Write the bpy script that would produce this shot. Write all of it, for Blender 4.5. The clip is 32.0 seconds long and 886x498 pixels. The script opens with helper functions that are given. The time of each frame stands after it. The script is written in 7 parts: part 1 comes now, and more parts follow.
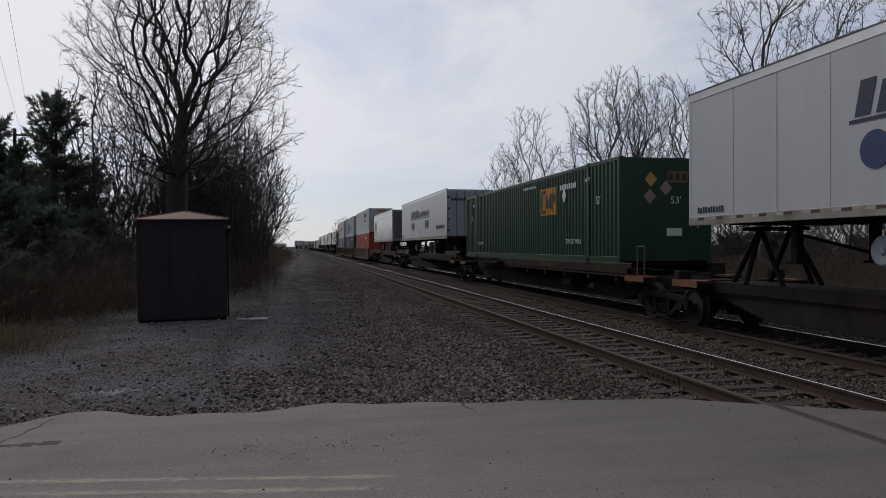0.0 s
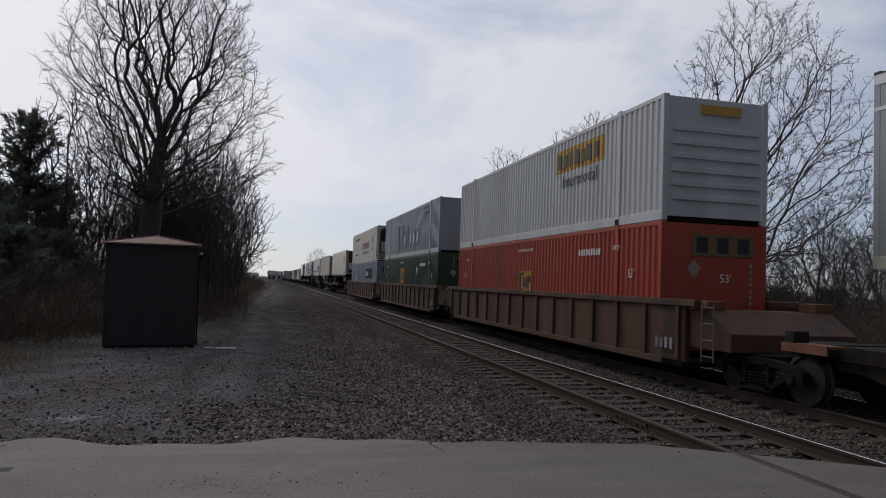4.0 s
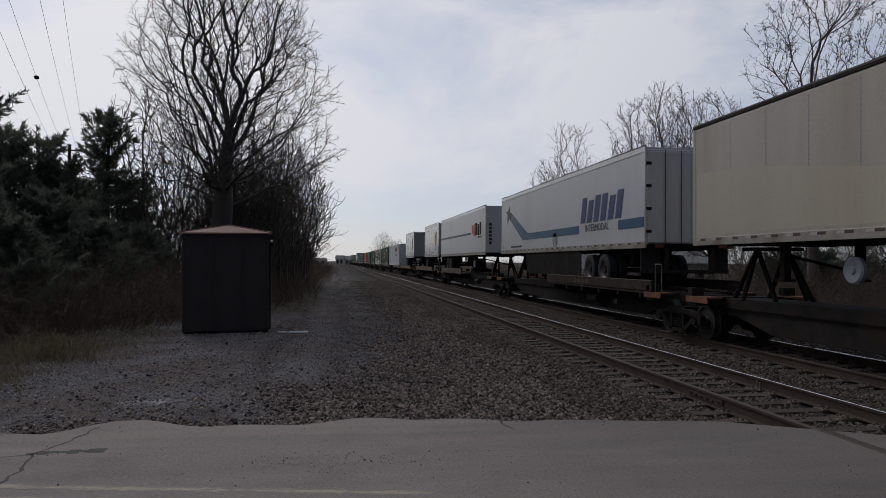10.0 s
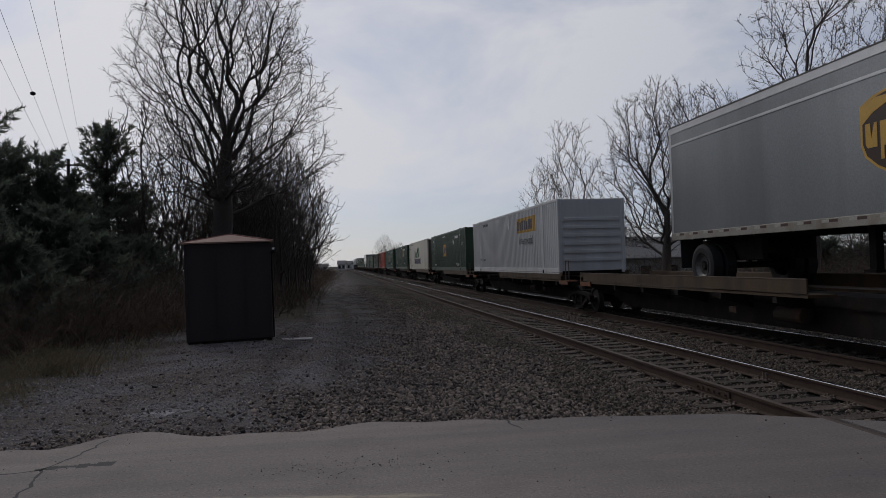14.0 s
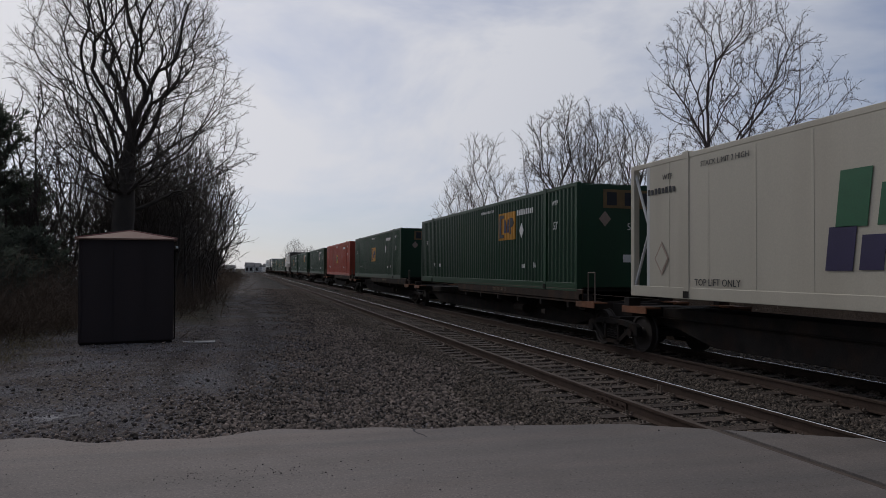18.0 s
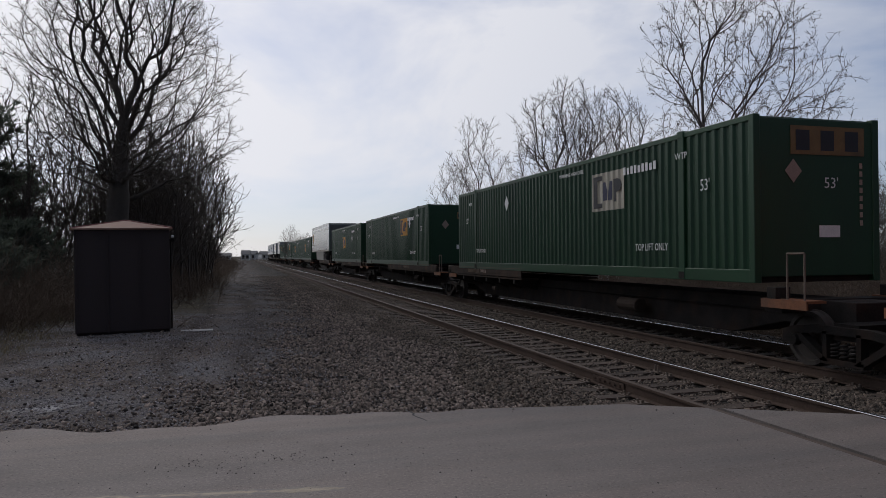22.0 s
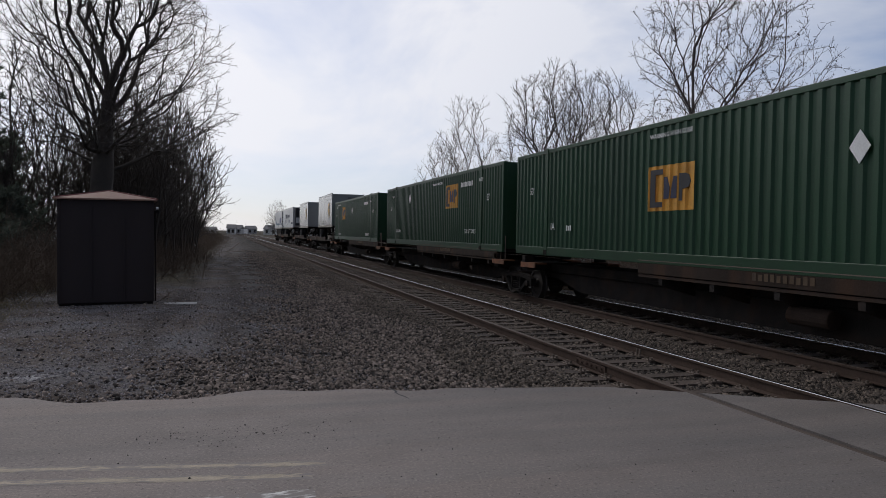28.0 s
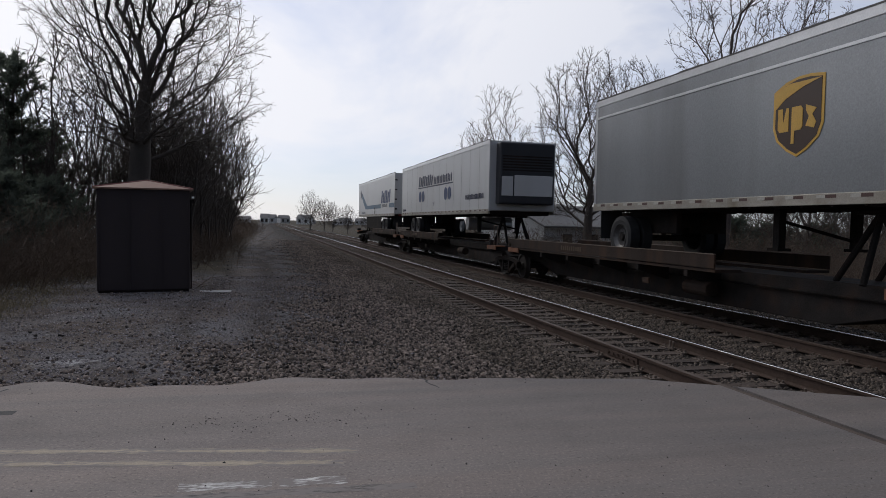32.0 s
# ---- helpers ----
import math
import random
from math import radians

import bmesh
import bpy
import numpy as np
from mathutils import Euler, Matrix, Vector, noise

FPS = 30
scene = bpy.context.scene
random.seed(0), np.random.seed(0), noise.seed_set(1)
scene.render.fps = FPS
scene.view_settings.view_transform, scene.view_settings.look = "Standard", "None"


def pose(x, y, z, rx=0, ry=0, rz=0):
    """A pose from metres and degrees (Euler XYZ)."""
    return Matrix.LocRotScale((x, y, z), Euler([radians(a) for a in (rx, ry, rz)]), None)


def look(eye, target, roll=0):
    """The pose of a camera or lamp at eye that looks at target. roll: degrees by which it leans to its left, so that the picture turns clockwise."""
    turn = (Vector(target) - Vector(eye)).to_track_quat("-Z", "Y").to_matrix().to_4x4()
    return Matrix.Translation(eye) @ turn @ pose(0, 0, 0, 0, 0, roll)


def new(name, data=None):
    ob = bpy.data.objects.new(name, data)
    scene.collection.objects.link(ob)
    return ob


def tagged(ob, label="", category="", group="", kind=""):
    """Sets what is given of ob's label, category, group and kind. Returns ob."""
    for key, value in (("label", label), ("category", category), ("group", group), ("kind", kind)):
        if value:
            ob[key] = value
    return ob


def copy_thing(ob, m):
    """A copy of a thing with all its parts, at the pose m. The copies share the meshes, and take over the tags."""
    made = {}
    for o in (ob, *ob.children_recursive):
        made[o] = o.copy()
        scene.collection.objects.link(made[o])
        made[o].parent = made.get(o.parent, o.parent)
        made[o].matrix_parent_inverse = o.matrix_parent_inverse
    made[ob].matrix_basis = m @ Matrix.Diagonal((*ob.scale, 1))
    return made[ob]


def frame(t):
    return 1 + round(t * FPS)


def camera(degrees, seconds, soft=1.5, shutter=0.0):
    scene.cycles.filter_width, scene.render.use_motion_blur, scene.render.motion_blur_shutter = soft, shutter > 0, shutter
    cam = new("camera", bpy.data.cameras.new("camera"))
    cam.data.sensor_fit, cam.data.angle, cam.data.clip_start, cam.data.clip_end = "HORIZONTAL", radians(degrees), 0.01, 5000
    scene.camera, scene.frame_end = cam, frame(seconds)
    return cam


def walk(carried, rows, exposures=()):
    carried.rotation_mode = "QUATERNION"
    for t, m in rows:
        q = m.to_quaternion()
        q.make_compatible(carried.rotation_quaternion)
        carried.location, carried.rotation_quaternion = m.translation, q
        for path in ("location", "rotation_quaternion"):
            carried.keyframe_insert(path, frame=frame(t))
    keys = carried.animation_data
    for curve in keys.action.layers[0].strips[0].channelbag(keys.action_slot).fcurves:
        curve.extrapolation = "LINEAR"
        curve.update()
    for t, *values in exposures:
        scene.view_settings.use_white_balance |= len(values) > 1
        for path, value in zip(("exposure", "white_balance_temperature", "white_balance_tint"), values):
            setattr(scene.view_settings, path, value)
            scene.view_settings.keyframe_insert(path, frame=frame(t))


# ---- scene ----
cam = camera(64.5, 32.0, soft=0.6)
EYE = (0.0, 0.0, 1.78)
# seconds, yaw, pitch, roll of a camera held by someone who stands still beside the road
ROWS = [
    (0, -11.94, -0.25, 0.23),
    (0.5, -9.29, -1.43, -1.40),
    (1, -9.00, -1.58, -0.38),
    (1.5, -9.38, -1.17, -0.77),
    (2, -12.78, -0.02, 0.40),
    (2.5, -13.22, -0.02, -1.80),
    (3, -12.32, 1.11, -2.87),
    (3.5, -14.06, 2.75, -2.10),
    (5.5, -13.41, 2.48, -1.88),
    (6, -12.40, 0.82, -1.60),
    (6.5, -11.40, 2.45, -0.91),
    (7, -10.60, 0.72, -0.26),
    (7.5, -10.22, -0.04, -0.61),
    (8, -10.14, -0.42, -0.36),
    (8.5, -9.83, -0.27, -0.48),
    (9, -9.46, -0.32, -1.05),
    (9.5, -8.97, 0.78, -0.24),
    (10, -8.72, 1.04, -0.39),
    (10.5, -7.94, 2.69, 1.22),
    (11, -7.22, 1.94, 1.33),
    (11.5, -6.72, 2.81, 1.57),
    (12, -7.61, 2.66, 1.04),
    (12.5, -8.13, 2.22, 1.12),
    (13, -8.61, 1.27, 1.17),
    (13.5, -8.50, 1.04, 1.55),
    (15.5, -10.09, 2.43, 1.33),
    (16, -13.86, 3.31, 0.59),
    (16.5, -13.44, 5.23, -0.50),
    (17, -13.37, 4.11, 0.41),
    (17.5, -14.81, 3.28, 0.15),
    (18, -15.77, 1.72, -0.51),
    (18.5, -13.72, -0.93, 0.10),
    (19, -13.35, -1.22, -0.29),
    (19.5, -13.15, -0.54, 0.48),
    (20, -13.23, -0.71, 0.72),
    (20.5, -12.75, -0.91, 0.82),
    (21, -11.65, -1.59, 0.07),
    (21.5, -12.80, -0.89, 0.68),
    (22, -16.06, 0.45, 0.47),
    (22.5, -18.22, 1.08, 0.60),
    (23, -20.23, 2.81, 1.02),
    (23.5, -19.35, 1.88, -0.42),
    (24, -19.51, 2.28, -1.40),
    (24.5, -20.09, 1.94, -1.65),
    (25, -20.22, 2.34, -1.46),
    (25.5, -18.39, 2.01, -1.87),
    (26, -16.61, -0.03, -2.63),
    (26.5, -15.90, -0.47, -0.75),
    (28.5, -17.29, -1.32, -1.21),
    (29, -17.04, -0.82, -1.06),
    (29.5, -16.41, -0.89, -1.23),
    (30, -16.63, -0.77, -1.17),
    (30.5, -15.53, -0.83, -1.19),
    (31, -15.65, -1.37, -0.99),
    (31.5, -14.74, -2.24, -1.55),
    (32, -14.60, -2.08, -1.29),
]
LIGHT = [(0.0, -0.1), (3.5, -0.08), (6.0, -0.13), (9.0, -0.12), (10.5, -0.24), (12.0, -0.42), (13.5, -0.38), (16.0, -0.3), (17.0, -0.42), (18.0, -0.25), (19.0, 0.11), (21.5, 0.07), (23.0, -0.13), (25.0, -0.11), (28.5, 0.15), (32.0, 0.17)]
walk(cam, [(t, pose(*EYE, 90 + pitch, roll, yaw)) for t, yaw, pitch, roll in ROWS], LIGHT)

# ---- world, sun ----
SUN_AZ, SUN_EL = -22.0, 34.0          # degrees clockwise from +y, above the horizon
world = bpy.data.worlds.new("world")
scene.world = world
world.use_nodes = True
wn, wl = world.node_tree.nodes, world.node_tree.links
wn.clear()
w_out, w_bg = wn.new("ShaderNodeOutputWorld"), wn.new("ShaderNodeBackground")
sky = wn.new("ShaderNodeTexSky")
sky.sky_type, sky.sun_disc = "NISHITA", False
sky.sun_elevation, sky.sun_rotation = radians(SUN_EL), radians(SUN_AZ)
sky.air_density, sky.dust_density, sky.ozone_density = 1.0, 0.6, 1.5
w_tc, w_map = wn.new("ShaderNodeTexCoord"), wn.new("ShaderNodeMapping")
w_map.inputs["Scale"].default_value = (1.0, 1.0, 2.4)
wl.new(w_tc.outputs["Generated"], w_map.inputs["Vector"])
cloud = wn.new("ShaderNodeTexNoise")
cloud.inputs["Scale"].default_value, cloud.inputs["Detail"].default_value = 1.8, 6.0
cloud.inputs["Roughness"].default_value, cloud.inputs["Distortion"].default_value = 0.57, 0.5
wl.new(w_map.outputs["Vector"], cloud.inputs["Vector"])
c_ramp = wn.new("ShaderNodeValToRGB")
c_ramp.color_ramp.elements[0].position, c_ramp.color_ramp.elements[0].color = 0.37, (0.38, 0.38, 0.38, 1)
c_ramp.color_ramp.elements[1].position, c_ramp.color_ramp.elements[1].color = 0.58, (0.96, 0.96, 0.96, 1)
wl.new(cloud.outputs["Fac"], c_ramp.inputs["Fac"])
# thin high cloud: brightest round the sun, dimmer towards the back of the sky
sx, sy, sz = (math.sin(radians(SUN_AZ)) * math.cos(radians(SUN_EL)), math.cos(radians(SUN_AZ)) * math.cos(radians(SUN_EL)), math.sin(radians(SUN_EL)))
w_dot = wn.new("ShaderNodeVectorMath")
w_dot.operation = "DOT_PRODUCT"
w_dot.inputs[1].default_value = (sx, sy, sz)
wl.new(w_tc.outputs["Generated"], w_dot.inputs[0])
g_ramp = wn.new("ShaderNodeValToRGB")
els = g_ramp.color_ramp.elements
els[0].position, els[0].color = 0.0, (0.047, 0.047, 0.052, 1)
els[1].position, els[1].color = 1.0, (0.90, 0.895, 0.935, 1)
for p, c in ((0.42, (0.07, 0.071, 0.08, 1)), (0.60, (0.43, 0.455, 0.515, 1)), (0.76, (0.595, 0.625, 0.71, 1)), (0.90, (0.79, 0.795, 0.845, 1))):
    e = els.new(p)
    e.color = c
half = wn.new("ShaderNodeMath")
half.operation, half.inputs[1].default_value, half.inputs[2].default_value = "MULTIPLY_ADD", 0.5, 0.5
wl.new(w_dot.outputs["Value"], half.inputs[0])
wl.new(half.outputs[0], g_ramp.inputs["Fac"])
s_mul = wn.new("ShaderNodeMix")
s_mul.data_type, s_mul.blend_type = "RGBA", "MULTIPLY"
s_mul.inputs["Factor"].default_value = 1.0
wl.new(sky.outputs["Color"], s_mul.inputs[6])
s_mul.inputs[7].default_value = (0.055, 0.062, 0.081, 1)
s_mix = wn.new("ShaderNodeMix")
s_mix.data_type = "RGBA"
wl.new(c_ramp.outputs["Color"], s_mix.inputs["Factor"])
wl.new(s_mul.outputs[2], s_mix.inputs[6])
wl.new(g_ramp.outputs["Color"], s_mix.inputs[7])
wl.new(s_mix.outputs[2], w_bg.inputs["Color"])
w_bg.inputs["Strength"].default_value = 1.0
wl.new(w_bg.outputs["Background"], w_out.inputs["Surface"])

sun = new("sun", bpy.data.lights.new("sun", "SUN"))
sun.data.energy, sun.data.angle, sun.data.color = 0.55, radians(14), (1.0, 0.95, 0.88)
sun.matrix_world = look((sx * 200, sy * 200, sz * 200), (0, 0, 0))


# ---- materials ----
def material(name, base, rough=0.6, metal=0.0, vary=0.25, scale=3.0, fine=40.0, bump=0.15, dirt=None, dirt_amount=0.0, random_tint=0.0, spec=0.5, streak=False, island=0.0, stretch=None):
    """A painted, worn or natural surface: colour that varies at two scales, stains, and a fine relief."""
    m = bpy.data.materials.new(name)
    m.use_nodes = True
    n, l = m.node_tree.nodes, m.node_tree.links
    b = n["Principled BSDF"]
    b.inputs["Roughness"].default_value, b.inputs["Metallic"].default_value = rough, metal
    b.inputs["Specular IOR Level"].default_value = spec
    tc = n.new("ShaderNodeTexCoord")
    src = tc.outputs["Object"]
    if streak or stretch:
        mp = n.new("ShaderNodeMapping")
        mp.inputs["Scale"].default_value = stretch or (1.0, 1.0, 0.12)
        l.new(src, mp.inputs["Vector"])
        stretched = mp.outputs["Vector"]
    else:
        stretched = src
    big, small = n.new("ShaderNodeTexNoise"), n.new("ShaderNodeTexNoise")
    big.inputs["Scale"].default_value, big.inputs["Detail"].default_value = scale, 4.0
    small.inputs["Scale"].default_value, small.inputs["Detail"].default_value = fine, 3.0
    l.new(stretched, big.inputs["Vector"])
    l.new(src, small.inputs["Vector"])
    add = n.new("ShaderNodeMath")
    add.operation = "ADD"
    l.new(big.outputs["Fac"], add.inputs[0])
    l.new(small.outputs["Fac"], add.inputs[1])
    ramp = n.new("ShaderNodeMapRange")
    ramp.inputs["From Min"].default_value, ramp.inputs["From Max"].default_value = 0.6, 1.4
    ramp.inputs["To Min"].default_value, ramp.inputs["To Max"].default_value = 1 - vary, 1 + vary
    l.new(add.outputs[0], ramp.inputs["Value"])
    tint = ramp.outputs["Result"]
    if random_tint:
        oi, rr, mu = n.new("ShaderNodeObjectInfo"), n.new("ShaderNodeMapRange"), n.new("ShaderNodeMath")
        rr.inputs["To Min"].default_value, rr.inputs["To Max"].default_value = 1 - random_tint, 1 + random_tint
        l.new(oi.outputs["Random"], rr.inputs["Value"])
        mu.operation = "MULTIPLY"
        l.new(tint, mu.inputs[0])
        l.new(rr.outputs["Result"], mu.inputs[1])
        tint = mu.outputs[0]
    if island:
        gi, rr, mu = n.new("ShaderNodeNewGeometry"), n.new("ShaderNodeMapRange"), n.new("ShaderNodeMath")
        rr.inputs["To Min"].default_value, rr.inputs["To Max"].default_value = 1 - island, 1 + island
        l.new(gi.outputs["Random Per Island"], rr.inputs["Value"])
        mu.operation = "MULTIPLY"
        l.new(tint, mu.inputs[0])
        l.new(rr.outputs["Result"], mu.inputs[1])
        tint = mu.outputs[0]
    mix = n.new("ShaderNodeVectorMath")
    mix.operation = "SCALE"
    mix.inputs[0].default_value = base[:3]
    l.new(tint, mix.inputs["Scale"])
    colour = mix.outputs[0]
    if dirt:
        st, sr, mx = n.new("ShaderNodeTexNoise"), n.new("ShaderNodeMapRange"), n.new("ShaderNodeMix")
        st.inputs["Scale"].default_value, st.inputs["Detail"].default_value = scale * 0.6 + 0.3, 6.0
        l.new(stretched, st.inputs["Vector"])
        sr.inputs["From Min"].default_value, sr.inputs["From Max"].default_value = 0.48, 0.72
        sr.inputs["To Max"].default_value = dirt_amount
        l.new(st.outputs["Fac"], sr.inputs["Value"])
        mx.data_type = "RGBA"
        l.new(sr.outputs["Result"], mx.inputs["Factor"])
        l.new(colour, mx.inputs[6])
        mx.inputs[7].default_value = (*dirt, 1)
        colour = mx.outputs[2]
    l.new(colour, b.inputs["Base Color"])
    if bump:
        bp = n.new("ShaderNodeBump")
        bp.inputs["Strength"].default_value, bp.inputs["Distance"].default_value = bump, 0.02
        l.new(small.outputs["Fac"], bp.inputs["Height"])
        l.new(bp.outputs["Normal"], b.inputs["Normal"])
    return m


RUST = (0.10, 0.05, 0.028)
GRIME = (0.06, 0.052, 0.045)
m_bark = material("bark", (0.10, 0.084, 0.072), 0.9, vary=0.35, scale=2, fine=30, bump=0.5)
m_twig = material("twig", (0.095, 0.078, 0.068), 0.9, vary=0.3, scale=1, fine=10, bump=0)
m_palebark = material("pale_bark", (0.11, 0.088, 0.08), 0.9, vary=0.3, scale=2, fine=20, bump=0.3)
m_needle = material("needles", (0.11, 0.12, 0.105), 0.8, vary=0.5, scale=0.8, fine=5, bump=0, random_tint=0.2)
m_brush = material("brush", (0.13, 0.094, 0.068), 0.95, vary=0.4, scale=0.7, fine=8, bump=0, random_tint=0.25)
m_drygrass = material("dry_grass", (0.20, 0.16, 0.09), 0.95, vary=0.4, scale=2, fine=10, bump=0)
m_stone = material("ballast_stone", (0.15, 0.118, 0.098), 0.9, vary=0.3, scale=9, fine=30, bump=0.3, island=0.95)
m_finestone = material("fine_gravel", (0.185, 0.168, 0.173), 0.9, vary=0.25, scale=9, fine=30, bump=0.3, island=0.75)
m_concrete = material("concrete", (0.42, 0.41, 0.4), 0.9, vary=0.2, scale=3, fine=40, bump=0.2, dirt=GRIME, dirt_amount=0.3)
m_darkchip = material("dark_stone_chip", (0.06, 0.054, 0.05), 0.9, vary=0.3, island=0.7, bump=0)
m_bottomrail = material("grimy_aluminium_rail", (0.36, 0.33, 0.28), 0.5, 0.3, vary=0.25, scale=2, dirt=(0.16, 0.12, 0.075), dirt_amount=0.7, bump=0.05)
m_endpanel = material("faded_end_panel", (0.20, 0.125, 0.05), 0.6, vary=0.25, bump=0, dirt=GRIME, dirt_amount=0.5)
m_darkdoor = material("dark_trailer_door", (0.12, 0.127, 0.13), 0.4, vary=0.25, scale=1.2, dirt=(0.05, 0.045, 0.04), dirt_amount=0.6, streak=True, bump=0.03)
m_dirtywhite = material("dirty_white_panel", (0.47, 0.425, 0.355), 0.55, vary=0.14, scale=0.9, dirt=(0.26, 0.19, 0.12), dirt_amount=0.5, streak=True, bump=0.03)
m_grimydoor = material("grimy_door", (0.29, 0.235, 0.18), 0.6, vary=0.2, scale=0.8, dirt=(0.11, 0.07, 0.042), dirt_amount=0.9, streak=True, bump=0.03)
m_steporange = material("rusty_orange_step", (0.20, 0.075, 0.032), 0.75, vary=0.3, scale=5, dirt=(0.07, 0.04, 0.025), dirt_amount=0.7)
m_browndoor = material("brown_grimy_doors", (0.14, 0.115, 0.095), 0.6, vary=0.2, scale=0.9, dirt=(0.05, 0.035, 0.025), dirt_amount=0.8, streak=True, bump=0.03)
m_oldplacard = material("faded_placard", (0.36, 0.27, 0.22), 0.6, vary=0.25, bump=0)
m_trackstone = material("track_ballast_stone", (0.105, 0.082, 0.064), 0.9, vary=0.25, scale=9, fine=30, bump=0.3, island=0.8)
m_tie = material("weathered_tie", (0.07, 0.051, 0.04), 0.95, vary=0.35, scale=3, fine=25, bump=0.5, random_tint=0.35)
m_railside = material("rusty_rail", (0.075, 0.05, 0.038), 0.85, spec=0.2, vary=0.3, scale=4, fine=30, bump=0.2, dirt=(0.08, 0.056, 0.043), dirt_amount=0.6)
m_railnogleam = material("rail_head_without_gleam", (0.095, 0.07, 0.056), 0.7, 0.0, spec=0.25, vary=0.2, scale=3, fine=30, bump=0.05)
m_steelblue = material("slate_blue_marking", (0.035, 0.045, 0.085), 0.5, vary=0.2, bump=0)
m_skirt = material("dull_skirt_panel", (0.205, 0.194, 0.17), 0.55, vary=0.12, scale=1.0, dirt=(0.15, 0.135, 0.11), dirt_amount=0.5, streak=True, bump=0.03)
m_railtop = material("worn_rail_head", (0.64, 0.63, 0.63), 0.22, 1.0, vary=0.1, scale=2, fine=30, bump=0.0)
m_plate = material("tie_plate_steel", (0.15, 0.115, 0.09), 0.8, vary=0.3, bump=0.2)
m_steel = material("dark_steel", (0.03, 0.026, 0.024), 0.85, 0.0, spec=0.12, vary=0.4, dirt=RUST, dirt_amount=0.25)
m_cast = material("cast_steel", (0.019, 0.017, 0.016), 0.95, 0.0, vary=0.4, spec=0.1, dirt=RUST, dirt_amount=0.2, bump=0.3)
m_wheel = material("wheel_steel", (0.038, 0.03, 0.026), 0.7, 0.1, vary=0.3)
m_tyre = material("tyre_rubber", (0.02, 0.02, 0.021), 0.85, vary=0.3)
m_rim = material("wheel_rim", (0.085, 0.082, 0.08), 0.45, 0.4, vary=0.3, dirt=GRIME, dirt_amount=0.7)
m_deckpaint = material("faded_deck_paint", (0.034, 0.024, 0.019), 0.9, spec=0.2, vary=0.35, dirt=RUST, dirt_amount=0.45, streak=True, random_tint=0.25)
m_deckyellow = material("weathered_yellow_paint", (0.085, 0.052, 0.026), 0.75, vary=0.3, dirt=(0.04, 0.026, 0.018), dirt_amount=0.9, streak=True)
m_well = material("rusty_yellow_well", (0.098, 0.045, 0.023), 0.75, vary=0.35, scale=1.6, dirt=(0.026, 0.019, 0.015), dirt_amount=1.0, streak=True)
m_white = material("white_marking", (0.78, 0.78, 0.76), 0.5, vary=0.12, scale=4, bump=0)
m_black = material("black_marking", (0.025, 0.025, 0.03), 0.5, vary=0.2, bump=0)
m_silver = material("galvanised_trim", (0.55, 0.55, 0.55), 0.35, 0.7, vary=0.15, bump=0.05)
m_red = material("red_reflector", (0.17, 0.03, 0.024), 0.4, vary=0.15, bump=0)
m_yellowlogo = material("yellow_panel", (0.70, 0.34, 0.05), 0.55, vary=0.2, scale=3, bump=0, dirt=GRIME, dirt_amount=0.3)
m_navy = material("navy_marking", (0.02, 0.024, 0.06), 0.5, vary=0.15, bump=0)
m_blue = material("blue_marking", (0.022, 0.045, 0.135), 0.5, vary=0.2, bump=0)
m_teal = material("teal_stripe", (0.015, 0.085, 0.16), 0.45, vary=0.15, bump=0)
m_brown = material("dark_brown_shield", (0.045, 0.022, 0.012), 0.45, vary=0.2, bump=0)
m_gold = material("gold_marking", (0.62, 0.36, 0.06), 0.45, vary=0.15, bump=0)
m_signgreen = material("green_marking", (0.025, 0.12, 0.055), 0.5, vary=0.15, bump=0)
m_purple = material("purple_marking", (0.032, 0.024, 0.075), 0.5, vary=0.15, bump=0)
m_maroon = material("maroon_marking", (0.17, 0.04, 0.035), 0.5, vary=0.2, bump=0)
m_green = material("green_container_paint", (0.0122, 0.0525, 0.022), 0.45, vary=0.2, scale=1.2, dirt=(0.016, 0.034, 0.021), dirt_amount=0.6, streak=True, random_tint=0.12, bump=0.05)
m_orange = material("orange_red_paint", (0.44, 0.068, 0.036), 0.5, vary=0.15, scale=1.2, dirt=(0.2, 0.06, 0.035), dirt_amount=0.6, streak=True, bump=0.05)
m_greybox = material("grey_container_paint", (0.28, 0.298, 0.32), 0.45, vary=0.15, scale=1.2, dirt=GRIME, dirt_amount=0.3, streak=True, bump=0.05)
m_silverbox = material("silver_container_paint", (0.35, 0.37, 0.40), 0.4, 0.1, vary=0.15, scale=1.2, dirt=GRIME, dirt_amount=0.3, streak=True, bump=0.05)
m_whitebox = material("white_container_paint", (0.68, 0.67, 0.655), 0.5, vary=0.1, scale=1.2, dirt=(0.25, 0.22, 0.19), dirt_amount=0.35, streak=True, bump=0.05)
m_creambox = material("cream_container_panel", (0.52, 0.475, 0.385), 0.5, vary=0.1, scale=1.0, dirt=(0.3, 0.25, 0.18), dirt_amount=0.35, streak=True, bump=0.03)
m_whitetrl = material("white_trailer_panel", (0.57, 0.57, 0.565), 0.4, vary=0.08, scale=0.8, dirt=(0.35, 0.32, 0.28), dirt_amount=0.3, streak=True, bump=0.02)
m_creamtrl = material("cream_trailer_panel", (0.52, 0.455, 0.345), 0.4, vary=0.08, scale=0.8, dirt=(0.35, 0.29, 0.2), dirt_amount=0.35, streak=True, bump=0.02)
m_tantrl = material("tan_faded_panel", (0.50, 0.44, 0.34), 0.5, vary=0.1, scale=0.8, dirt=(0.3, 0.22, 0.13), dirt_amount=0.4, streak=True, bump=0.02)
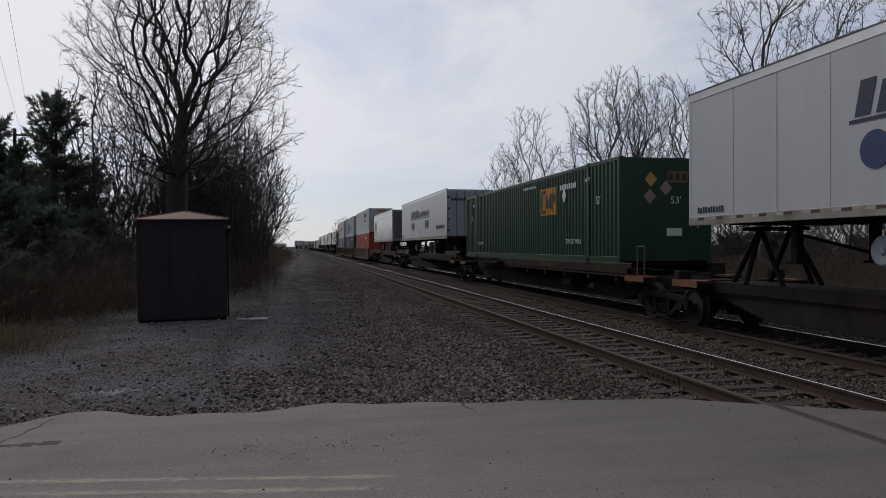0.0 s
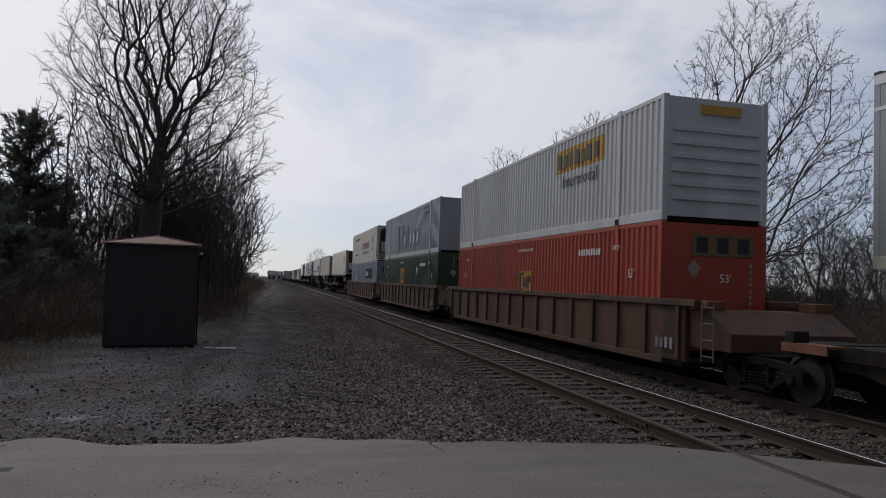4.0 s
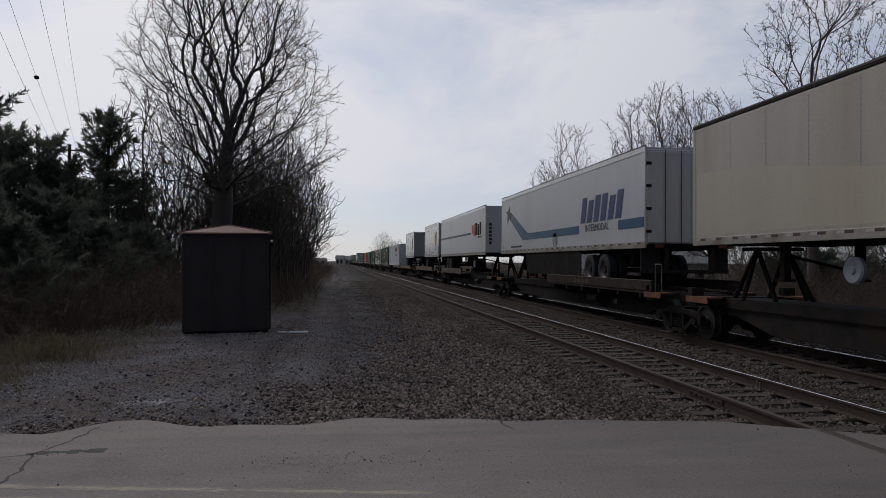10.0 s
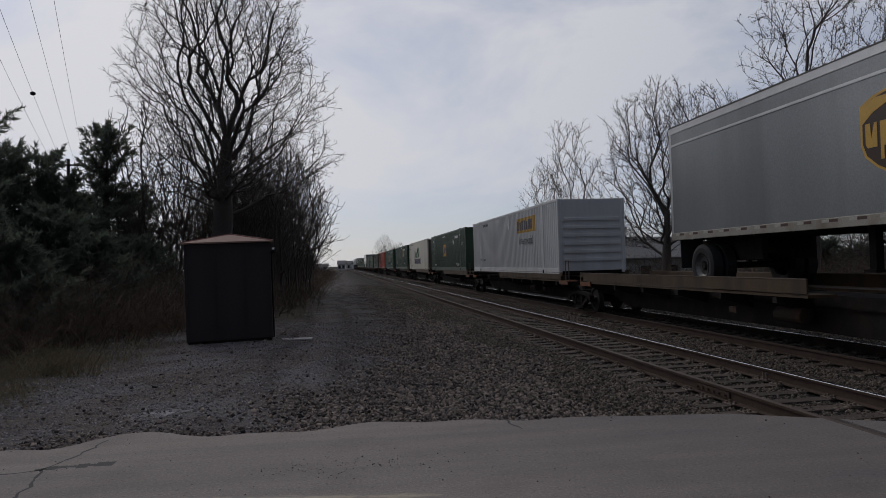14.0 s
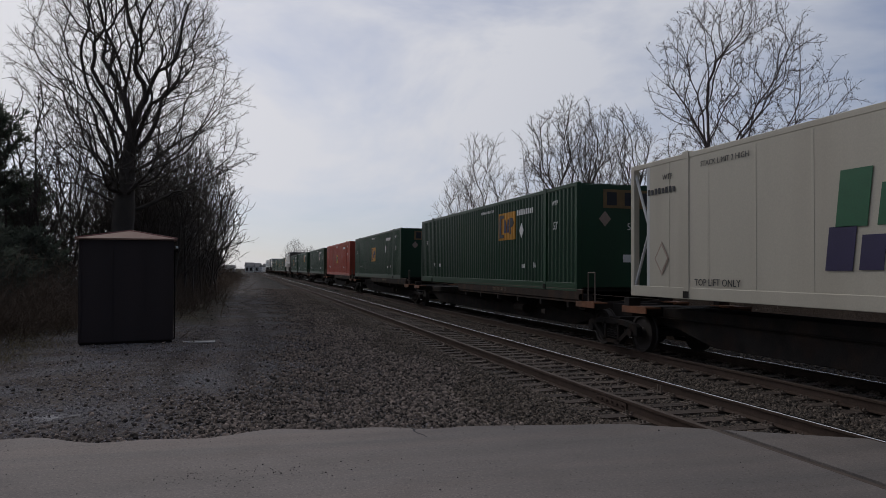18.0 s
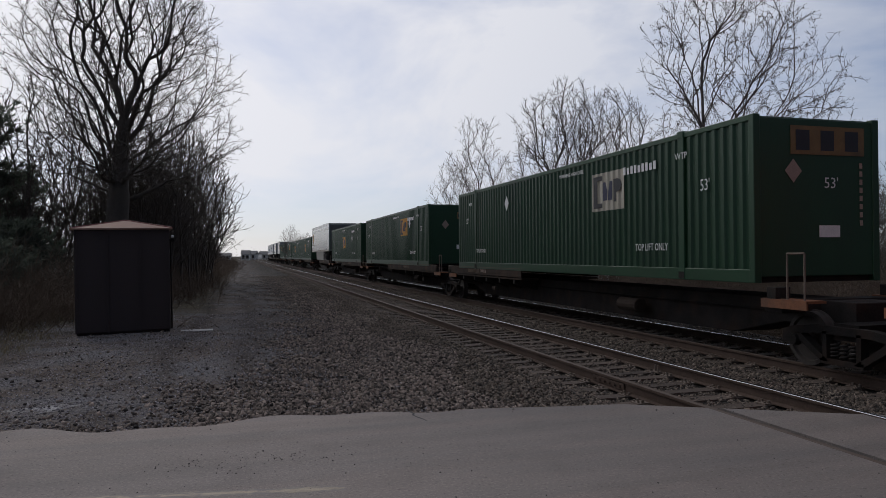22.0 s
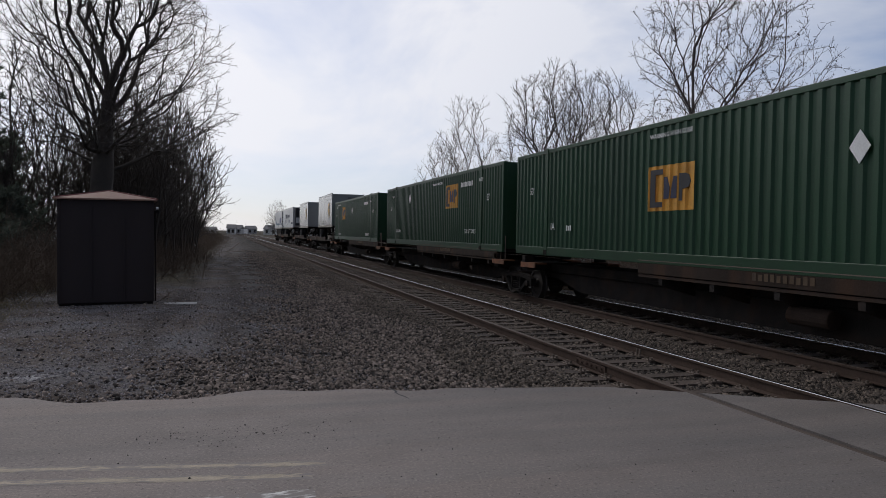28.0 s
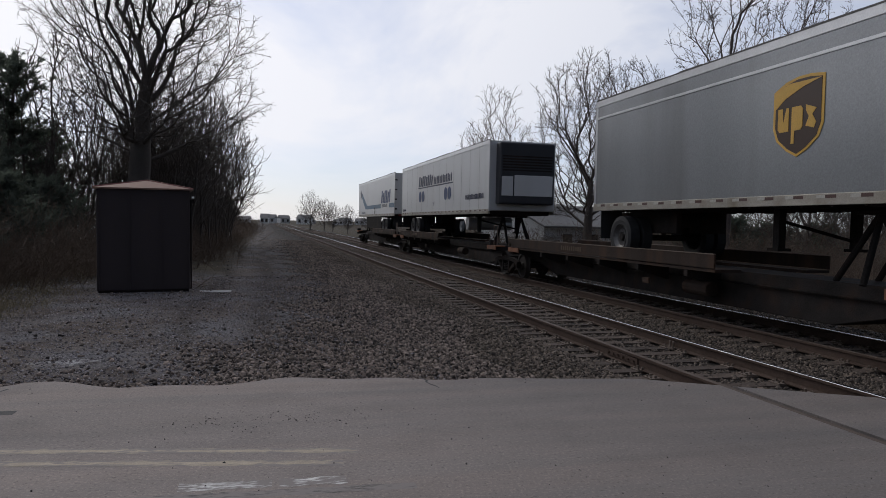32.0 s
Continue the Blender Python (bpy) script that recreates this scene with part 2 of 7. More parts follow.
m_greytrl = material("grey_trailer_panel", (0.32, 0.328, 0.33), 0.24, 0.3, vary=0.2, scale=0.5, dirt=(0.17, 0.165, 0.155), dirt_amount=0.6, streak=True, bump=0.02)
m_darkteal = material("dark_green_cowl", (0.018, 0.04, 0.034), 0.5, vary=0.25, scale=2, dirt=GRIME, dirt_amount=0.5, bump=0.03)
m_tape = material("worn_dark_tape", (0.085, 0.042, 0.034), 0.5, vary=0.25, bump=0)
m_paletape = material("worn_pale_tape", (0.46, 0.44, 0.39), 0.5, vary=0.25, bump=0)
m_seam = material("grimy_panel_seam", (0.45, 0.44, 0.42), 0.5, vary=0.3, dirt=GRIME, dirt_amount=0.5, streak=True, bump=0)
m_lip = material("dark_roof_lip", (0.07, 0.066, 0.062), 0.6, vary=0.4, scale=5, bump=0.1)
m_shedwall = material("maroon_metal_wall", (0.037, 0.026, 0.027), 0.65, vary=0.3, scale=1.5, dirt=(0.03, 0.02, 0.018), dirt_amount=0.6, streak=True)
m_shedroof = material("faded_brown_roof", (0.30, 0.18, 0.135), 0.7, vary=0.2, scale=2, dirt=(0.17, 0.08, 0.06), dirt_amount=0.6)
m_pole = material("creosote_pole", (0.06, 0.048, 0.04), 0.9, vary=0.3, bump=0.4)
m_wire = material("wire", (0.03, 0.03, 0.032), 0.6, bump=0)
m_asphaltpatch = material("dark_tar", (0.035, 0.034, 0.034), 0.8, vary=0.3)
m_housewall = material("white_siding", (0.74, 0.74, 0.72), 0.7, vary=0.12)
m_roofing = material("grey_shingles", (0.2, 0.195, 0.19), 0.9, vary=0.3, bump=0.4)
m_window = material("dark_window", (0.02, 0.022, 0.025), 0.1, vary=0.1, bump=0)
# the far walls' haze is put into this pale colour
m_farbuilding = material("haze_paled_wall", (0.6, 0.6, 0.6), 0.9, vary=0.3, bump=0)


def ground_material():
    """Gravel lot, ballast and rough grass: the kind of ground changes across the site."""
    m = bpy.data.materials.new("ground")
    m.use_nodes = True
    n, l = m.node_tree.nodes, m.node_tree.links
    b = n["Principled BSDF"]
    b.inputs["Roughness"].default_value = 0.95
    b.inputs["Specular IOR Level"].default_value = 0.2
    geo, sep = n.new("ShaderNodeNewGeometry"), n.new("ShaderNodeSeparateXYZ")
    l.new(geo.outputs["Position"], sep.inputs[0])

    def noise_at(scale, detail=4.0):
        t = n.new("ShaderNodeTexNoise")
        t.inputs["Scale"].default_value, t.inputs["Detail"].default_value = scale, detail
        l.new(geo.outputs["Position"], t.inputs["Vector"])
        return t.outputs["Fac"]

    def math_node(op, a, c, d=None):
        t = n.new("ShaderNodeMath")
        t.operation = op
        for i, v in enumerate((a, c, d)):
            if v is None:
                continue
            if isinstance(v, (int, float)):
                t.inputs[i].default_value = v
            else:
                l.new(v, t.inputs[i])
        return t.outputs[0]

    def ramp(v, lo, hi):
        t = n.new("ShaderNodeMapRange")
        t.inputs["From Min"].default_value, t.inputs["From Max"].default_value = lo, hi
        l.new(v, t.inputs["Value"])
        return t.outputs["Result"]

    def mix(f, a, c):
        t = n.new("ShaderNodeMix")
        t.data_type = "RGBA"
        l.new(f, t.inputs["Factor"])
        for i, v in ((6, a), (7, c)):
            if isinstance(v, tuple):
                t.inputs[i].default_value = (*v, 1)
            else:
                l.new(v, t.inputs[i])
        return t.outputs[2]

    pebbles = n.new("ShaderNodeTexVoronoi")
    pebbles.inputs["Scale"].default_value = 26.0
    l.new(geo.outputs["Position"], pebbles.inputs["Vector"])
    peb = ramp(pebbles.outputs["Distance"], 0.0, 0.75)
    grain = noise_at(60, 3)
    wide = noise_at(0.55, 5)
    # pebbles pale in the middle; the shade in their gaps is painted dark
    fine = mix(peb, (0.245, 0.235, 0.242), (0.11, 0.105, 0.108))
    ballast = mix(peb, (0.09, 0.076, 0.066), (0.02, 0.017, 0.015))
    stained = mix(ramp(wide, 0.42, 0.62), (0.125, 0.102, 0.088), fine)
    # leaf litter and damp earth trodden into the gravel, in patches
    litter = math_node("MULTIPLY", ramp(noise_at(0.9, 7), 0.5, 0.6), ramp(noise_at(3.2, 5), 0.38, 0.56))
    stained = mix(math_node("MULTIPLY", litter, 0.85), stained, (0.066, 0.05, 0.041))
    x, y = sep.outputs[0], sep.outputs[1]
    edge = math_node("ADD", x, math_node("MULTIPLY", wide, 2.4))
    # wheel tracks of bare earth that run away past the shed, and a spill of pale stone dust
    sway = math_node("MULTIPLY", noise_at(0.12, 2), 3.0)

    def wheel_track(at):
        off = math_node("ABSOLUTE", math_node("ADD", math_node("SUBTRACT", x, at), math_node("SUBTRACT", sway, 1.5)), 0)
        off = math_node("ADD", off, math_node("MULTIPLY", noise_at(2.2, 4), 0.5))
        return math_node("SUBTRACT", 1.0, ramp(off, 0.28, 0.62))

    tracks = math_node("MULTIPLY", math_node("MAXIMUM", wheel_track(0.25), wheel_track(-1.2)), ramp(y, 9.5, 12.5))
    stained = mix(math_node("MULTIPLY", tracks, 0.95), stained, (0.062, 0.05, 0.043))
    sx_ = math_node("MULTIPLY", math_node("ADD", x, 2.4), 0.55)
    spill = math_node("SQRT", math_node("ADD", math_node("MULTIPLY", sx_, sx_), math_node("POWER", math_node("SUBTRACT", y, 9.75), 2.0)), 0)
    spill = math_node("SUBTRACT", 1.0, ramp(math_node("ADD", spill, math_node("MULTIPLY", noise_at(5.0, 4), 0.5)), 0.3, 0.5))
    stained = mix(spill, stained, (0.36, 0.35, 0.35))
    # the stone turns darker along the tracks
    dark_ballast = mix(peb, (0.058, 0.049, 0.043), (0.014, 0.012, 0.011))
    ballast = mix(ramp(edge, 4.6, 6.6), ballast, dark_ballast)
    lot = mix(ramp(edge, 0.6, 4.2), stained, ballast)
    turf = mix(ramp(noise_at(1.3, 6), 0.4, 0.62), (0.042, 0.035, 0.025), (0.085, 0.07, 0.044))
    # rough grass left of the lot, beyond the far track, and in the distance
    left = ramp(math_node("ADD", math_node("MULTIPLY", x, -1.0), math_node("MULTIPLY", noise_at(0.8, 4), 2.5)), 5.2, 6.4)
    far_left = math_node("MULTIPLY", ramp(y, 21.0, 27.0), ramp(math_node("ADD", math_node("MULTIPLY", x, -1.0), math_node("MULTIPLY", noise_at(0.5, 4), 1.2)), 1.0, 2.2))
    right = ramp(math_node("ADD", x, math_node("MULTIPLY", noise_at(0.8, 4), 1.5)), 12.6, 14.0)
    grass = math_node("MAXIMUM", math_node("MAXIMUM", left, far_left), right)
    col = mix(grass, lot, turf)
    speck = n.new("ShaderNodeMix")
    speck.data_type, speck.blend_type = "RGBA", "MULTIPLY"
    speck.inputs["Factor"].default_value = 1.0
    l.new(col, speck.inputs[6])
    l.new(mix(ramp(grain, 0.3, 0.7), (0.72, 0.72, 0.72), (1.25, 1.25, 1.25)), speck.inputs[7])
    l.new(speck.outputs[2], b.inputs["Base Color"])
    bp = n.new("ShaderNodeBump")
    bp.inputs["Strength"].default_value, bp.inputs["Distance"].default_value = 0.8, 0.04
    bp.invert = True
    l.new(pebbles.outputs["Distance"], bp.inputs["Height"])
    l.new(bp.outputs["Normal"], b.inputs["Normal"])
    return m


def road_material():
    """Old asphalt: long bands worn by traffic, a pinkish bloom of stone dust, aggregate and oil spots."""
    m = material("asphalt", (0.230, 0.197, 0.177), 0.85, vary=0.14, scale=1.3, fine=90, bump=0.35, dirt=(0.182, 0.16, 0.148), dirt_amount=0.7, stretch=(0.16, 1.0, 1.0))
    n, l = m.node_tree.nodes, m.node_tree.links
    b = n["Principled BSDF"]
    colour = b.inputs["Base Color"].links[0].from_socket
    geo = n.new("ShaderNodeNewGeometry")

    def layer(colour, scale, stretch, lo, hi, tone, amount, detail=5.0):
        mp, t, r, mx = n.new("ShaderNodeMapping"), n.new("ShaderNodeTexNoise"), n.new("ShaderNodeMapRange"), n.new("ShaderNodeMix")
        mp.inputs["Scale"].default_value, mp.inputs["Rotation"].default_value = stretch, (0, 0, radians(10))
        l.new(geo.outputs["Position"], mp.inputs["Vector"])
        t.inputs["Scale"].default_value, t.inputs["Detail"].default_value = scale, detail
        l.new(mp.outputs["Vector"], t.inputs["Vector"])
        r.inputs["From Min"].default_value, r.inputs["From Max"].default_value, r.inputs["To Max"].default_value = lo, hi, amount
        l.new(t.outputs["Fac"], r.inputs["Value"])
        mx.data_type, mx.blend_type = "RGBA", "MULTIPLY"
        l.new(r.outputs["Result"], mx.inputs["Factor"])
        l.new(colour, mx.inputs[6])
        mx.inputs[7].default_value = (*tone, 1)
        return mx.outputs[2]

    colour = layer(colour, 1.0, (0.12, 2.2, 1.0), 0.44, 0.6, (1.16, 1.1, 1.06), 0.55)
    colour = layer(colour, 1.7, (0.10, 1.6, 1.0), 0.48, 0.64, (0.80, 0.81, 0.82), 0.5)
    colour = layer(colour, 1.4, (1.0, 1.0, 1.0), 0.5, 0.7, (0.84, 0.83, 0.83), 0.8, 8.0)
    colour = layer(colour, 42.0, (1.0, 1.0, 1.0), 0.52, 0.68, (1.35, 1.32, 1.3), 0.9, 2.0)
    colour = layer(colour, 30.0, (1.0, 1.0, 1.0), 0.60, 0.70, (0.62, 0.62, 0.62), 0.9, 2.0)
    # the asphalt's tone darkens towards the rails of the crossing, along an uneven edge
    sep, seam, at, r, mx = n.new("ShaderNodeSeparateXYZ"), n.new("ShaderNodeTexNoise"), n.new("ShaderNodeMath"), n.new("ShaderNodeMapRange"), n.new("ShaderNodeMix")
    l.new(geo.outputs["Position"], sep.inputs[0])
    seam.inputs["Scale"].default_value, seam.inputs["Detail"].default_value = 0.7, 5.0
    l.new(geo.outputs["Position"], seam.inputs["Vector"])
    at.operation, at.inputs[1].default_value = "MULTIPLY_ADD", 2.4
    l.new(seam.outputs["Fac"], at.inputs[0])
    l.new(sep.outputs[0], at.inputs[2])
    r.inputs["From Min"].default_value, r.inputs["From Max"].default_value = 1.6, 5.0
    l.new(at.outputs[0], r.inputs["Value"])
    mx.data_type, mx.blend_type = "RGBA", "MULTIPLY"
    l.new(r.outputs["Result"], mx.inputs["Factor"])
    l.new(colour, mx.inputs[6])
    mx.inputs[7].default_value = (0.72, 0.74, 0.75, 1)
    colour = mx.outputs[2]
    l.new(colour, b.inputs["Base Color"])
    return m


def worn_paint(name, paint, cover):
    """Road paint that traffic has scrubbed down to the asphalt in places."""
    m = material(name, paint, 0.8, vary=0.25, scale=4, fine=60, bump=0.2)
    n, l = m.node_tree.nodes, m.node_tree.links
    b = n["Principled BSDF"]
    colour = b.inputs["Base Color"].links[0].from_socket
    geo, mp, mx = n.new("ShaderNodeNewGeometry"), n.new("ShaderNodeMapping"), n.new("ShaderNodeMix")
    mp.inputs["Scale"].default_value = (0.35, 1.0, 1.0)
    l.new(geo.outputs["Position"], mp.inputs["Vector"])
    total = None
    for scale, detail in ((6.0, 4.0), (34.0, 3.0)):
        t = n.new("ShaderNodeTexNoise")
        t.inputs["Scale"].default_value, t.inputs["Detail"].default_value = scale, detail
        l.new(mp.outputs["Vector"], t.inputs["Vector"])
        if total is None:
            total = t.outputs["Fac"]
        else:
            add = n.new("ShaderNodeMath")
            l.new(total, add.inputs[0])
            l.new(t.outputs["Fac"], add.inputs[1])
            total = add.outputs[0]
    r = n.new("ShaderNodeMapRange")
    r.inputs["From Min"].default_value, r.inputs["From Max"].default_value = 1.0 - cover, 1.22 - cover
    l.new(total, r.inputs["Value"])
    mx.data_type = "RGBA"
    l.new(r.outputs["Result"], mx.inputs["Factor"])
    mx.inputs[6].default_value = (0.222, 0.194, 0.178, 1)
    l.new(colour, mx.inputs[7])
    l.new(mx.outputs[2], b.inputs["Base Color"])
    return m


def let_light_through(m, colour, share):
    """Thin foliage passes some of the light that falls on its far side."""
    n, l = m.node_tree.nodes, m.node_tree.links
    out = [k for k in n if k.type == "OUTPUT_MATERIAL"][0]
    t, mx = n.new("ShaderNodeBsdfTranslucent"), n.new("ShaderNodeMixShader")
    t.inputs["Color"].default_value = (*colour, 1)
    mx.inputs["Fac"].default_value = share
    l.new(n["Principled BSDF"].outputs[0], mx.inputs[1])
    l.new(t.outputs[0], mx.inputs[2])
    l.new(mx.outputs[0], out.inputs["Surface"])


let_light_through(m_needle, (0.145, 0.17, 0.13), 0.6)
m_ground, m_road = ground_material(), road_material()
m_yellowline = worn_paint("worn_yellow_line", (0.38, 0.315, 0.235), 0.2)
m_lineedge = worn_paint("worn_line_edge", (0.35, 0.295, 0.22), 0.03)
m_whiteline = worn_paint("worn_white_line", (0.62, 0.6, 0.57), 0.0)
m_rough = worn_paint("rough_dark_asphalt", (0.08, 0.072, 0.066), 0.0)


# ---- mesh building ----
class Mesh:
    """Gathers boxes, prisms and rods into one mesh."""

    def __init__(self):
        self.v, self.f = [], []

    def face_set(self, verts, faces):
        k = len(self.v)
        self.v += [tuple(p) for p in verts]
        self.f += [tuple(k + i for i in f) for f in faces]
        return self

    def box(self, x0, x1, y0, y1, z0, z1):
        v = [(x, y, z) for z in (z0, z1) for y in (y0, y1) for x in (x0, x1)]
        return self.face_set(v, [(0, 2, 3, 1), (4, 5, 7, 6), (0, 1, 5, 4), (2, 6, 7, 3), (0, 4, 6, 2), (1, 3, 7, 5)])

    def prism(self, outline, axis, a, b):
        """An outline in the two other axes (in order), drawn out along axis from a to b."""
        put = {"x": lambda p, q, r: (r, p, q), "y": lambda p, q, r: (p, r, q), "z": lambda p, q, r: (p, q, r)}[axis]
        n = len(outline)
        v = [put(p, q, a) for p, q in outline] + [put(p, q, b) for p, q in outline]
        return self.face_set(v, [tuple(range(n))[::-1], tuple(range(n, 2 * n))] + [(i, (i + 1) % n, n + (i + 1) % n, n + i) for i in range(n)])

    def rod(self, p, q, r0, r1=None, sides=8):
        p, q = Vector(p), Vector(q)
        d = (q - p).normalized()
        s = d.orthogonal().normalized()
        t = d.cross(s)
        r1 = r0 if r1 is None else r1
        ring = lambda c, r: [c + r * (math.cos(2 * math.pi * i / sides) * s + math.sin(2 * math.pi * i / sides) * t) for i in range(sides)]
        return self.face_set(ring(p, r0) + ring(q, r1), [tuple(range(sides))[::-1], tuple(range(sides, 2 * sides))] + [(i, (i + 1) % sides, sides + (i + 1) % sides, sides + i) for i in range(sides)])

    def lathe(self, outline, centre, sides=24, caps=True):
        """An outline of (across, radius) turned round the x axis through centre."""
        cx, cy, cz = centre
        v = [(cx + a, cy + r * math.cos(2 * math.pi * i / sides), cz + r * math.sin(2 * math.pi * i / sides)) for a, r in outline for i in range(sides)]
        n = len(outline)
        f = [(k * sides + i, k * sides + (i + 1) % sides, (k + 1) * sides + (i + 1) % sides, (k + 1) * sides + i) for k in range(n - 1) for i in range(sides)]
        if caps:
            f += [tuple(range(sides))[::-1], tuple(range((n - 1) * sides, n * sides))]
        else:
            f += [((n - 1) * sides + i, (n - 1) * sides + (i + 1) % sides, (i + 1) % sides, i) for i in range(sides)]
        return self.face_set(v, f)

    def data(self, name, mat):
        me = bpy.data.meshes.new(name)
        me.from_pydata(self.v, [], self.f)
        me.materials.append(mat)
        bm = bmesh.new()
        bm.from_mesh(me)
        bmesh.ops.recalc_face_normals(bm, faces=bm.faces)
        bm.to_mesh(me)
        bm.free()
        return me


def bevelled(ob, width=0.012, segments=2):
    b = ob.modifiers.new("bevel", "BEVEL")
    b.width, b.segments, b.limit_method, b.angle_limit = width, segments, "ANGLE", radians(40)
    return ob


def part(name, mesh, mat, parent, label="", bevel=0.0):
    """One mesh object under a thing or under a part."""
    me = mesh.data(name, mat) if isinstance(mesh, Mesh) else mesh
    ob = new(name, me)
    ob.parent = parent
    if bevel:
        bevelled(ob, bevel)
    return tagged(ob, label) if label else ob


def thing(name, at, label, category, group="", kind=""):
    ob = new(name)
    ob.empty_display_size = 0.2
    ob.matrix_basis = at
    return tagged(ob, label, category, group, kind)


def quads_mesh(name, verts, faces, mat):
    """A large mesh from numpy arrays: verts (n, 3) and faces (m, k)."""
    me = bpy.data.meshes.new(name)
    k = faces.shape[1]
    me.vertices.add(len(verts))
    me.vertices.foreach_set("co", verts.astype(np.float32).ravel())
    me.loops.add(faces.size)
    me.loops.foreach_set("vertex_index", faces.astype(np.int32).ravel())
    me.polygons.add(len(faces))
    me.polygons.foreach_set("loop_start", np.arange(0, faces.size, k, dtype=np.int32))
    me.update(calc_edges=True)
    me.materials.append(mat)
    return me


# ---- ground ----
NEAR_X, FAR_X, HALF = 5.89, 9.35, 0.725       # the two tracks' centre lines and half the rail spacing
TIE_TOP = -0.185


def smooth(a, b, v):
    t = np.clip((v - a) / (b - a), 0, 1)
    return t * t * (3 - 2 * t)


def ground_height(x, y):
    h = -0.09 - 0.09 * smooth(0.6, 3.9, x) - 0.036 * smooth(4.0, 4.7, x)
    h = h - 0.55 * smooth(11.9, 14.5, x) + 0.25 * smooth(30, 60, x)
    h = h - 0.10 * smooth(-4.5, -8.0, x) * 1.0
    return h + 0.025 * np.sin(x * 1.7 + 0.6 * np.sin(y * 0.9)) * np.sin(y * 1.1 + x * 0.4) * smooth(3.8, 2.0, x) * smooth(9.0, 11.0, y)


def axis_steps(lo, hi, fine_lo, fine_hi, step):
    inner = list(np.arange(fine_lo, fine_hi + 1e-6, step))
    up, s = [inner[-1]], step
    while up[-1] < hi:
        s *= 1.35
        up.append(up[-1] + s)
    down, s = [inner[0]], step
    while down[-1] > lo:
        s *= 1.35
        down.append(down[-1] - s)
    return np.array(down[:0:-1] + inner + up[1:])


def build_ground():
    xs, ys = axis_steps(-2500, 2500, -12, 18, 0.3), axis_steps(-400, 3500, -4, 44, 0.35)
    gx, gy = np.meshgrid(xs, ys)
    verts = np.stack([gx, gy, ground_height(gx, gy)], -1).reshape(-1, 3)
    i = np.arange(len(ys) - 1)[:, None] * len(xs) + np.arange(len(xs) - 1)[None]
    faces = np.stack([i, i + 1, i + len(xs) + 1, i + len(xs)], -1).reshape(-1, 4)
    ob = new("ground", quads_mesh("ground", verts, faces, m_ground))
    for p in ob.data.polygons:
        p.use_smooth = True
    tagged(ob, "grey gravel lot, ballast and rough winter grass", "ground", kind="structure")


build_ground()


def road_far(x):
    """The ragged far edge of the asphalt."""
    return 8.02 - 0.155 * (min(x, 4.3) - 1.0) * smooth(0.5, 3.0, x) - 0.58 * min(max(0.0, x - 4.3), 2.6) - 0.3 * max(0.0, x - 6.9) + 0.10 * math.sin(x * 2.3 + 0.4) * smooth(3.5, 2.0, x) + 0.07 * math.sin(x * 5.1) * smooth(3.0, 1.5, x) - 0.17 * min(0, x + 3.0) + 0.18 * smooth(-1.2, -2.2, x) - 0.35 * smooth(-2.4, -3.0, x)


def road_near(x):
    return 2.3 - 0.17 * x


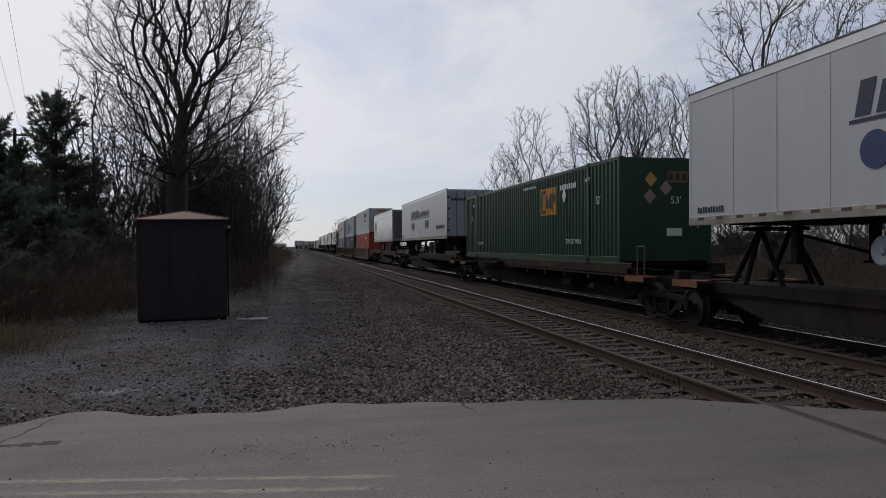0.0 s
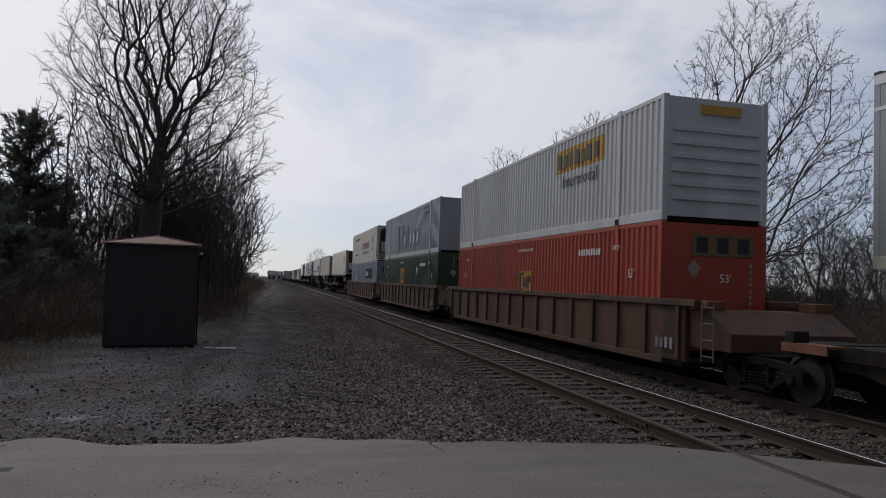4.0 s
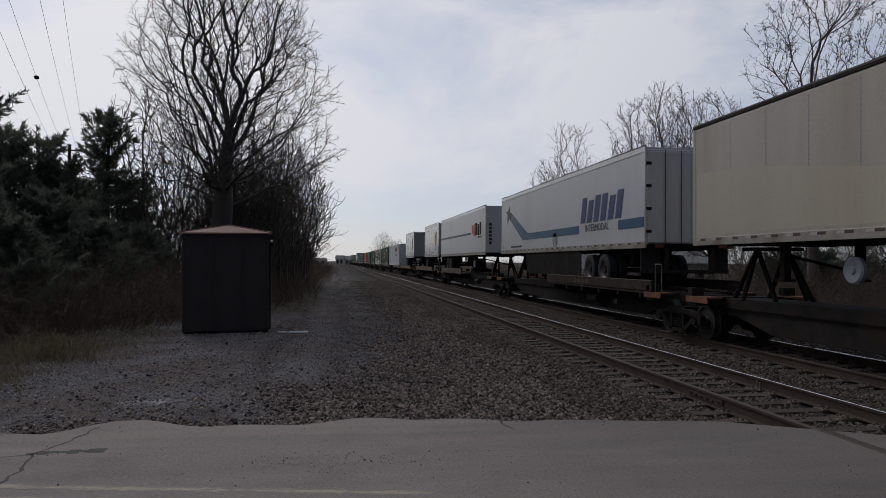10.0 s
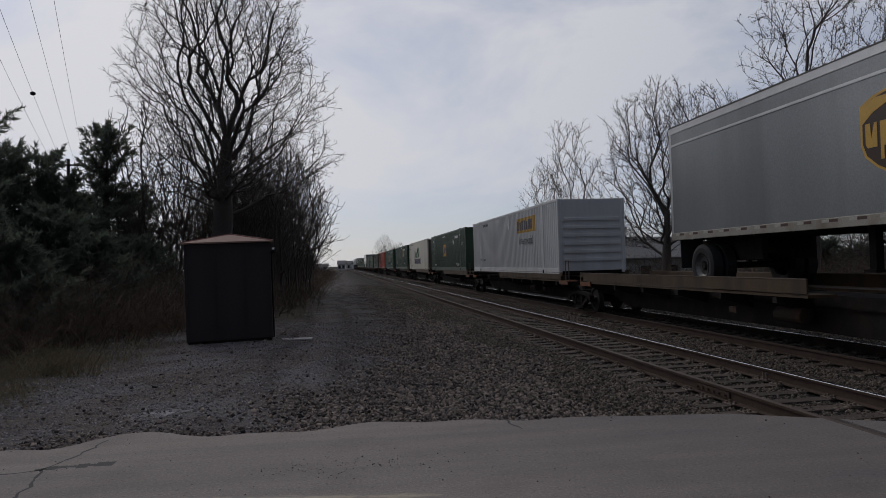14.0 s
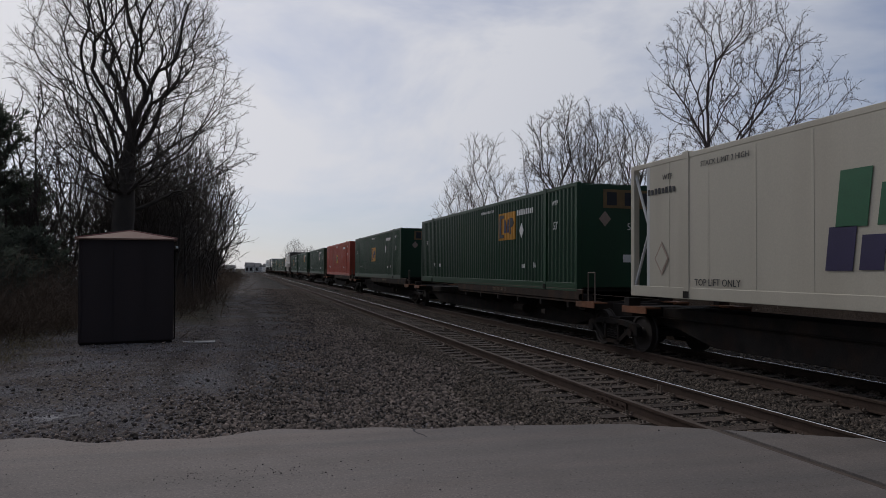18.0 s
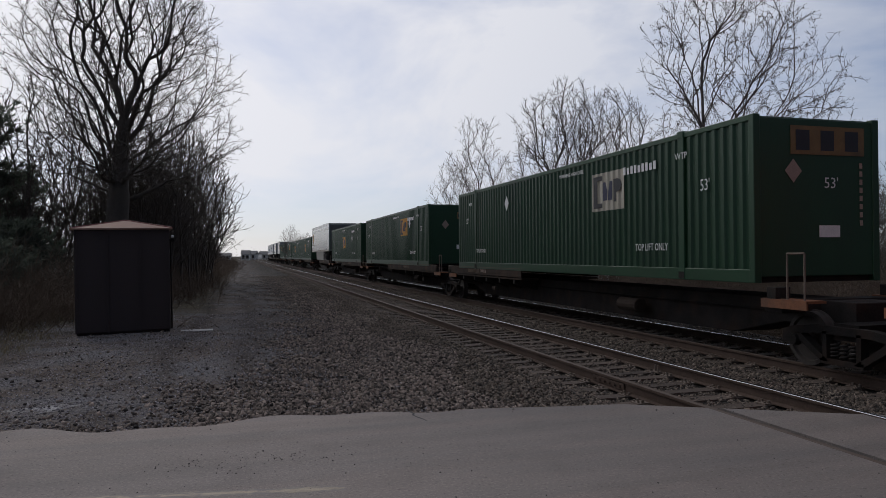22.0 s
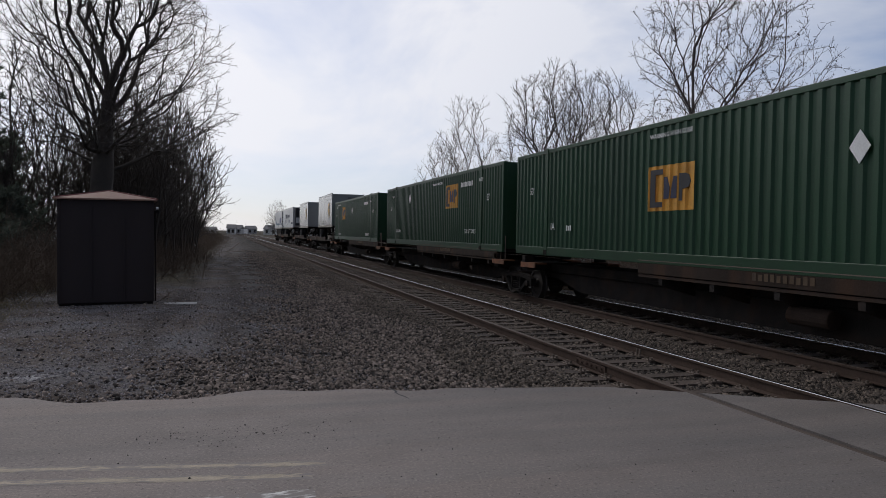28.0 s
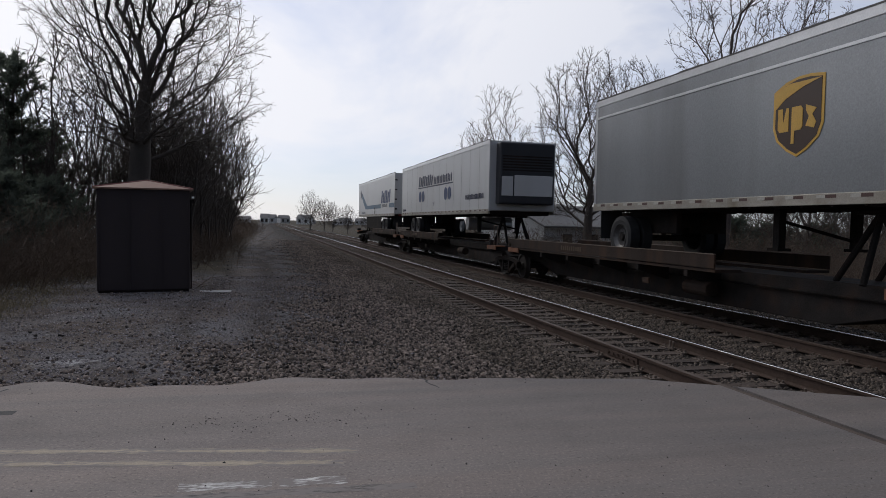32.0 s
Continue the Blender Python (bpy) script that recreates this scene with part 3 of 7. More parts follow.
def build_road():
    """The asphalt in strips between the rails, each with a top, a ragged edge and its thickness."""
    m = Mesh()
    rails = [c + s * HALF for c in (NEAR_X, FAR_X) for s in (-1, 1)]
    cuts = [-70.0]
    for k, r in enumerate(rails):
        inner = 0.10
        cuts += [r - (0.04 if k % 2 == 0 else inner), r + (inner if k % 2 == 0 else 0.04)]
    cuts.append(70.0)
    for a, b in zip(cuts[::2], cuts[1::2]):
        n = max(2, int(min(b - a, 30) / 0.16))
        xs = [a + (b - a) * i / n for i in range(n + 1)]
        if a < -20:
            xs = [-70, -40, -20, -12] + [-8 + i * 0.14 for i in range(int((b + 8) / 0.14))] + [b]
        top = lambda x, y: 0.012 * math.sin(x * 0.7) * math.sin(y * 0.9)
        rows = []
        for x in xs:
            f, nr = road_far(x), road_near(x)
            rows.append([(x, nr, -0.3), (x, nr, top(x, nr) * 0), (x, (nr + f) / 2, top(x, (nr + f) / 2) * 0), (x, f - 0.12, 0.0), (x, f - 0.02, -0.022), (x, f + 0.03, -0.3)])
        v = [p for r in rows for p in r]
        w = 6
        m.face_set(v, [(i * w + j, (i + 1) * w + j, (i + 1) * w + j + 1, i * w + j + 1) for i in range(len(rows) - 1) for j in range(w - 1)])
        m.face_set(rows[0], [tuple(range(w))]).face_set(rows[-1], [tuple(range(w))[::-1]])
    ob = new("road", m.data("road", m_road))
    tagged(ob, "worn grey asphalt road across the tracks", "road", kind="structure")

    def stripe(x0, x1, y0, slope, width, mat, edge_mat, label, seed):
        """A worn line: a band of paint between two bands that are almost rubbed away."""
        rng = random.Random(seed)
        line = thing("road_marking", pose(0, 0, 0), label, "road marking", kind="structure")
        steps = max(4, int(min(x1 - x0, 8) / 0.05))
        xs = ([x0] if x1 - x0 > 8 else []) + [max(x0, x1 - 8) + min(x1 - x0, 8) * i / steps for i in range(steps + 1)]
        cut = [rng.uniform(0.2, 0.32) for _ in xs]
        top = [rng.uniform(0.68, 0.8) for _ in xs]
        for name, lo, hi, m_ in (("paint", cut, top, mat), ("rubbed_paint", [rng.uniform(-0.2, 0.0) for _ in xs], cut, edge_mat), ("rubbed_paint", top, [rng.uniform(1.0, 1.2) for _ in xs], edge_mat)):
            v = [(x, y0 + slope * x + width * f, 0.001) for x, l_, h_ in zip(xs, lo, hi) for f in (l_, h_)]
            mm = Mesh().face_set(v, [(2 * i, 2 * i + 2, 2 * i + 3, 2 * i + 1) for i in range(len(xs) - 1)])
            part(name, mm, m_, line)

    stripe(-30, 0.75, 5.47, -0.18, 0.1, m_yellowline, m_lineedge, "worn pale yellow centre line on the asphalt", 1)
    stripe(-30, 0.62, 5.19, -0.18, 0.1, m_yellowline, m_lineedge, "worn pale yellow centre line on the asphalt", 2)
    for x0, x1, seed in ((-0.5, 0.1, 3), (0.15, 0.6, 4), (-2.7, -1.8, 5)):
        stripe(x0, x1, 4.76, -0.05 if x0 > -1 else -0.12, 0.12, m_whiteline, m_whiteline, "scuffed remains of a white stop line", seed)
    stripe(-0.75, 1.05, 4.6, -0.05, 0.09, m_rough, m_rough, "rough dark strip worn into the asphalt", 6)
    # cracks filled with tar
    mm = Mesh()
    rng = random.Random(9)

    def crack(pts, w):
        fine = []
        for (x0, y0), (x1, y1) in zip(pts, pts[1:]):
            k = max(2, int(math.hypot(x1 - x0, y1 - y0) / 0.08))
            fine += [(x0 + (x1 - x0) * i / k + rng.uniform(-0.02, 0.02), y0 + (y1 - y0) * i / k + rng.uniform(-0.015, 0.015)) for i in range(k)]
        fine.append(pts[-1])
        for (x0, y0), (x1, y1) in zip(fine, fine[1:]):
            d = Vector((y0 - y1, x1 - x0, 0)).normalized() * w * rng.uniform(0.5, 1.3)
            mm.face_set([(x0 - d.x, y0 - d.y, 0.0013), (x1 - d.x, y1 - d.y, 0.0013), (x1 + d.x, y1 + d.y, 0.0013), (x0 + d.x, y0 + d.y, 0.0013)], [(0, 1, 2, 3)])

    crack([(-2.45, 7.95), (-2.55, 7.4), (-2.7, 6.92), (-2.6, 6.4), (-2.62, 5.9), (-2.9, 5.2)], 0.014)
    crack([(-2.78, 6.93), (-2.5, 6.97), (-2.1, 6.98)], 0.055)
    crack([(1.82, 7.92), (1.84, 7.6), (1.9, 7.3)], 0.012)
    crack([(-6, 6.3), (-4.5, 6.6), (-2.7, 6.9)], 0.014)
    tagged(new("road_crack", mm.data("road_crack", m_asphaltpatch)), "dark cracks and tar patches in the asphalt", "road crack", kind="structure")


build_road()


# ---- tracks ----
RAIL_OUTLINE = [(-0.07, -0.18), (0.07, -0.18), (0.07, -0.168), (0.012, -0.150), (0.009, -0.05), (0.036, -0.038), (0.036, -0.008), (-0.036, -0.008), (-0.036, -0.038), (-0.009, -0.05), (-0.012, -0.150), (-0.07, -0.168)]
HEAD_OUTLINE = [(-0.036, -0.0079), (0.036, -0.0079), (0.036, -0.005), (0.028, 0.0), (-0.028, 0.0), (-0.036, -0.005)]


def build_track(name, cx, label, first, last, pieces_to, shine):
    track = thing(name, pose(cx, 0, 0), label, "railway track", kind="structure")
    for s in (-1, 1):
        rail = part("rail", Mesh().prism([(s * HALF + a, b) for a, b in RAIL_OUTLINE], "y", -60, 900), m_railside, track)
        # the left head's missing sky reflection is put into a darker, matt colour
        part("rail_head", Mesh().prism([(s * HALF + a, b) for a, b in HEAD_OUTLINE], "y", -60, 900), shine if s > 0 else m_railnogleam, rail, "steel running surface, coloured without gleam on the left rail")
    rng = random.Random(cx)
    shapes = []
    for k in range(5):
        m = Mesh()
        ends = [rng.uniform(-0.02, 0.02) for _ in range(4)]
        m.prism([(-1.3 + ends[0], -0.17), (1.3 + ends[1], -0.17), (1.3 + ends[2], 0.0), (-1.3 + ends[3], 0.0)], "y", -0.115 + rng.uniform(-.008, .008), 0.115 + rng.uniform(-.008, .008))
        shapes.append(m.data("tie", m_tie))
    plate = Mesh().box(-0.19, 0.19, -0.1, 0.1, 0.0, 0.016)
    for sx_ in (-1, 1):
        for sy_ in (-1, 1):
            plate.box(sx_ * 0.1 - 0.014, sx_ * 0.1 + 0.014, sy_ * 0.06 - 0.014, sy_ * 0.06 + 0.014, 0.016, 0.05)
            plate.box(sx_ * 0.155 - 0.012, sx_ * 0.155 + 0.012, sy_ * 0.05 - 0.012, sy_ * 0.05 + 0.012, 0.016, 0.038)
    plate = plate.data("tie_plate", m_plate)
    rest = Mesh()
    y = first
    while y < last:
        lean, yy = rng.uniform(-1.2, 1.2), y + rng.uniform(-0.03, 0.03)
        if y < pieces_to:
            tie = new("tie", rng.choice(shapes))
            tie.parent = track
            tie.matrix_basis = pose(rng.uniform(-0.05, 0.05), yy, TIE_TOP + rng.uniform(-0.008, 0.003), 0, 0, lean)
            if y < 42:
                for s in (-1, 1):
                    p = new("tie_plate", plate)
                    p.parent = tie
                    p.matrix_basis = pose(s * HALF, 0, 0.002)
        else:
            rest.box(-1.3, 1.3, yy - 0.11, yy + 0.11, TIE_TOP - 0.16, TIE_TOP)
        y += 0.53
    tagged(part("far_ties", rest, m_tie, track), kind="stuff")
    return track


near_track = build_track("railway_track", NEAR_X, "empty railway track on weathered timber ties", 5.5, 420, 150, m_railtop)
far_track = build_track("railway_track", FAR_X, "railway track under the passing train", 4.4, 420, 110, m_railtop)
# joint bars bolted to the near rail, and rail anchors
for y0 in (9.2,):
    joint = Mesh().box(-HALF - 0.034, -HALF - 0.012, y0 - 0.45, y0 + 0.45, -0.145, -0.055)
    for i in range(6):
        yb = y0 - 0.36 + i * 0.144
        joint.rod((-HALF - 0.034, yb, -0.1), (-HALF - 0.062, yb, -0.1), 0.02, sides=6)
    part("joint_bar", joint, m_railside, near_track, "bolted joint bar")
anchor = Mesh().box(HALF - 0.11, HALF - 0.085, 10.02, 10.04, TIE_TOP, -0.05).box(HALF - 0.11, HALF - 0.085, 10.1, 10.12, TIE_TOP, -0.05).box(HALF - 0.12, HALF - 0.06, 10.0, 10.14, TIE_TOP, TIE_TOP + 0.03)
part("rail_anchor", anchor, m_plate, near_track, "pale spring clip")


# ---- stones ----
def stone_field(name, spots, sizes, mat, label, seed):
    """Angular broken stones: each a box with shaken corners, turned at random."""
    rng = np.random.default_rng(seed)
    n = len(spots)
    cube = np.array([(x, y, z) for z in (-1, 1) for y in (-1, 1) for x in (-1, 1)], float)
    quads = np.array([(0, 2, 3, 1), (4, 5, 7, 6), (0, 1, 5, 4), (2, 6, 7, 3), (0, 4, 6, 2), (1, 3, 7, 5)])
    shape = cube[None] * (0.55 + 0.5 * rng.random((n, 8, 3))) * (0.6 + 0.6 * rng.random((n, 1, 3)))
    shape[:, 4:, :2] *= (0.25 + 0.6 * rng.random((n, 1, 2)))
    shape[:, :, 2] *= 0.4 + 0.6 * rng.random((n, 1))
    q = rng.normal(size=(n, 4))
    q /= np.linalg.norm(q, axis=1, keepdims=True)
    w, x, y, z = q.T
    rot = np.stack([1 - 2 * (y * y + z * z), 2 * (x * y - z * w), 2 * (x * z + y * w), 2 * (x * y + z * w), 1 - 2 * (x * x + z * z), 2 * (y * z - x * w), 2 * (x * z - y * w), 2 * (y * z + x * w), 1 - 2 * (x * x + y * y)], -1).reshape(n, 3, 3)
    verts = np.einsum("nij,nkj->nki", rot, shape) * sizes[:, None, None] * 0.5 + spots[:, None, :]
    faces = (quads[None] + 8 * np.arange(n)[:, None, None]).reshape(-1, 4)
    tagged(new(name, quads_mesh(name, verts.reshape(-1, 3), faces, mat)), label, "gravel", kind="stuff")


def scatter(x0, x1, y0, y1, count, seed, lift=0.0):
    """More stones close by, fewer further off."""
    rng = np.random.default_rng(seed)
    y = y0 * (y1 / y0) ** rng.random(count)
    x = rng.uniform(x0, x1, count)
    keep = y > np.array([road_far(a) + 0.03 for a in x])
    x, y = x[keep], y[keep]
    return np.stack([x, y, ground_height(x, y) + lift], -1)


def build_stones():
    rng = np.random.default_rng(5)
    spots = [scatter(-3.6, 4.7, 7.2, 70, 115000, 1, 0.008)]
    for c in (NEAR_X, FAR_X):
        spots.append(scatter(c - 1.35, c + 1.35, 5.6, 60, 24000, int(c * 10), 0.004))
    spots.append(scatter(NEAR_X + 1.1, FAR_X - 1.1, 5.6, 60, 18000, 3, 0.014))
    spots.append(scatter(FAR_X + 1.1, FAR_X + 2.6, 6.9, 40, 4000, 4, 0.01))
    spots = np.concatenate(spots)
    border = -0.8 + 1.7 * smooth(8.0, 13.0, spots[:, 1]) + 0.8 * smooth(13.0, 25.0, spots[:, 1])
    thin = smooth(-1.1, 1.6, spots[:, 0] - border + 0.5 * np.sin(spots[:, 1] * 1.7) * np.sin(spots[:, 0] * 1.3)) + 0.02 + 0.25 * smooth(8.9, 8.1, spots[:, 1])
    spots = spots[rng.random(len(spots)) < thin]
    # none on top of the rails
    for c in (NEAR_X, FAR_X):
        for s in (-1, 1):
            spots = spots[np.abs(spots[:, 0] - c - s * HALF) > 0.12]
    near = spots[:, 0] + 0.5 * np.sin(spots[:, 1] * 0.8) < 3.6
    for pick, mat, label in ((near, m_stone, "broken grey ballast stones beside the tracks"), (~near, m_trackstone, "dark brown ballast stones round the rails")):
        stone_field("ballast_stones", spots[pick], rng.uniform(0.026, 0.072, pick.sum()), mat, label, 6)
    fine = scatter(-6.5, 2.6, 7.9, 24, 60000, 8, 0.0)
    stone_field("gravel_stones", fine, 0.008 + 0.034 * rng.random(len(fine)) ** 2, m_finestone, "loose pale gravel on the lot beside the road", 9)
    loose = np.stack([rng.uniform(-5.5, 0.6, 420), rng.uniform(8.6, 19.0, 420), np.zeros(420)], -1)
    loose[:, 2] = ground_height(loose[:, 0], loose[:, 1]) + 0.008
    stone_field("loose_stones", loose, rng.uniform(0.025, 0.06, 420), m_stone, "loose dark stones strewn over the gravel lot", 12)
    k = 420
    cluster = rng.random(k) < 0.35
    cx = np.where(cluster, rng.normal(0.0, 0.5, k), rng.uniform(-4.5, 5.5, k))
    cy = np.where(cluster, rng.normal(6.35, 0.16, k), rng.uniform(3.6, 7.9, k))
    chips = np.stack([cx, cy, np.full(k, 0.004)], -1)
    chips = chips[chips[:, 1] < np.array([road_far(a) - 0.05 for a in chips[:, 0]])]
    stone_field("stone_chips", chips, rng.uniform(0.004, 0.014, len(chips)) * (1 + 0.8 * (rng.random(len(chips)) < 0.06)), m_darkchip, "small stone chips scattered on the asphalt", 10)


build_stones()


# ---- shed ----
def build_shed():
    x0, x1, y0, y1, zb, zt = -1.06, 1.06, -1.0, 1.0, 0.0, 2.58
    shed = thing("signal_shed", pose(-2.86, 19.54, -0.13, 0, -0.7, 7.6), "dark maroon sheet-metal signal shed on the gravel", "shed")
    part("wall", Mesh().box(x0, x1, y0, y1, zb + 0.1, zt), m_shedwall, shed, bevel=0.02)
    part("base", Mesh().box(x0 + 0.03, x1 - 0.03, y0 + 0.03, y1 - 0.03, zb - 0.1, zb + 0.1), m_steel, shed)
    seams = [x0 + 0.02, -0.36, 0.36, x1 - 0.06]
    for s in seams:
        part("wall_batten", Mesh().box(s, s + 0.04, y0 - 0.018, y0, zb + 0.1, zt - 0.01), m_shedwall, shed)
    ov = 0.07
    r = Mesh()
    r.face_set([(x0 - ov, y0 - ov, zt), (x1 + ov, y0 - ov, zt), (x1 + ov, y1 + ov, zt), (x0 - ov, y1 + ov, zt), (x0 - ov, y0 - ov, zt + 0.035), (x1 + ov, y0 - ov, zt + 0.035), (x1 + ov, y1 + ov, zt + 0.035), (x0 - ov, y1 + ov, zt + 0.035), (0.05, 0, zt + 0.27)],
               [(3, 2, 1, 0), (0, 1, 5, 4), (1, 2, 6, 5), (2, 3, 7, 6), (3, 0, 4, 7), (4, 5, 8), (5, 6, 8), (6, 7, 8), (7, 4, 8)])
    roof = part("roof", r, m_shedroof, shed, "low hipped roof of faded brown metal")
    ridge = Mesh()
    for ex, ey in ((x0 - ov, y0 - ov), (x1 + ov, y0 - ov), (x1 + ov, y1 + ov), (x0 - ov, y1 + ov)):
        ridge.rod((ex, ey, zt + 0.04), (0.05, 0, zt + 0.275), 0.018, sides=5)
    part("ridge_cap", ridge, m_maroon, roof)
    lamp = part("lamp_bracket", Mesh().box(x1, x1 + 0.10, y0 + 0.05, y0 + 0.12, 2.28, 2.34).box(x1 + 0.05, x1 + 0.09, y0 + 0.0, y0 + 0.1, 2.30, 2.42), m_steel, shed)
    part("lens", Mesh().lathe([(-0.03, 0.0), (-0.03, 0.03), (0.03, 0.03), (0.03, 0.0)], (x1 + 0.07, y0 - 0.02, 2.40), 10), m_white, lamp, "small white lamp lens")
    part("conduit", Mesh().rod((x1 + 0.03, y0 + 0.15, 0.1), (x1 + 0.03, y0 + 0.15, 2.3), 0.02), m_steel, shed)
    # concrete pad peeping out beside it
    pad = Mesh().box(-0.25, 0.55, -0.2, 0.2, -0.03, 0.03)
    p = thing("concrete_pad", pose(-1.25, 18.95, -0.12), "pale concrete slab beside the shed", "slab")
    part("slab", pad, m_concrete, p, bevel=0.01)


build_shed()


# ---- vegetation ----
def stem_line(rng, base, way, length, rise=0.0, wander=0.05, step=0.3):
    """A trunk or leader as a line of points that wanders and bends upwards."""
    p, d = np.array(base, float), np.array(way, float)
    d /= np.linalg.norm(d)
    out = [p]
    for _ in range(max(2, int(length / step))):
        d = d + rng.normal(0, wander, 3) + np.array([0, 0, rise * step])
        d /= np.linalg.norm(d)
        p = p + d * step
        out.append(p)
    return out


def crown_points(rng, profile, count, depth=1.0, shell=0.5):
    """Places that twigs grow towards: a crown of (height, reach to -x, reach to +x), fuller towards its outside."""
    zs, lefts, rights = (np.array(c, float) for c in zip(*profile))
    z = rng.uniform(zs[0], zs[-1], count * 3)
    width = (np.interp(z, zs, lefts) + np.interp(z, zs, rights)) / 2
    z = z[rng.random(len(z)) < (width / width.max()) ** 1.5][:count]
    a, f = rng.uniform(0, 2 * np.pi, len(z)), rng.random(len(z)) ** shell
    left, right = np.interp(z, zs, lefts), np.interp(z, zs, rights)
    mid, half = (right - left) / 2, (right + left) / 2
    lumps = 0.86 + 0.16 * np.sin(a * 3 + z * 0.9) + 0.1 * np.sin(a * 5 - z * 1.7)
    return np.stack([mid + half * f * lumps * np.cos(a), half * f * lumps * np.sin(a) * depth, z], -1)


def branch_out(rng, stems, points, step=0.3, thrift=0.36, stiff=1.25, jitter=0.022, lift=0.1):
    """Wood that grows outwards from the stems: each place, the innermost first, joins where the way is short, straight on
    and not far from the root. Gives the nodes and their parents."""
    size = sum(len(l) for l, _ in stems) + len(points) * 12
    pos, way, path, parent = np.zeros((size, 3)), np.zeros((size, 3)), np.zeros(size), np.full(size, -1)
    n = 0
    for line, root in stems:
        for k, p in enumerate(line):
            up = n - 1 if k else root
            pos[n], parent[n] = p, up
            if up >= 0:
                v = pos[n] - pos[up]
                ln = np.linalg.norm(v) + 1e-6
                way[n], path[n] = (v / ln if ln > 1e-4 else way[up]), path[up] + ln
            else:
                way[n] = (0, 0, 1)
            n += 1
    heart = np.array([0, 0, stems[0][0][-1][2] * 0.55])
    for p in points[np.argsort(np.linalg.norm(points - heart, axis=1))]:
        v = p - pos[:n]
        d = np.sqrt((v * v).sum(1)) + 1e-6
        c = (v * way[:n]).sum(1) / d
        k = int((d * (1 + stiff * (1 - c)) + thrift * path[:n]).argmin())
        if d[k] < 0.1:
            continue
        bend = pos[k] + way[k] * d[k] * 0.33 + np.array([0, 0, -lift * 0.3 * d[k]])
        steps = min(11, max(1, int(d[k] / step + 0.5)))
        base, up = pos[k].copy(), k
        for i in range(1, steps + 1):
            f = i / steps
            q = base * (1 - f) ** 2 + bend * 2 * f * (1 - f) + p * f * f
            if i < steps:
                q = q + rng.normal(0, jitter, 3)
            u = q - pos[up]
            ln = np.linalg.norm(u) + 1e-6
            w = u / ln + np.array([0, 0, lift * 0.5])
            pos[n], way[n], path[n], parent[n] = q, w / np.linalg.norm(w), path[up] + ln, up
            up = n
            n += 1
    pos, parent = pos[:n], parent[:n]
    # let the bends relax: each node drifts towards the middle of its neighbours along the branch
    fixed = sum(len(l) for l, _ in stems)
    k = np.arange(fixed, n)
    follow = np.full(n, -1)
    follow[parent[k]] = k
    loose = k[(follow[k] >= 0) & (parent[k] >= 0)]
    for _ in range(3):
        pos[loose] = 0.5 * pos[loose] + 0.25 * (pos[parent[loose]] + pos[follow[loose]])
    return pos, parent


def branch_rows(rng, pos, parent, stem, tip, power, sprigs, sprig_length, hang=0.0):
    """Rods of start, end, radii and level (0 trunk, 1 limb, 2 twig) by the pipe rule, with sprigs on the thin wood."""
    n = len(pos)
    load = np.zeros(n)
    for k in range(n - 1, -1, -1):
        load[k] = max(load[k], tip ** power)
        if parent[k] >= 0:
            load[parent[k]] += load[k]
    r = load ** (1 / power)
    k = np.flatnonzero(parent >= 0)
    p = parent[k]
    r0 = np.where(r[p] < 1.6 * r[k], r[p], r[k] * 1.25)
    level = np.where(k < stem, 0, np.where(r[k] > 0.022, 1, 2))
    rows = [np.concatenate([pos[p], pos[k], np.stack([r0, r[k], level], -1)], 1)]
    thin = k[r[k] < tip * 3.2]
    way = pos[thin] - pos[parent[thin]]
    way /= np.linalg.norm(way, axis=1, keepdims=True) + 1e-9
    for _ in range(sprigs):
        d = way * 0.8 + rng.normal(0, 0.55, way.shape) + np.array([0, 0, 0.12 - hang])
        d /= np.linalg.norm(d, axis=1, keepdims=True)
        ln = rng.uniform(0.4, 1.0, (len(thin), 1)) * sprig_length
        mid = pos[thin] + d * ln * 0.5
        e = d + rng.normal(0, 0.35, d.shape) + np.array([0, 0, 0.1 - hang])
        e /= np.linalg.norm(e, axis=1, keepdims=True)
        flat = np.ones((len(thin), 1))
        rows.append(np.concatenate([pos[thin], mid, flat * tip * 0.95, flat * tip * 0.8, flat * 2], 1))
        rows.append(np.concatenate([mid, mid + e * ln * 0.5, flat * tip * 0.8, flat * tip * 0.55, flat * 2], 1))
    return np.concatenate(rows)


def rods_mesh(name, rows, sides, mat):
    p, q, r0, r1 = rows[:, 0:3], rows[:, 3:6], rows[:, 6], rows[:, 7]
    d = q - p
    d /= np.linalg.norm(d, axis=1, keepdims=True) + 1e-9
    ref = np.where(np.abs(d[:, 2:3]) < 0.9, np.array([[0, 0, 1.0]]), np.array([[1.0, 0, 0]]))
    s = np.cross(d, ref)
    s /= np.linalg.norm(s, axis=1, keepdims=True)
    t = np.cross(d, s)
    ang = 2 * np.pi * np.arange(sides) / sides
    ring = np.cos(ang)[None, :, None] * s[:, None] + np.sin(ang)[None, :, None] * t[:, None]
    verts = np.concatenate([p[:, None] + ring * r0[:, None, None], q[:, None] + ring * r1[:, None, None]], 1)
    i = np.arange(sides)
    f = np.stack([i, (i + 1) % sides, sides + (i + 1) % sides, sides + i], -1)
    faces = (f[None] + 2 * sides * np.arange(len(rows))[:, None, None]).reshape(-1, 4)
    return quads_mesh(name, verts.reshape(-1, 3), faces, mat)


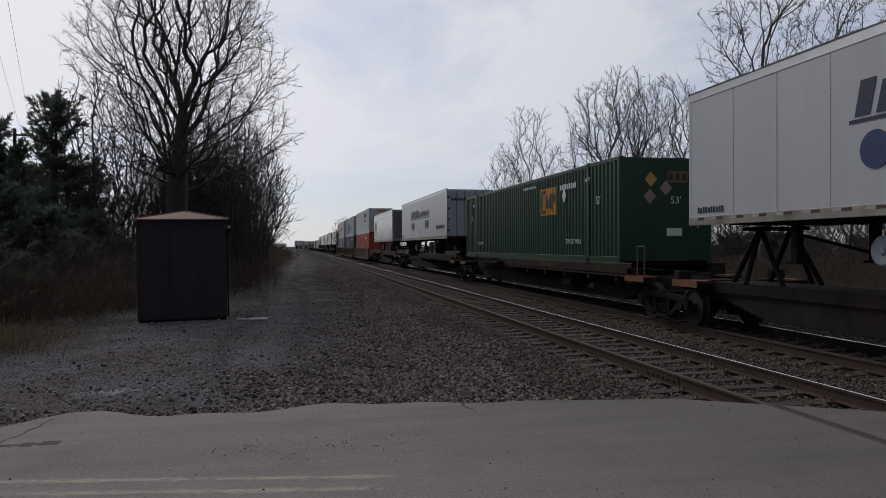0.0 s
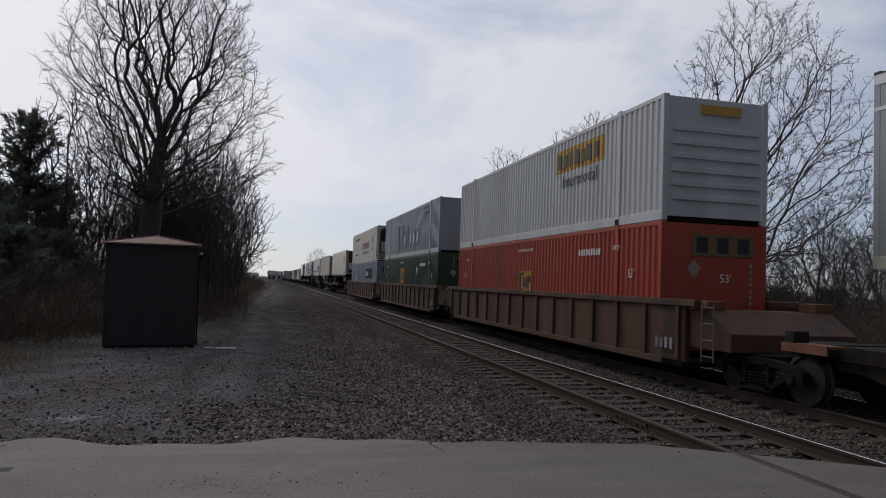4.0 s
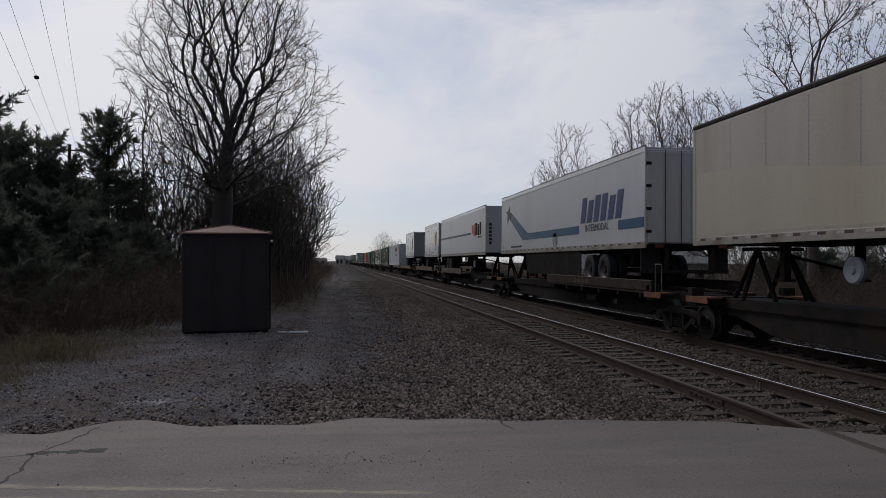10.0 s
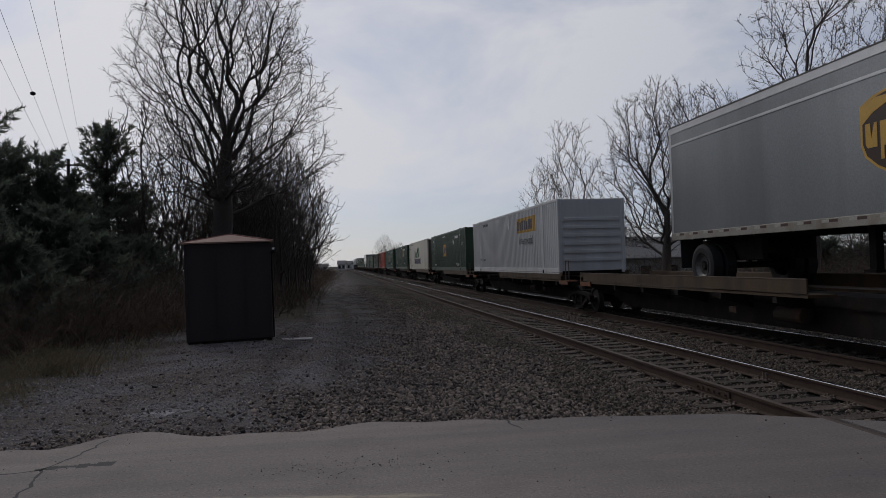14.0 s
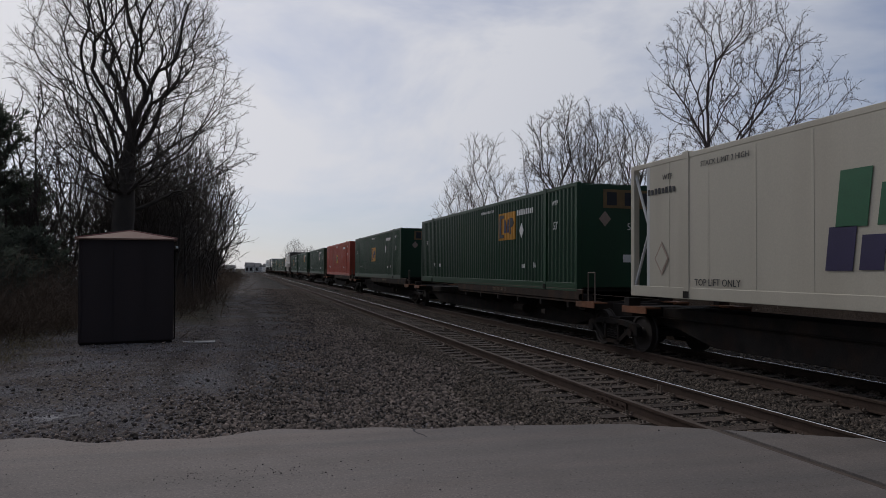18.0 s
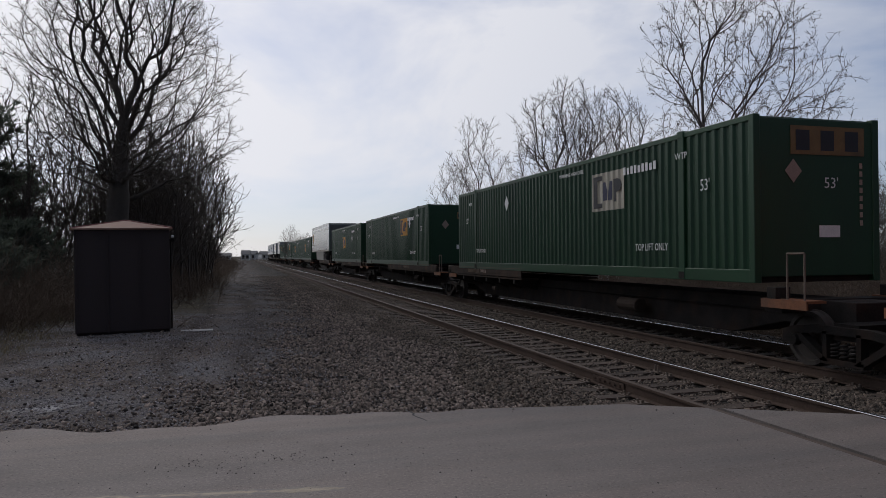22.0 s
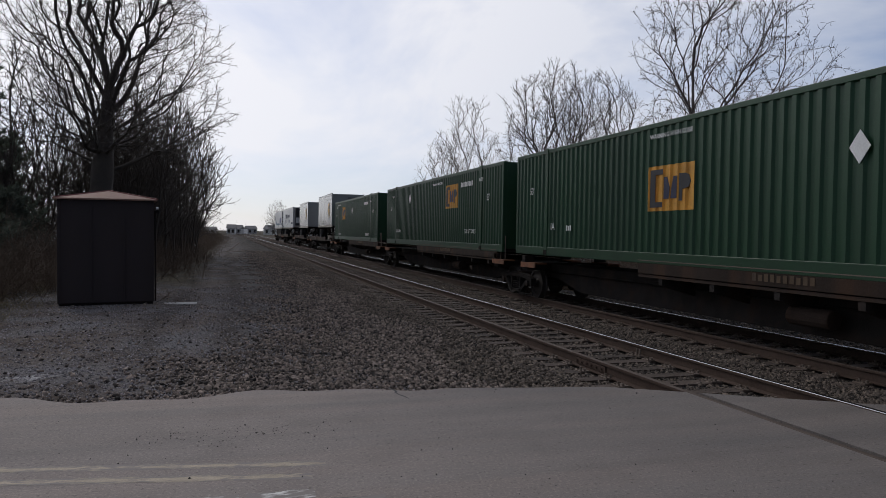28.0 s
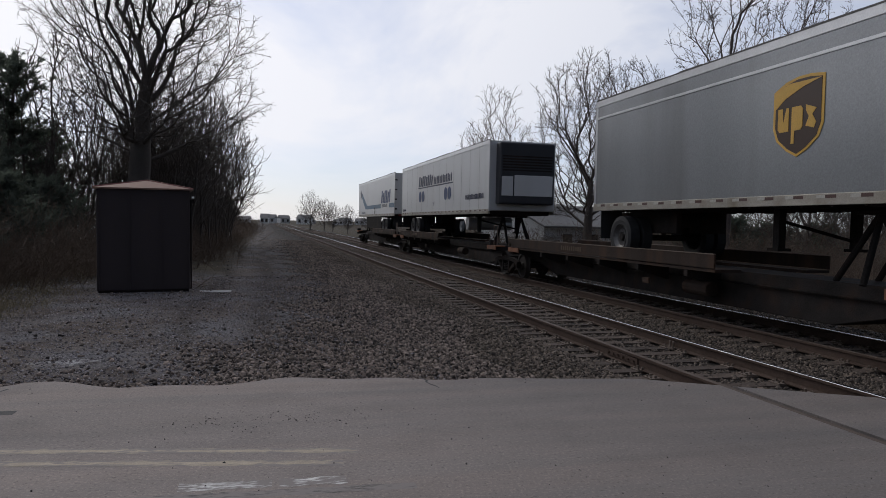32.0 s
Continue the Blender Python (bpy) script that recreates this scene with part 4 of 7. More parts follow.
def bare_tree(name, at, stems, profile, seed, label, mat=None, group="", places=1500, leaves=0, tip=0.008, power=2.35, sprigs=2, sprig_length=0.45, depth=1.0, shell=0.5, hang=0.0, **how):
    """A leafless tree: stems of (base, way, length, rise), the first from the ground, and a crown that fills the profile."""
    rng = np.random.default_rng(seed)
    lines, first = [], None
    for base, way, length, rise in stems:
        line = stem_line(rng, base, way, length, rise, 0.012 if first is None else 0.07)
        if first is None or base[2] < 0.2:
            root = -1
        else:
            joint = int(np.argmin(np.linalg.norm(np.array(first) - np.array(base), axis=1)))
            shift, root = np.array(first[joint]) - line[0], joint
            line = [p + shift for p in line]
        lines.append((line, root))
        first = line if first is None else first
    pos, parent = branch_out(rng, lines, crown_points(rng, profile, places, depth, shell), **how)
    rows = branch_rows(rng, pos, parent, len(first), tip, power, sprigs, sprig_length, hang)
    tree = thing(name, at, label, "tree", group)
    mat = mat or m_bark
    trunk, limbs, twigs = (rows[rows[:, 8] == k] for k in (0, 1, 2))
    part("trunk", rods_mesh("trunk", trunk, 9, mat), mat, tree)
    crown = tagged(part("crown", rods_mesh("crown", limbs, 5, mat), mat, tree), kind="stuff")
    tagged(part("fine_growth", rods_mesh("fine_growth", twigs, 3, m_twig), m_twig, crown), kind="stuff")
    if leaves:
        tips = twigs[rng.integers(0, len(twigs), leaves), 3:6]
        u, v = rng.normal(size=(leaves, 3)) * 0.034, rng.normal(size=(leaves, 3)) * 0.03
        t = np.stack([tips, tips + u - np.array([0, 0, 0.05]), tips + v - np.array([0, 0, 0.1])], 1)
        tagged(part("withered_leaves", quads_mesh("withered_leaves", t.reshape(-1, 3), np.arange(leaves * 3).reshape(-1, 3), m_twig), m_twig, crown, "a few withered leaves"), kind="stuff")
    return tree


def polar(az, dist, z=None):
    x, y = dist * math.sin(radians(az)), dist * math.cos(radians(az))
    return pose(x, y, float(ground_height(np.array(x), np.array(y))) if z is None else z)


# the large tree behind the shed: a thick stem that parts into steep leaders, with long side limbs below
orng = random.Random(3)
oak = [((0, 0, -0.2), (0.02, 0, 1), 8.2, 0.0), ((0, 0, 8.0), (-0.28, 0.1, 1), 3.6, 0.0), ((0, 0, 8.0), (0.42, -0.1, 1), 3.6, 0.0), ((0, 0, 7.2), (-0.62, -0.25, 1), 3.6, 0.03), ((0, 0, 7.6), (0.08, 0.4, 1), 3.4, 0.0), ((0, 0, 6.8), (0.85, 0.3, 0.8), 3.0, 0.03), ((0, 0, 6.4), (0.4, -0.7, 0.9), 2.8, 0.05)]
for k in range(9):
    a = k * 2.4 + 0.4
    oak.append(((0, 0, 4.4 + 0.3 * k), (math.cos(a), math.sin(a), orng.uniform(0.1, 0.5)), orng.uniform(2.2, 3.4), 0.03))
bare_tree("oak_tree", polar(-9.1, 33), oak, [(5.0, 3.2, 4.2), (6.4, 4.4, 6.0), (8.4, 4.5, 5.4), (10.3, 4.5, 5.3), (11.6, 3.5, 5.3), (13, 3.8, 4.6), (15.2, 4.0, 3.4), (16.6, 2.6, 2.2), (17.4, 0.8, 0.8)], 21,
          "large bare oak tree with spreading limbs", places=4900, tip=0.0074, power=1.86, sprigs=3, sprig_length=0.34, step=0.26, lift=0.02, thrift=0.3, stiff=1.05)

# the row of bare trees along the lot, from behind the shed into the distance
hedge_shapes = []
for k in range(4):
    rng = random.Random(40 + k)
    stems = [((rng.uniform(-0.9, 0.9), rng.uniform(-0.9, 0.9), -0.1), (rng.uniform(-0.25, 0.25), rng.uniform(-0.2, 0.2), 1), rng.uniform(3.0, 4.6), 0.02) for _ in range(8)]
    hedge_shapes.append(bare_tree("hedgerow_tree", pose(-4.2 - k * 1.4, 37 + 4.5 * k, -0.1), stems, [(1.2, 1.4, 1.4), (2.6, 2.5, 2.3), (4.6, 2.6, 2.6), (6.2, 1.8, 1.7), (7.0 + 0.3 * k, 0.6, 0.6)], 50 + k, "slender bare hedgerow tree", group="hedgerow", places=620, tip=0.0105, power=2.4, sprigs=1, sprig_length=0.5, step=0.34, lift=0.12))
rng = random.Random(77)
y = 36.0
while y < 190:
    for _ in range(3 if y < 56 else 2):
        src = rng.choice(hedge_shapes)
        s = rng.uniform(0.85, 1.1) * (1.22 if y < 50 else 1.0 if y < 60 else 0.8)
        m = pose((-2.6 if y < 56 else -5.0) - rng.uniform(0, 5.5) - (0.9 if y < 42 else 0), y + rng.uniform(-1.5, 1.5), -0.12, 0, 0, rng.uniform(0, 360)) @ Matrix.Scale(s, 4)
        copy_thing(src, m).scale = (s, s, s)
    y += 3.4 if y < 80 else 6.5
for x, y, s in ((-10.9, 46, 0.85), (-8.6, 33.5, 0.8), (-7.2, 36.5, 0.85)):
    copy_thing(rng.choice(hedge_shapes), pose(x, y, -0.15, 0, 0, rng.uniform(0, 360))).scale = (s, s, s)


def thicket(name, at, size, count, seed, label, mat, height=(0.8, 1.9)):
    """A tangle of thin stems."""
    rng = np.random.default_rng(seed)
    n = count
    base = np.stack([rng.normal(0, size[0] / 2.4, n), rng.normal(0, size[1] / 2.4, n), np.full(n, -0.05)], -1)
    rows = []
    d = np.stack([rng.normal(0, 0.5, n), rng.normal(0, 0.5, n), np.ones(n)], -1)
    bx, by = base[:, 0] + seed, base[:, 1]
    ln = rng.uniform(*height, n) * (0.8 + 0.28 * np.sin(bx * 1.3 + 0.7 * by) + 0.2 * np.sin(bx * 2.9 - by * 1.1))
    r = rng.uniform(0.006, 0.014, n)
    p = base
    for k in range(3):
        d = d + rng.normal(0, 0.34, (n, 3)) * np.array([1, 1, 0.5])
        d /= np.linalg.norm(d, axis=1, keepdims=True)
        q = p + d * (ln / 3)[:, None]
        rows.append(np.concatenate([p, q, (r * (1 - k * 0.25))[:, None], (r * (0.75 - k * 0.25))[:, None]], 1))
        for _ in range(3):
            e = d + rng.normal(0, 0.75, (n, 3))
            e /= np.linalg.norm(e, axis=1, keepdims=True)
            rows.append(np.concatenate([q, q + e * (ln / 4)[:, None], (r * 0.5)[:, None], (r * 0.3)[:, None]], 1))
        p = q
    me = rods_mesh(name, np.concatenate(rows), 3, mat)
    ob = new(name, me)
    ob.matrix_basis = at
    return tagged(ob, label, "bush", kind="stuff")


spots = [(-8.5, 20.5, 3.5, 5), (-6.6, 24, 3.5, 4), (-11, 17.5, 4, 5), (-5.4, 27.5, 3, 4), (-10, 26, 5, 5), (-14, 22, 5, 6), (-4.6, 31, 2.6, 4), (-3.9, 36, 2.4, 5), (-3.6, 43, 2.2, 6), (-3.4, 52, 2.2, 8), (-3.2, 64, 2.2, 10), (-3.2, 80, 2.5, 14), (-3.2, 104, 3, 20), (-3.4, 140, 4, 30), (-13, 13.5, 4, 3)]
for k, (x, y, sx_, sy_) in enumerate(spots):
    thicket("brush", pose(x, y, float(ground_height(np.array(x), np.array(y)))), (sx_, sy_), 800, 100 + k, "dense dark leafless brush", m_brush, ((0.7, 1.5) if x > -5.5 else (1.0, 2.4)) if y < 60 else (1.0, 2.2))
for k, (x, y, sx_, sy_) in enumerate(((16, 34, 3, 6), (17, 46, 4, 8), (20, 24, 5, 4), (19, 15, 5, 5), (24, 32, 6, 6), (16.5, 62, 4, 12), (26, 20, 6, 6), (17, 85, 5, 20), (15.6, 26, 2.6, 6), (15.4, 19, 2.6, 5), (15.6, 13, 2.6, 5), (16, 8, 3, 5), (22, 28, 5, 5), (28, 27, 6, 6), (24, 38, 6, 6), (31, 34, 7, 7), (22, 19, 5, 5), (14.9, 31, 2, 5), (15.0, 39, 2, 6), (15.2, 51, 2.2, 8), (15.4, 66, 2.4, 10))):
    thicket("brush", pose(x, y, float(ground_height(np.array(x), np.array(y)))), (sx_, sy_), 600, 140 + k, "tangled leafless brush beyond the tracks", m_brush, (1.0, 2.6))


for k in range(9):
    y = 8 + k * 6.5
    thicket("weeds", pose(13.3, y, float(ground_height(np.array(13.3), np.array(y)))), (1.2, 7.5), 420, 180 + k, "strip of dark dead weeds beyond the far track", m_brush, (0.25, 0.7))


def conifer(at, height, width, seed, label):
    """A pine: whorls of boughs that bend up at the tip, each with side sprays of long needles."""
    rng = np.random.default_rng(seed)
    tree = thing("pine_tree", at, label, "tree", "pines")
    trunk = np.array([(0, 0, -0.2, 0, 0, height * 0.55, 0.2, 0.11), (0, 0, height * 0.55, 0.05, 0, height * 0.97, 0.11, 0.02)])
    part("trunk", rods_mesh("trunk", trunk, 7, m_bark), m_bark, tree)
    twigs, tris = [], []

    def spray(base, way, ln, n):
        s = rng.uniform(0.1, 1.0, n)[:, None]
        c = base + way * ln * s + rng.normal(0, 0.025, (n, 3))
        u = rng.normal(size=(n, 3)) * 0.55 + way * 1.0
        u /= np.linalg.norm(u, axis=1, keepdims=True)
        v = np.cross(u, rng.normal(size=(n, 3)))
        v /= np.linalg.norm(v, axis=1, keepdims=True)
        size = rng.uniform(0.12, 0.26, n)[:, None]
        tris.append(np.stack([c - v * size * 0.13, c + v * size * 0.13, c + u * size], 1))

    z = height * 0.05
    while z < height * 0.96:
        f = 1 - z / height
        reach = width * 0.5 * (0.25 + 0.75 * f ** 0.8) * (0.75 + 0.35 * math.sin(z * 2.1 + seed)) * (1.0 if f > 0.12 else f / 0.12 * 0.7 + 0.3)
        for _ in range(rng.integers(5, 8)):
            a, ln = rng.uniform(0, 2 * np.pi), reach * rng.uniform(0.4, 1.2) + 0.12
            d = np.array([np.cos(a), np.sin(a), rng.uniform(-0.05, 0.3) + 0.5 * (1 - f)])
            mid = np.array([0, 0, z]) + d * ln * 0.6
            d2 = d + np.array([0, 0, rng.uniform(0.3, 0.7)])
            tip = mid + d2 * ln * 0.4
            twigs.append((0, 0, z, *mid, 0.03 * f + 0.012, 0.014))
            twigs.append((*mid, *tip, 0.014, 0.006))
            for _ in range(int(4 + ln * 7)):
                s = rng.uniform(0.2, 1.0)
                p = np.array([0, 0, z]) + d * ln * s if s < 0.6 else mid + d2 * ln * (s - 0.6)
                w = d * 0.7 + rng.normal(0, 0.5, 3) + np.array([0, 0, 0.35])
                w /= np.linalg.norm(w)
                spray(p, w, rng.uniform(0.15, 0.45), 15)
            spray(tip, d2 / np.linalg.norm(d2), 0.35, 22)
        z += height * 0.03 + 0.06
    spray(np.array([0.05, 0, height * 0.93]), np.array([0, 0, 1.0]), height * 0.07, 40)
    tagged(part("bough", rods_mesh("bough", np.array(twigs), 4, m_bark), m_bark, tree), kind="stuff")
    t = np.concatenate(tris)
    tagged(part("needles", quads_mesh("needles", t.reshape(-1, 3), np.arange(len(t) * 3).reshape(-1, 3), m_needle), m_needle, tree), kind="stuff")
    return tree


for az, dist, h, w, k in ((-16.9, 36, 9.0, 4.8, 1), (-19.7, 33, 6.0, 5.2, 2), (-21.4, 34, 6.9, 5.6, 3), (-23.4, 34, 7.4, 5.8, 4), (-25.4, 32, 8.0, 6.2, 13), (-29.5, 30, 8.0, 6.2, 5), (-34, 28, 8.5, 6, 6), (-18.2, 42, 6.2, 5, 7), (-23.8, 40, 7.2, 5, 8), (-14.8, 44, 6.4, 4.2, 9), (-27.5, 38, 8.5, 5.5, 10), (-20.9, 29, 4.3, 4.4, 11), (-25.2, 26, 4.4, 4.6, 12), (-17.6, 27, 3.0, 4.0, 14), (-23.0, 24, 2.8, 3.8, 15), (-28.0, 22, 3.2, 4.2, 16), (-32.0, 21, 3.4, 4.4, 17), (-36.0, 20, 3.4, 4.4, 18), (-15.0, 31, 3.2, 3.6, 19)):
    conifer(polar(az, dist), h, w, 300 + k, "dark green pine tree at the edge of the lot")

for az, dist, h, w, k in ((34.6, 46, 2.9, 4.0, 31), (37.2, 47, 3.0, 4.4, 32), (39.6, 48, 2.7, 4.4, 33), (43.0, 47, 2.6, 4.0, 34)):
    conifer(polar(az, dist), h, w, 300 + k, "low dark evergreen in the scrub beyond the tracks")

# trees beyond the tracks
def fan(seed, n, z, spread, length, rise=0.02):
    """Leaders that rise from about one height and lean apart."""
    rng = random.Random(seed)
    out = []
    for k in range(n):
        a, lean = k * 2.4 + rng.uniform(-0.4, 0.4), rng.uniform(*spread)
        out.append(((0, 0, z + rng.uniform(-0.8, 0.4)), (lean * math.cos(a), lean * math.sin(a), 1), length * rng.uniform(0.85, 1.1), rise))
    return out


ash = [((0, 0, -0.2), (-0.02, 0, 1), 9.5, 0.0), ((0, 0, 9.0), (-0.3, 0.1, 1), 6.5, 0.01), ((0, 0, 9.2), (0.4, 0.1, 1), 4.5, 0.02), ((0, 0, 6.0), (0.55, 0.1, 1), 8.5, 0.02), ((0, 0, 5.6), (0.75, -0.1, 0.75), 9.5, 0.04)]
for k in range(10):
    a = k * 2.4
    ash.append(((0, 0, 3.6 + 0.55 * k), (math.cos(a) + 0.2, math.sin(a), 0.35), 2.6, 0.03))
bare_tree("ash_tree", polar(36.4, 40), ash, [(3.4, 2.2, 3.4), (5.5, 3.3, 8.0), (8, 3.6, 9.4), (11, 3.5, 8.4), (13, 3.3, 7.4), (15.8, 2.6, 6.0), (18.4, 1.5, 4.0)], 61, "tall bare ash tree with a few withered leaves beyond the tracks", m_palebark,
          places=1700, leaves=3600, tip=0.0088, power=1.98, sprigs=3, sprig_length=0.42, step=0.32, lift=0.05, hang=0.06, thrift=0.3, stiff=1.1)
bare_tree("ash_tree", polar(41.8, 44), [((0, 0, -0.2), (0.05, 0, 1), 4.0, 0.0)] + fan(62, 5, 3.4, (0.3, 0.8), 2.6), [(2, 1.5, 1.5), (4, 3.0, 3.0), (6, 2.8, 2.8), (7.8, 1.0, 1.0)], 62, "bare tree beyond the tracks", m_palebark, places=700, tip=0.0095, step=0.32)
bare_tree("maple_tree", polar(26.2, 50), [((0, 0, -0.2), (0, 0, 1), 6.0, 0.0)] + fan(63, 7, 5.8, (0.3, 0.9), 5.2) + fan(67, 5, 4.2, (1.2, 2.6), 3.0, 0.12),
          [(3.2, 3.0, 2.6), (5, 4.9, 4.0), (8, 5.2, 4.4), (10.4, 4.8, 4.2), (13.0, 3.6, 3.0), (14.8, 1.2, 1.2)], 63, "bare spreading maple tree beside a house", places=1900, tip=0.0095, power=1.95, step=0.32, lift=0.03, sprigs=3, sprig_length=0.4)
bare_tree("maple_tree", polar(29.6, 55), [((0, 0, -0.2), (0, 0, 1), 4.4, 0.0)] + fan(66, 8, 4.2, (0.3, 0.8), 5.0), [(3, 2.2, 2.2), (6, 4.0, 4.4), (9, 4.4, 4.8), (12.6, 3.8, 3.8), (15.2, 1.3, 1.3)], 66, "bare maple tree with a fine crown beyond the tracks", places=1600, tip=0.0095, power=2.05, step=0.32, lift=0.03, sprigs=3, sprig_length=0.4)
bare_tree("birch_tree", polar(19.2, 54), [((0, 0, -0.2), (0, 0, 1), 5.4, 0.0)] + fan(65, 6, 3.6, (0.15, 0.45), 4.0), [(3, 1.2, 1.2), (5, 2.7, 2.4), (9, 2.8, 2.4), (13.0, 1.4, 1.3)], 65, "thin pale bare tree beyond the tracks", m_palebark, places=620, tip=0.0095, step=0.32, lift=0.25, sprig_length=0.55)
bare_tree("birch_tree", polar(17.2, 57), [((0, 0, -0.2), (0, 0, 1), 4.2, 0.0)] + fan(68, 5, 2.8, (0.2, 0.45), 3.2), [(2.4, 1.2, 1.2), (4.6, 2.4, 2.2), (7.8, 2.4, 2.0), (10.8, 1.1, 1.1)], 67, "thin pale bare tree beyond the tracks", m_palebark, places=480, tip=0.0095, step=0.32, lift=0.25, sprig_length=0.55)
field_shapes = []
for k in range(3):
    field_shapes.append(bare_tree("field_tree", polar((3.9, 46, 50)[k], (130, 46, 42)[k]), [((0, 0, -0.2), (0, 0, 1), 2.6, 0.0)] + fan(80 + k, 6, 2.2, (0.3, 0.9), 2.4), [(1.4, 1.4, 1.4), (3, 2.6, 2.4), (5, 2.6, 2.7), (6.6, 1.6, 1.6), (7.4, 0.5, 0.5)], 80 + k, "low rounded bare tree at the field edge", places=620, tip=0.0105, step=0.34, lift=0.06, sprig_length=0.5))
frng = random.Random(5)
for az, dist, h in ((5.0, 135, 0.85), (5.7, 122, 0.7), (6.9, 140, 0.8), (8.6, 118, 0.8), (47.5, 60, 1.1), (43.5, 66, 1.1), (33.2, 46, 0.75), (38.6, 50, 0.8), (40.4, 38, 0.62), (44.6, 40, 0.75), (34.6, 60, 0.9), (36.5, 66, 1.0), (48.5, 36, 0.7), (31.6, 62, 0.8), (23.2, 60, 0.8)):
    copy_thing(frng.choice(field_shapes), polar(az, dist) @ pose(0, 0, 0, 0, 0, frng.uniform(0, 360))).scale = (h, h, h)
# a low far hedge and distant buildings on the horizon
thicket("far_hedge", pose(40, 230, -0.4), (60, 12), 900, 160, "low distant hedge", m_brush, (2.0, 5.0))
thicket("far_hedge", pose(-8, 420, -0.4), (90, 20), 1000, 161, "low distant hedge", m_brush, (1.2, 2.6))
thicket("far_hedge", pose(75, 90, -0.4), (60, 20), 1000, 162, "low distant hedge", m_brush, (2.0, 5.0))
brng = random.Random(31)
for k in range(13):
    x, y, w, h = -26 + k * 8.5 + brng.uniform(-3, 3), 400 + brng.uniform(-40, 140), brng.uniform(4, 8), brng.uniform(2.6, 5.4)
    b = thing("distant_building", pose(x, y, -0.4, 0, 0, brng.uniform(-25, 25)), "small pale house far down the line", "building", "distant houses")
    part("wall", Mesh().box(-w / 2, w / 2, -3.5, 3.5, 0, h * 0.62), m_farbuilding if k % 3 else m_housewall, b)
    part("roof", Mesh().prism([(-3.9, h * 0.6), (3.9, h * 0.6), (0, h)], "x", -w / 2 - 0.3, w / 2 + 0.3), m_roofing, b)
    for wx in (-w / 4, w / 4):
        part("window", Mesh().box(wx - 0.6, wx + 0.6, -3.55, -3.48, 0.9, h * 0.5), m_window, b)
# dry grass at the lot's edge
def grass_tuft(x, y, n, seed):
    rng = np.random.default_rng(seed)
    b = np.stack([rng.normal(0, 0.28, n), rng.normal(0, 0.3, n), np.zeros(n)], -1)
    d = np.stack([rng.normal(0, 0.6, n), rng.normal(0, 0.6, n), np.ones(n)], -1)
    d /= np.linalg.norm(d, axis=1, keepdims=True)
    ln = rng.uniform(0.12, 0.45, n)[:, None]
    mid = b + d * ln * 0.6
    end = mid + (d + rng.normal(0, 0.4, (n, 3)) - np.array([0, 0, 0.3])) * ln * 0.5
    r = np.full((n, 1), 0.003)
    ob = new("dry_grass", rods_mesh("dry_grass", np.concatenate([np.concatenate([b, mid, r, r * 0.8], 1), np.concatenate([mid, end, r * 0.8, r * 0.3], 1)]), 3, m_drygrass))
    ob.matrix_basis = pose(x, y, float(ground_height(np.array(x), np.array(y))))
    tagged(ob, "tuft of dry pale grass at the lot's edge", "grass", kind="stuff")


grng = random.Random(12)
for x, y, n, tall in ((-5.2, 14.2, 34, 0.8), (-4.7, 13.7, 14, 0.5), (-6.3, 15.4, 26, 0.7), (-5.9, 12.3, 16, 0.5)):
    thicket("dry_weed", pose(x, y, float(ground_height(np.array(x), np.array(y)))), (0.5, 0.4), n, 400 + n, "pale dead weed with branching stalks", m_drygrass, (tall * 0.5, tall))
for k in range(34):
    grass_tuft(-5.3 + grng.uniform(-1.4, 0.9), 11 + grng.uniform(0, 7), 70, 500 + k)
for k in range(14):
    grass_tuft(-5.6 + grng.uniform(-1.0, 3.0), 21 + grng.uniform(0, 9), 70, 560 + k)

# ---- utility pole and wires ----
pole_at = polar(-19.4, 62)
pole = thing("utility_pole", pole_at @ pose(0, 0, 0, 0, 0, 18), "dark wooden utility pole with a crossarm", "utility pole")
part("post", Mesh().rod((0, 0, -0.3), (0, 0, 10.95), 0.17, 0.12, 10), m_pole, pole)
arm = part("crossarm", Mesh().box(-1.2, 1.2, -0.20, -0.12, 10.40, 10.52), m_pole, pole)
for s in (-1, 1):
    part("arm_brace", Mesh().rod((s * 0.7, -0.16, 10.4), (0, -0.13, 9.85), 0.02), m_steel, pole)
for x in (-1.12, -0.45, 0.45, 1.12):
    part("insulator", Mesh().rod((x, -0.16, 10.52), (x, -0.16, 10.68), 0.05, 0.035, 8), m_steel, arm)
span = Vector((0.296, -0.955, 0.0))
for k, x in enumerate((-1.12, -0.45, 0.45, 1.12)):
    start = pole.matrix_basis @ Vector((x, -0.16, 10.68))
    m = Mesh()
    pts = [start + span * 78 * i / 30 + Vector((0, 0, 0.9 * i / 30 - 0.75 * 4 * (i / 30) * (1 - i / 30))) for i in range(31)]
    for p, q in zip(pts, pts[1:]):
        m.rod(p, q, 0.007, sides=4)
    tagged(new("overhead_wire", m.data("overhead_wire", m_wire)), "thin dark overhead wire", "wire", "overhead wires", kind="stuff")
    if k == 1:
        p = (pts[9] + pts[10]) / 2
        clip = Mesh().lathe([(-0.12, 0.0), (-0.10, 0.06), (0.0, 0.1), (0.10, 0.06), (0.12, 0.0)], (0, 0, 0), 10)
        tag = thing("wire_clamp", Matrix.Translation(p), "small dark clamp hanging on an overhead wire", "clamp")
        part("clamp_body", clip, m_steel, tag)
